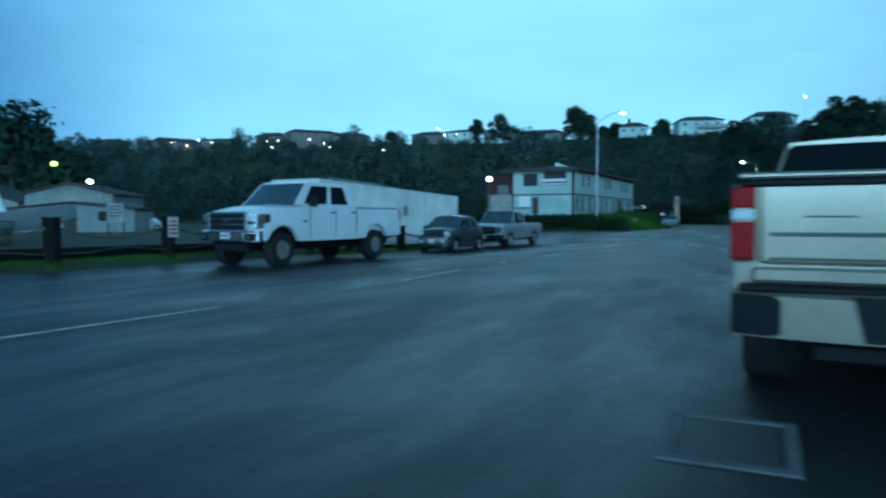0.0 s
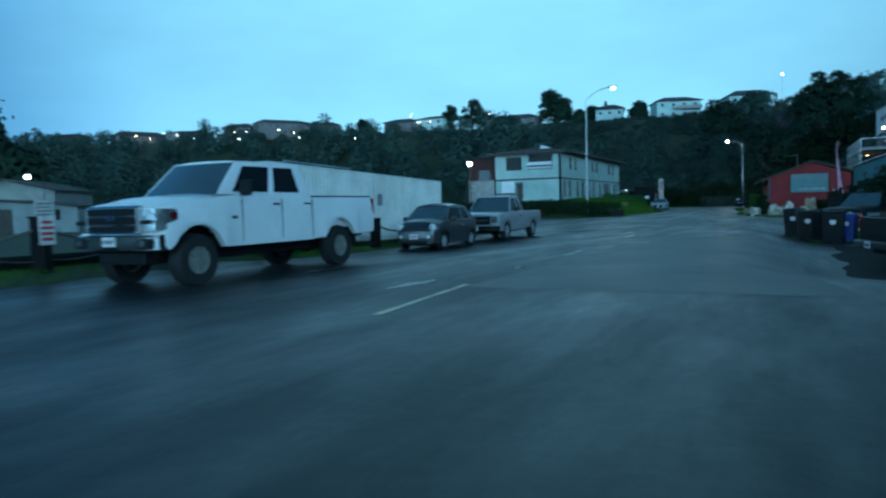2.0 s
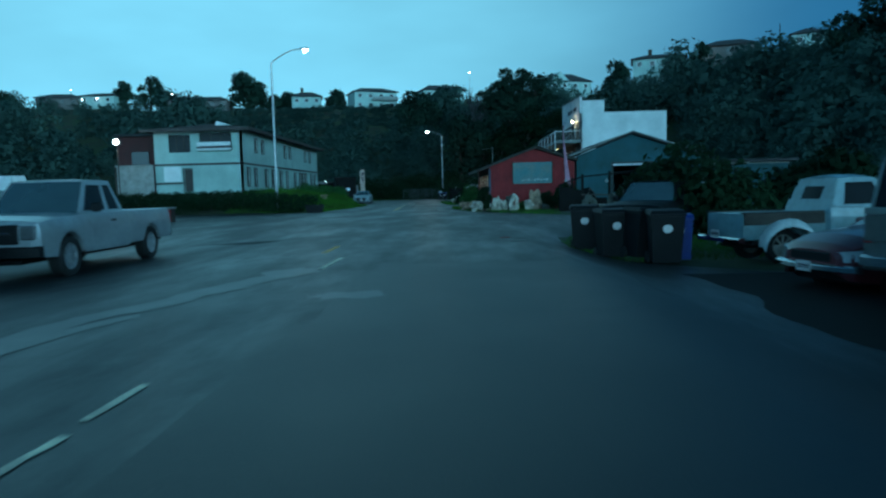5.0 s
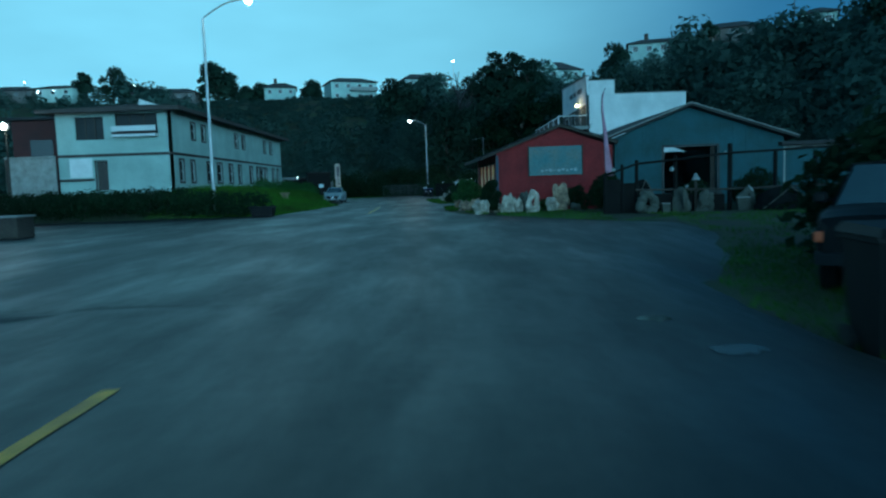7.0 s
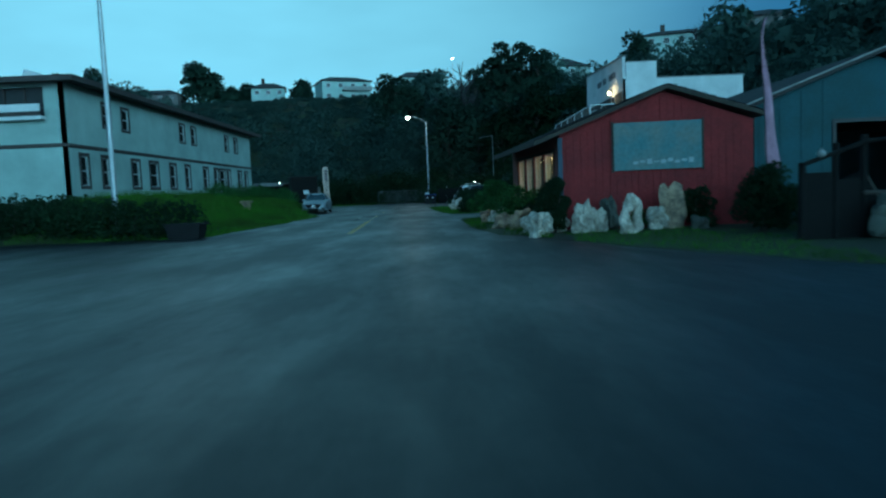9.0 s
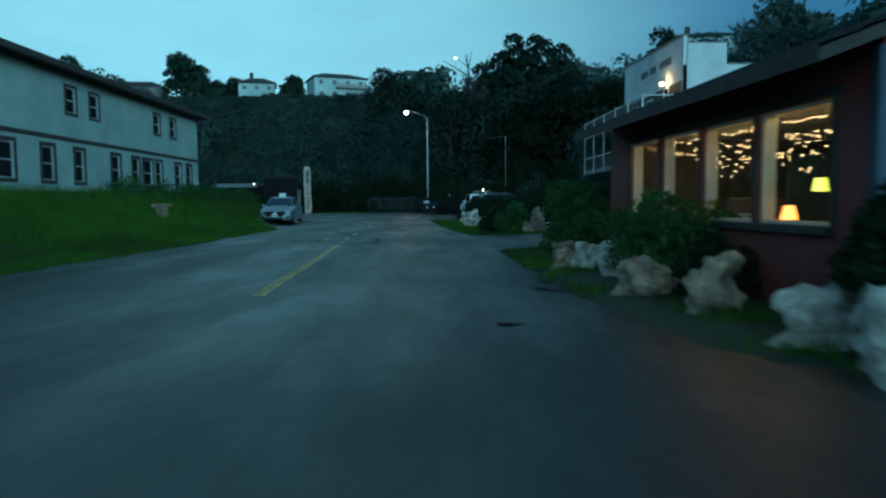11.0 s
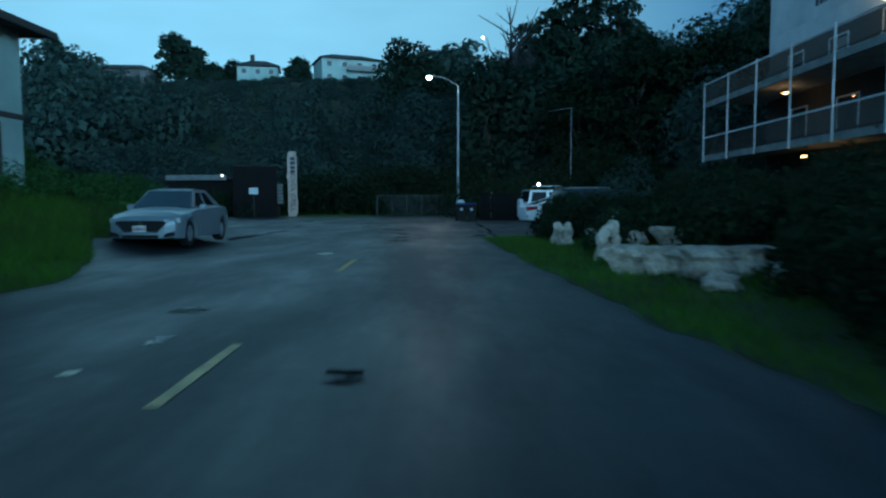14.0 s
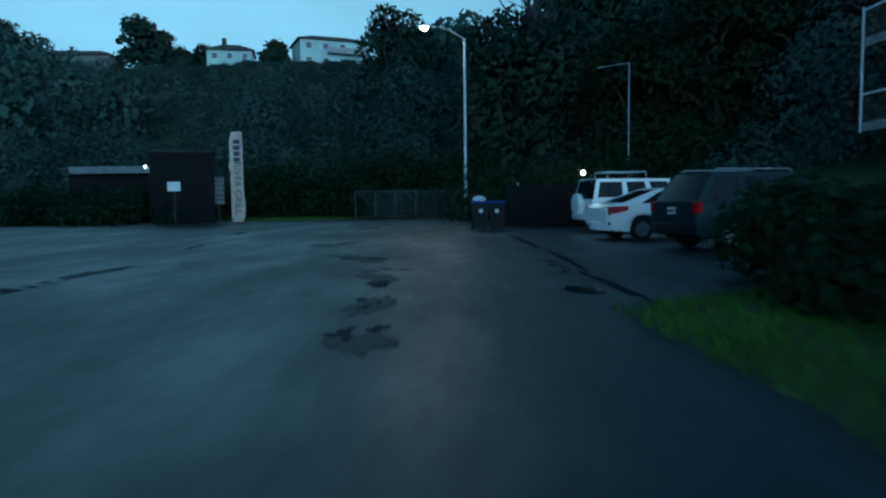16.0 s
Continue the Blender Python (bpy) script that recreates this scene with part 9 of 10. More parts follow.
def turn_normals(n, a, sx, sz):
    c, s = math.cos(a), math.sin(a)
    out = np.stack([(n[:, 0] * c - n[:, 1] * s) / sx, (n[:, 0] * s + n[:, 1] * c) / sx, n[:, 2] / sz], 1)
    return out / np.linalg.norm(out, axis=1)[:, None]


# -- woods over the hillside: too many to count --
def unit_clump(k, count, size, clumps):
    """A unit clump of three-cornered leaf blades."""
    v, n = leaf_cloud(blob_cluster(50 + k, 1.0, 1.0, clumps, 0.10), count, size, 60 + k, 0.3, drop=0.6, soft=True)
    return v.reshape(-1, 4, 3)[:, :3].reshape(-1, 3), n


protos = [unit_clump(k, 470, 0.092, 10) for k in range(6)]
fine_protos = [unit_clump(k + 30, 1500, 0.046, 11) for k in range(6)]
BUILT = [(-32, -17, 64, 98), (-40, -28, 66, 80), (-2, 19, 55, 74), (5, 27, 74, 117), (-6, 10, 116, 137)]
woods, wood_normals = [], []
r = random.Random(11)
tries = 0
while len(woods) < 1800 and tries < 60000:
    tries += 1
    az = r.uniform(-88, 84)
    rf, rr, h = lerp_table(HILL, az)
    u = r.random() ** 1.15 * 1.08
    rad = rf + (rr - rf) * u
    x, y = -10 + rad * math.sin(radians(az)), 50 + rad * math.cos(radians(az))
    if any(a < x < b and c < y < d for a, b, c, d in BUILT):
        continue
    clearing = u > 0.64 and -18.5 < az < -3
    far = math.hypot(x + 5, y - 60)
    size = (2.4 + 4.4 * r.random() ** 1.7) * (1.0 + 0.002 * far) * (1 - 0.52 * smooth01(0.66, 1.0, u)) * (1 - 0.45 * smooth01(0.62, 0.8, u) * band(az, -42, -34, -2, 6))
    if u > 0.38 and -19.5 < az < -2:
        size *= 0.30 if clearing else 0.55
    if u < 0.12:
        size *= 0.75
    near = math.hypot(x + 10, y - 88) < 92 and -80 < x < 30
    leaves, outward = (fine_protos if near else protos)[r.randrange(6)]
    spin, wide, tall = r.random() * 6.28, size * (1.0 + 0.4 * r.random()), size * (0.75 + 0.65 * r.random())
    woods.append(place_on(leaves, x, y, ground(x, y) - 0.5, spin, wide, tall))
    wood_normals.append(turn_normals(outward, spin, wide, tall))
for k in range(420):
    az = r.uniform(-19.5, -2)
    rf, rr, h = lerp_table(HILL, az)
    rad = rf + (rr - rf) * r.uniform(0.60, 1.02)
    x, y = -10 + rad * math.sin(radians(az)), 50 + rad * math.cos(radians(az))
    leaves, outward = protos[r.randrange(6)]
    spin, wide, tall = r.random() * 6.28, r.uniform(1.8, 3.6), r.uniform(0.8, 1.5)
    woods.append(place_on(leaves, x, y, ground(x, y) - 0.3, spin, wide, tall))
    wood_normals.append(turn_normals(outward, spin, wide, tall))
tagged(new("wooded_hillside", quads_mesh("wooded_hillside", np.concatenate(woods), leaf_hill, np.concatenate(wood_normals), 3)), "dense trees and scrub covering the hillside, haze put into their paler colour", "woods", kind="stuff")

# -- trees told apart on the skyline and slopes --
def crown_to(x, y, top, w, seed, label, **kw):
    """A tree whose crown reaches the height top above the datum."""
    return tree(x, y, (top - ground(x, y)) / 1.05 + 0.2, w, seed, label, **kw)


crown_to(-72.5, 244.7, 41.3, 13.5, 201, "broad dark round-crowned tree on the ridge", leaf=0.55, count=5200, base=0.12)
for i, (x, y, top, w) in enumerate(((-110.5, 236.5, 39.8, 6.4), (-104.2, 243, 41.0, 8.4), (-97.5, 240, 35.4, 9.0), (-138.7, 222, 33.6, 7.5), (-41.2, 233, 33.0, 7.5), (-7.2, 206, 29.0, 6.0), (-57.5, 240, 33.6, 7.0), (-61.5, 236, 32.2, 6.5))):
    crown_to(x, y, top, w, 210 + i, "dark windblown tree on the ridge", leaf=0.42, count=2600, base=0.1)
crown_to(-12.3, 172.5, 24.9, 8.5, 220, "tall dark tree before the ridge houses", leaf=0.34, count=4600, base=0.15)
crown_to(-9.3, 174.5, 22.4, 6.5, 221, "tall dark tree before the ridge houses", leaf=0.34, count=3200, base=0.15)
for i, (x, y, top, w) in enumerate(((2.6, 151, 22.0, 5.4), (4.8, 152.6, 24.0, 5.4), (7.3, 152.3, 26.6, 5.4), (10.0, 151.8, 26.2, 5.6), (12.6, 151.3, 24.2, 5.8), (15.5, 150, 19.0, 6.5), (5.0, 146, 16.5, 8.0), (-2.5, 140.5, 15.0, 7.5), (1.5, 138.5, 14.5, 7.0), (9.5, 141, 15.5, 8.0))):
    crown_to(x, y, top, w, 230 + i, "tall dark cypress-like tree on the slope", leaf=0.30, count=4200, base=0.14)
crown_to(-0.1, 142.3, 21.8, 6.5, 240, "bare-branched tree among evergreens", bare=True)
crown_to(35.8, 143.7, 26.6, 5.5, 241, "bare-branched tree on the slope", bare=True)
crown_to(28.7, 154.4, 26.3, 6.2, 242, "round dark tree standing on the slope's edge", leaf=0.34, count=3600, base=0.1)
crown_to(42.0, 144.6, 27.3, 4.6, 243, "small dark tree between ridge houses", leaf=0.32, count=2400, base=0.1)
for i, (x, y, top, w) in enumerate(((46.8, 104.7, 22.6, 5.5), (50.5, 103.0, 25.4, 6.5), (56.5, 100.0, 27.5, 8.0))):
    crown_to(x, y, top, w, 290 + i, "dark tree on the slope above the yard", leaf=0.30, count=3200, base=0.1)
for i, (x, y, h, w) in enumerate(((-159, 90, 25, 22), (-149, 96, 17, 15), (-172, 84, 21, 20), (-184, 80, 19, 18))):
    tree(x, y, h, w, 250 + i, "tall spreading eucalyptus beyond the harbour", leaf=0.9, count=2600, base=0.35)
# added trees in dark leaf colour, standing in for the unlit slope behind
for i, (x, y, top, w) in enumerate(((4.5, 131, 11.5, 7.0), (8.5, 128, 13.0, 7.5), (12.5, 126, 13.5, 7.5), (16.5, 122, 14.0, 7.5), (11.0, 134, 15.0, 8.0), (20.0, 127, 16.5, 8.0), (6.5, 138, 13.0, 8.0))):
    crown_to(x, y, top, w, 280 + i, "dense evergreen added at the foot of the slope, dark in place of its shade", mat=leaf_dark, leaf=0.24, count=5200, base=0.05)
tree(24, 124, 6.0, 6, 261, "dark bushy tree above the white building", leaf=0.3, count=2600, base=0.12)
tree(9.8, 38.0, 2.0, 4.0, 271, "dark spreading tree over the yard", leaf_dark, leaf=0.16, count=5200, base=0.22)
tree(14.5, 46.5, 1.9, 4.0, 272, "low dark bushy tree beside the workshop yard", leaf=0.18, count=4200, base=0.1)
shrub(5.2, 37.2, 4.4, 1.9, 273, "broad dark shrub beside the workshop yard", leaf_dark, 0.14, 5200)

# -- hedge before the long building --
hedge = thing("hedge", "dark clipped low hedge before the long building", "hedge", pose(-22.5, 63.1, 0))
blobs = []
r = random.Random(5)
for k in range(60):
    x = -9.8 + 19.3 * k / 59
    zz = ground(-22.5 + x, 63.3)
    blobs.append((x, r.uniform(-0.8, 0.6), zz + 0.46 + 0.1 * r.random(), 0.6, 0.95, 0.68 + 0.12 * r.random()))
for k in range(6):
    bush = part("bush", quads_mesh("bush", leaf_cloud(blobs[k * 10:k * 10 + 10], 3700, 0.085, 31 + k, drop=0.9), leaf_dark), None, hedge)
    for q in range(3):
        bx, by, bz = blobs[k * 10 + 3 * q + 1][:3]
        part("stem", Geo().tube([(bx, by, bz - 0.6), (bx + 0.05, by, bz - 0.2), (bx + 0.12, by + 0.05, bz + 0.3)], [0.03, 0.022, 0.01], 5), bark, bush)

# -- shrubs beside the cafe and along the verge --
for i, (x, y, w, h, mt) in enumerate(((-1.25, 62.3, 1.8, 1.25, leaf_mid), (-1.3, 60.9, 1.1, 0.75, leaf_dark), (-1.5, 63.9, 1.0, 1.0, leaf_mid), (-1.75, 65.6, 0.9, 1.05, leaf_mid), (-1.80, 67.45, 1.25, 1.80, leaf_mid),
                                      (-0.9, 69.9, 1.75, 1.40, leaf_dark), (-0.7, 69.2, 1.2, 1.2, leaf_mid), (-1.98, 77.2, 1.25, 1.2, leaf_mid), (1.0, 78.6, 1.9, 1.6, leaf_dark), (2.5, 78.7, 2.1, 1.6, leaf_dark), (4.1, 78.5, 2.1, 1.6, leaf_dark), (2.5, 74.4, 1.5, 1.2, leaf_dark), (3.9, 74.6, 1.7, 1.3, leaf_dark), (5.4, 75.6, 1.9, 1.5, leaf_dark), (-2.5, 78.2, 1.2, 0.8, leaf_dark), (-2.2, 79.7, 1.3, 0.85, leaf_dark), (-1.6, 81.4, 1.5, 0.9, leaf_dark),
                                      (-0.6, 100.2, 1.7, 0.8, leaf_dark), (3.2, 101.0, 3.2, 2.2, leaf_dark), (4.6, 99.2, 3.0, 2.6, leaf_dark),
                                      (-17.7, 82.0, 2.4, 0.55, leaf_mid), (-17.6, 85.0, 2.2, 0.5, leaf_mid), (-17.5, 88.2, 2.4, 0.55, leaf_mid), (-17.2, 91.2, 2.2, 0.55, leaf_mid), (-17.0, 94.0, 2.4, 0.6, leaf_mid), (6.8, 53.2, 1.8, 1.0, leaf_dark), (9.0, 53.1, 1.8, 1.5, leaf_dark), (11.6, 53.1, 1.6, 0.9, leaf_dark), (3.5, 55.0, 1.3, 1.7, leaf_dark), (4.3, 56.4, 1.6, 1.5, leaf_dark), (2.9, 57.6, 1.0, 1.2, leaf_dark), (1.5, 58.1, 0.7, 0.5, leaf_mid), (-20.6, 97.2, 2.4, 1.6, leaf_mid),
                                      (-17.3, 98.6, 2.2, 1.3, leaf_mid), (-19.3, 100.5, 2.6, 1.8, leaf_mid), (-22.5, 103, 3.5, 2.4, leaf_dark))):
    shrub(x, y, w, h * 0.85, 300 + i, "leafy green shrub beside the verge" if mt is leaf_mid else "dense dark evergreen shrub", mt, 0.05)
shrub(-0.98, 57.75, 0.9, 1.5, 340, "tall dark evergreen shrub at the cafe's corner", leaf_dark, 0.045, 6500)
shrub(0.86, 80.2, 1.5, 2.6, 341, "tall narrow dark evergreen shrub before the white building", leaf_dark, 0.05, 9000)
# dark bramble bank between the verge and the white building
bank = []
r = random.Random(8)
for i in range(64):
    x, y = r.uniform(0.6, 11.0), r.uniform(82.5, 98.0)
    if x < 2 and y > 96:
        continue
    s = 1.0 + 1.0 * r.random()
    s *= 0.75 if y > 90 or x < 2.5 else 0.42
    bank.append((x, y, ground(x, y) + s * 0.5 + 0.04 * (x - 0.5), s, s, s * 0.9))
for i in range(30):
    x, y = (r.uniform(-1.3, 1.0), r.uniform(94.0, 99.4)) if i < 14 else (r.uniform(-3.2, -0.4), r.uniform(94.6, 96.6))
    s = (0.5 + 0.35 * r.random()) * (1 if i < 14 else 0.55 + 0.2 * (x + 3.2))
    bank.append((x, y, ground(x, y) + s * 0.7, s, s, s))
for i in range(150):
    x, y = r.uniform(-2.5, 1.4), r.uniform(78.5, 97.0)
    if any(math.hypot(x - q[0], y - q[1]) < 0.75 or (abs(x - q[0]) < 0.8 and -1.6 < y - q[1] < 0) for q in ROCKS + [(-0.64, 90.5), (-2.72, 87.9)] if q[1] > 78) or (abs(x + 0.64 - 0.345 * (y - 90.5)) < 0.75 and 84.5 < y < 91) or (x < -1.2 and y > 93.5) or (y < 86 and x < -1.2):
        continue
    s = 0.32 + 0.40 * r.random() + 0.08 * (x + 2.5)
    bank.append((x, y, ground(x, y) + s * 0.55, s, s, s * 0.9))
for i in range(16):
    x, y = r.uniform(-2.2, -0.2), r.uniform(96.8, 98.8)
    s = 0.55 + 0.28 * r.random()
    bank.append((x, y, ground(x, y) + s * 0.85, s, s, s * 0.9))
tagged(new("bramble_bank", quads_mesh("bramble_bank", leaf_cloud(bank, 120000, 0.09, 77, 0.45, drop=0.9), leaf_dark)), "dark tangled bramble bank below the white building", "brambles", kind="stuff")
scrub = []
for i in range(70):
    x, y = r.uniform(-34, -21.0), r.uniform(129.5, 137)
    s = 0.7 + 0.9 * r.random()
    scrub.append((x, y, ground(x, y) + s * 0.55, s * 1.2, s, s))
for i in range(46):
    x, y = r.uniform(-31, -20.6), r.uniform(124.2, 130)
    if -23.6 < x < -19 and y > 125.6:
        continue
    s = 0.6 + 0.55 * r.random()
    scrub.append((x, y, ground(x, y) + s * 0.6, s * 1.2, s, s))
for i in range(40):
    x, y = r.uniform(-5, 9), r.uniform(120.5, 131)
    s = 1.0 + 1.2 * r.random()
    scrub.append((x, y, ground(x, y) + s * 0.5, s * 1.2, s, s))
for i in range(60):
    x, y = r.uniform(-40, -20), r.uniform(99, 126)
    if x > -33.5 and y > 100:
        x -= 14
    s = 0.8 + 1.3 * r.random()
    scrub.append((x, y, ground(x, y) + s * 0.5, s * 1.2, s, s))
for i in range(90):
    x, y = r.uniform(-21, -4), r.uniform(134, 141)
    s = 1.0 + 1.6 * r.random()
    scrub.append((x, y, ground(x, y) + s * 0.6, s * 1.2, s, s * 1.1))
tagged(new("roadside_scrub", quads_mesh("roadside_scrub", leaf_cloud(scrub, 80000, 0.18, 78, 0.4, drop=0.9), leaf_dark)), "dark scrub round the lot and road's end", "scrub", kind="stuff")


# -- grass: blades over the verges and the bank --
def blades(spots, h, w, seed):
    r = np.random.default_rng(seed)
    n = len(spots)
    p = np.asarray(spots, float)
    a = r.random(n) * 2 * np.pi
    hh = h * (0.5 + 0.9 * r.random(n)) * p[:, 3]
    ww = w * (0.6 + 0.8 * r.random(n))
    bend = hh * (0.15 + 0.6 * r.random(n))
    b = r.random(n) * 2 * np.pi
    v = np.empty((n, 4, 3))
    side = np.stack([np.cos(a), np.sin(a), np.zeros(n)], 1) * ww[:, None] / 2
    tip = p[:, :3] + np.stack([np.cos(b) * bend, np.sin(b) * bend, hh], 1)
    v[:, 0], v[:, 1] = p[:, :3] - side, p[:, :3] + side
    v[:, 2], v[:, 3] = tip + side * 0.15, tip - side * 0.15
    return v.reshape(-1, 3)


def scatter(n, x0, x1, y0, y1, seed, keep=None, scale=1.0):
    r = random.Random(seed)
    out = []
    while len(out) < n:
        x, y = r.uniform(x0, x1), r.uniform(y0, y1)
        if on_road(x, y) and not on_edge(x, y):
            n -= 0 if r.random() < 0.5 else 1
            continue
        if keep and not keep(x, y):
            n -= 0 if r.random() < 0.5 else 1
            continue
        t = 0.6 + 0.8 * (0.5 + 0.5 * noise.noise((x * 0.8, y * 0.8, 3)))
        out.append((x, y, ground(x, y) - 0.01, t * scale))
    return out


def on_edge(x, y):
    a, b = road_edges(y)
    return min(abs(x - a), abs(x - b)) < 0.12 and random.random() < 0.5


spots = scatter(20000, -15.5, -11.8, -8, 20, 1, scale=0.7)
spots += scatter(80000, -19.0, -11.9, 62.2, 97, 2, scale=1.3)
spots += scatter(26000, -18.8, -13.2, 68, 92, 12, scale=3.0)
spots += scatter(56000, -5.2, -0.6, 48, 97.5, 3, keep=lambda x, y: not 55.0 < y < 64.5 or noise.noise((x * 0.9, y * 0.6, 8)) > 0.16, scale=1.0)
spots += scatter(9000, -0.8, 5.5, 47, 57.5, 4, keep=lambda x, y: x < 2.5 or noise.noise((x * 0.7, y * 0.7, 4)) > 0.1, scale=0.6)
spots += scatter(16000, 0.2, 6.0, 29.5, 40, 5, scale=0.75)
spots += scatter(20000, -24, -9.0, 128.5, 136, 6, scale=1.2)
spots += scatter(7000, -9.8, -4.0, 118, 134, 7, scale=1.0)
spots += scatter(6000, -16, -12.0, 20, 31.5, 8, scale=0.7)
r = random.Random(14)
for k in range(16000):
    x, y = r.uniform(2.0, 11.5), r.uniform(37.0, 51.0)
    if x > 2.3 + 0.2 * (y - 38) + 0.9 * noise.noise((0.0, y * 0.4, 2)) and noise.noise((x * 0.8, y * 0.5, 6)) > -0.12:
        spots.append((x, y, (road_z(x, y) if on_road(x, y) else ground(x, y)) - 0.01, 0.4 + 0.4 * r.random()))
tagged(new("grass", quads_mesh("grass", blades(spots, 0.11, 0.016, 9), grass_mat)), "rough green grass on verges and bank", "grass", kind="stuff")

# ---- houses along the ridge ----
def ridge_house(x, y, w, d, h, rise, turn, wall, label, lights=(), chimney=False, balcony=False, sink=0.0, top=None, gable=False):
    z = ground(x, y) - 0.4 - sink if top is None else top - h - rise
    s = thing("ridge_house", label, "house", pose(x, y, z, 0, 0, turn), "ridge houses")
    part("wall", Geo().prism([(-w / 2, -6), (w / 2, -6), (w / 2, h), (-w / 2, h)], -d / 2, d / 2), wall, s)
    r0 = [(-w / 2 - 0.5, -d / 2 - 0.6, h), (w / 2 + 0.5, -d / 2 - 0.6, h), (w / 2 + 0.5, d / 2 + 0.6, h), (-w / 2 - 0.5, d / 2 + 0.6, h)]
    rg_ = [(-w / 2 + d * 0.35, 0, h + rise), (w / 2 - d * 0.35, 0, h + rise)]
    part("roof", Geo().add(r0 + rg_ + [(a, b, c - 0.2) for a, b, c in r0], [(0, 1, 5, 4), (1, 2, 5), (2, 3, 4, 5), (3, 0, 4), (6, 7, 1, 0), (7, 8, 2, 1), (8, 9, 3, 2), (9, 6, 0, 3), (9, 8, 7, 6)]), roof_dark, s)
    if gable:
        part("gable", Geo().prism([(-w * 0.46, h - 0.1), (-w * 0.02, h - 0.1), (-w * 0.24, h + rise * 0.92)], -d / 2 - 0.55, 0.0), wall, s, "white gable")
    n = max(2, int(w / 3))
    for k in range(n):
        xx = -w / 2 + w * (k + 0.5) / n
        for zz in ([h - 1.9] if h < 4 else [h - 1.9, h - 4.6]):
            win = part("window", Geo().box(xx - 0.6, xx + 0.6, -d / 2 - 0.06, -d / 2 - 0.01, zz, zz + 1.2, 0.01), white_frame if wall is stucco else far_wall, s)
            part("pane", Geo().box(xx - 0.52, xx + 0.52, -d / 2 - 0.075, -d / 2 - 0.062, zz + 0.08, zz + 1.12), pane, win)
    if chimney:
        part("chimney", Geo().box(-w * 0.2, -w * 0.2 + 0.9, -0.4, 0.5, h, h + rise + 1.3, 0.03), wood_dark, s)
    if balcony:
        part("balcony", Geo().box(-w * 0.1, w * 0.5, -d / 2 - 1.5, -d / 2 - 0.1, h - 2.7, h - 2.5).box(-w * 0.1, w * 0.5, -d / 2 - 1.5, -d / 2 - 1.42, h - 2.5, h - 1.6), wood_grey, s)
    for k, (lx, lz, c, p) in enumerate(lights):
        part("porch_light", Geo().lathe([(0.02, -0.2), (0.2, 0), (0.02, 0.2)], 8, pose(lx, -d / 2 - 1.7, lz)), glow(f"porch_{c}", {"w": (0.95, 1, 1), "y": (1, 0.7, 0.3)}[c], p), s)
    return s


GREYW = stucco
ridge_house(-51.0, 236.5, 9.0, 8, 4.8, 1.8, 12, stucco, "white ridge house with a chimney", chimney=True, sink=0.3)
ridge_house(-28.9, 227, 13, 9, 5.6, 1.6, 22, stucco, "long white two-storey ridge house with a balcony", balcony=True, sink=0.8)
ridge_house(-8, 216, 12, 8, 3.6, 1.8, 20, GREYW, "pale ridge house behind trees")
ridge_house(28.5, 225, 13.5, 10, 3.6, 2.8, 18, GREYW, "white-gabled ridge house among trees", top=35.3, gable=True)
ridge_house(-86.4, 240.5, 18.5, 9, 3.2, 1.6, 5, far_wall, "long low ridge house with a dark roof", top=34.0)
ridge_house(-116.5, 236, 11.5, 9, 3.2, 1.3, 0, GREYW, "pale ridge house with porch lamps", lights=((-3.4, 1.9, "w", 20), (1.2, 2.0, "w", 20)), top=35.4)
ridge_house(-128.6, 234, 12.5, 9, 3.6, 1.6, 10, far_wall, "dark-walled house on the ridge beside a lit one", top=35.2)
ridge_house(46.5, 187.8, 12.0, 8, 2.8, 1.4, -14, GREYW, "low pale ridge house with a tall chimney", chimney=True, top=33.3)
ridge_house(59.5, 177.5, 11.0, 9, 3.2, 1.8, -20, far_wall, "dark ridge house with a lit porch", lights=((-4.2, 1.4, "y", 22),), top=34.2)
ridge_house(69.1, 160.6, 6.0, 7, 3.2, 1.5, -24, GREYW, "small pale house high on the slope", top=32.6)
upole = thing("utility_pole", "thin wooden utility pole on the skyline", "pole", pose(54.2, 140, ground(54.2, 140)))
part("pole", Geo().tube([(0, 0, -0.5), (0, 0, max(4.0, 29.2 - ground(54.2, 140)))], [0.13, 0.08], 7), wood_dark, upole)
rlamp = thing("ridge_street_lamp", "distant lit street lamp above the trees", "street lamp", pose(0.92, 229.3, ground(0.92, 229.3)))
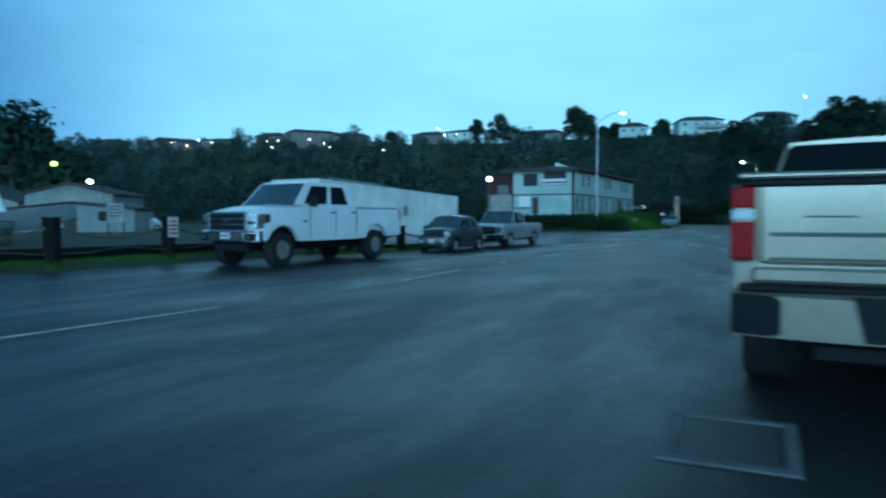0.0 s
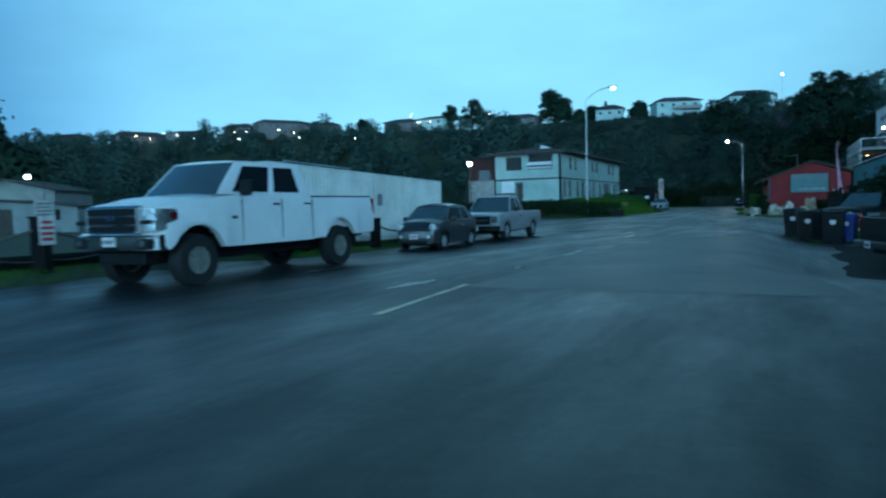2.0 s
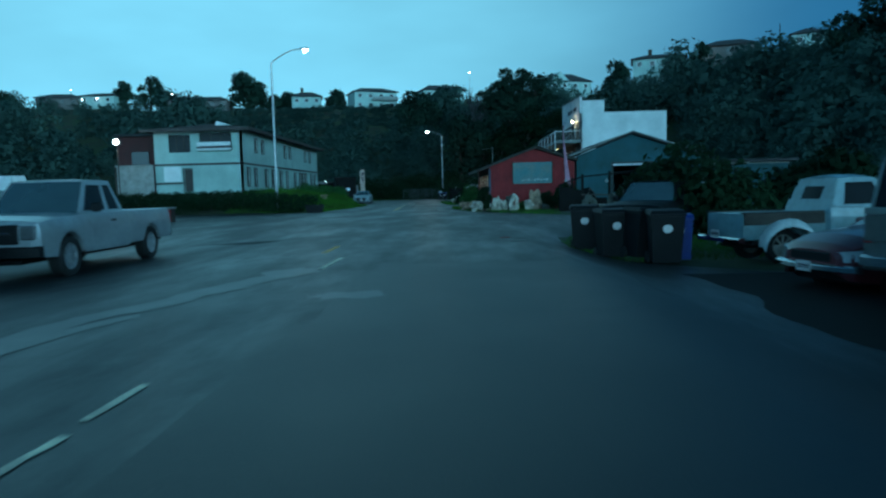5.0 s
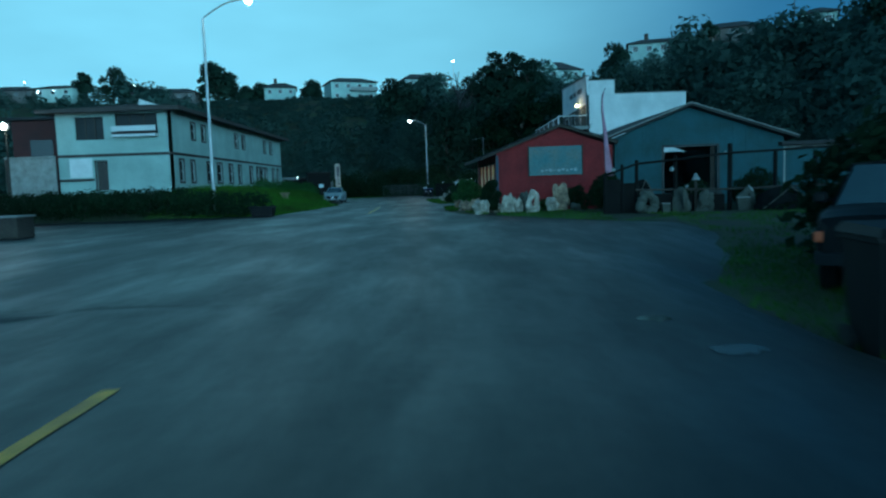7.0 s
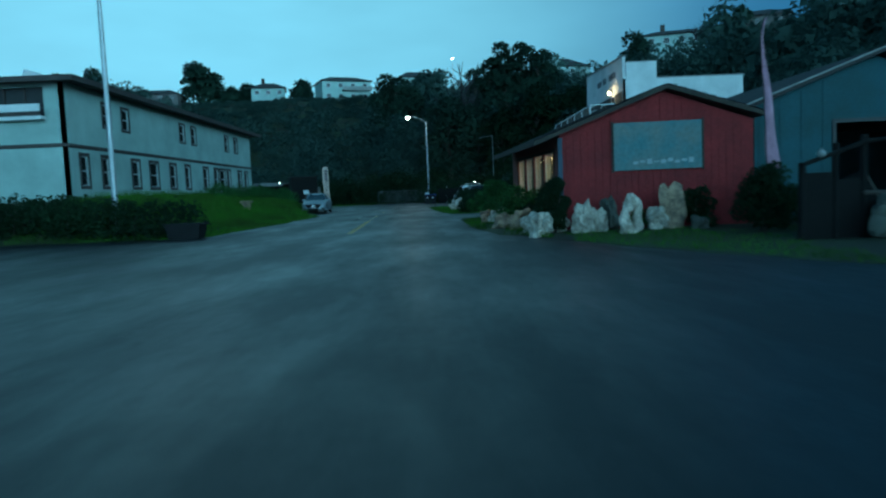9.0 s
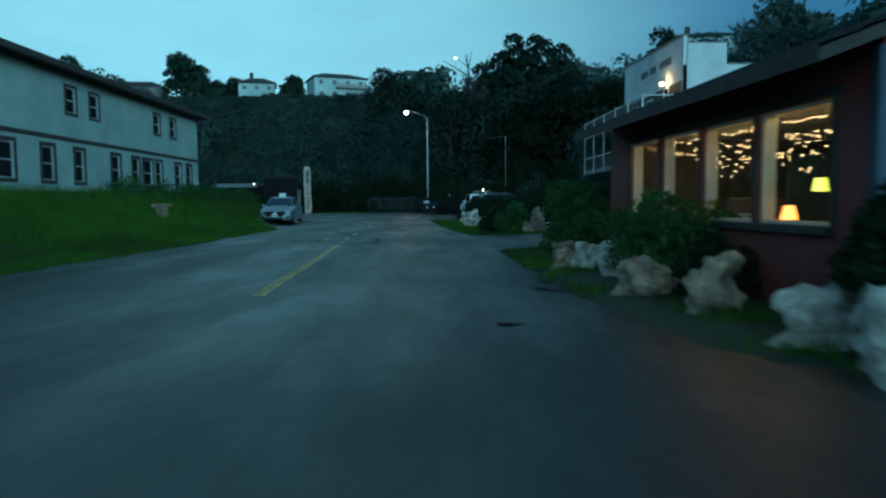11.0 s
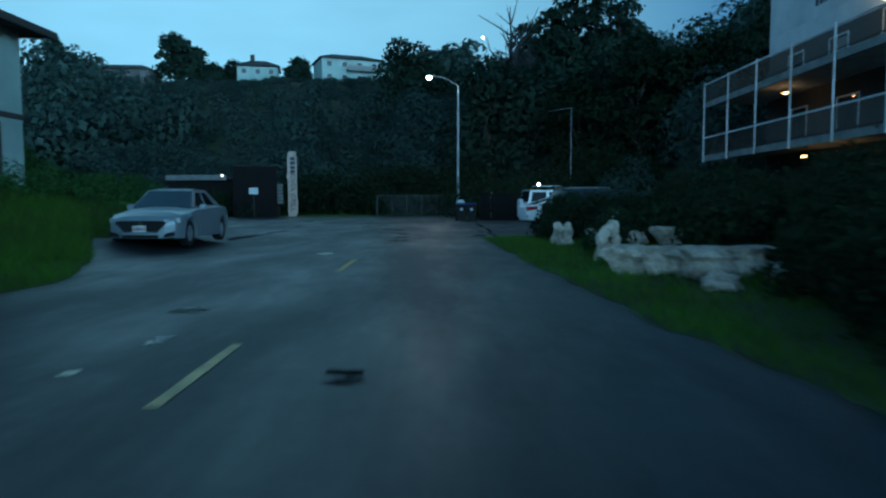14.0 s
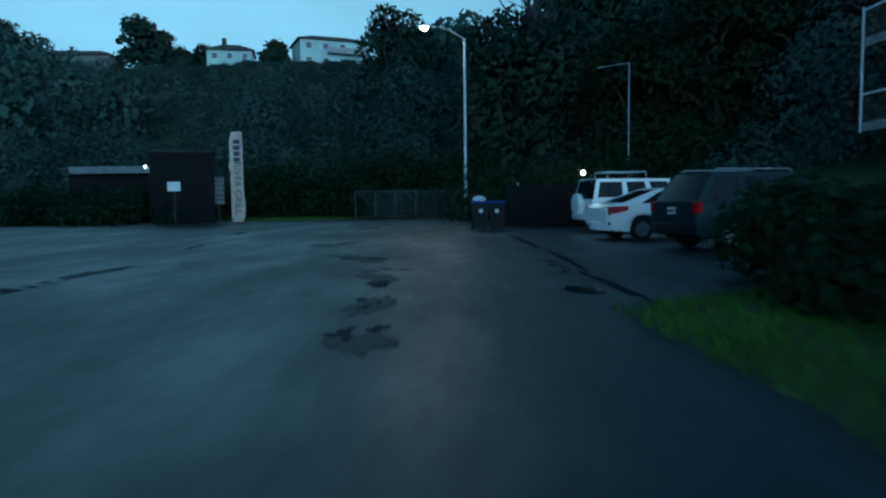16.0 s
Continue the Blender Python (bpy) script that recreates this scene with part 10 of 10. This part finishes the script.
part("pole", Geo().tube([(0, 0, 0), (0, 0, 37.0 - ground(0.92, 229.3))], [0.1, 0.06], 7), galv, rlamp)
part("globe", Geo().lathe([(0.02, -0.28), (0.3, 0), (0.02, 0.28)], 10, pose(0, 0, 37.3 - ground(0.92, 229.3))), glow("ridge_lamp_glow", (0.85, 1.0, 1.0), 14), rlamp, smooth=True)
W_, Y_ = "w", "y"
for i, (x, y, w, h, ls) in enumerate(((-165, 232, 12, 4.5, ((-2, 2.4, W_, 9),)), (-182, 228, 13, 4.2, ((-3, 2.0, W_, 11), (3, 1.0, W_, 9))), (-200, 224, 16, 5.0, ((-4, 3.4, W_, 8), (0, 3.2, Y_, 7), (5, 3.5, W_, 8))),
                                      (-222, 218, 14, 4.4, ((-3, 2.6, W_, 10), (4, 1.0, W_, 7))), (-243, 210, 13, 4.6, ((-3, 3.0, Y_, 8), (1, 1.6, Y_, 7), (3, 2.0, Y_, 6))), (-268, 198, 15, 5.0, ((5, 1.0, W_, 18),)),
                                      (-300, 178, 14, 4.5, ()), (72, 96, 12, 4.0, ()))):
    az = math.degrees(math.atan2(x, y))
    ridge_house(x, y, w * (1.2 + 0.5 * math.sin(i * 2.1)), 9, h + 1.2 * math.sin(i * 1.3), 1.6 + 0.8 * math.sin(i * 3.3), -az * 0.8 + 25 * math.sin(i * 1.9), far_wall, "dark-roofed house on the ridge, seen against the sky", lights=ls)
rl = random.Random(4)
for i in range(9):
    az = -75 + i * 6 + rl.random() * 3
    rf, rr, h = lerp_table(HILL, az)
    u = 0.55 + 0.3 * rl.random()
    x, y = -10 + (rf + (rr - rf) * u) * math.sin(radians(az)), 50 + (rf + (rr - rf) * u) * math.cos(radians(az))
    t = thing("path_lamp", "small distant lamp on a post on the slope", "lamp", pose(x, y, ground(x, y)), "slope lamps")
    part("post", Geo().tube([(0, 0, 0), (0, 0, 6.2)], 0.08, 6), wood_dark, t)
    part("globe", Geo().lathe([(0.02, -0.18), (0.18, 0), (0.02, 0.18)], 8, pose(0, 0, 6.4)), glow("slope_lamp", (0.95, 1.0, 0.95), 18), t)
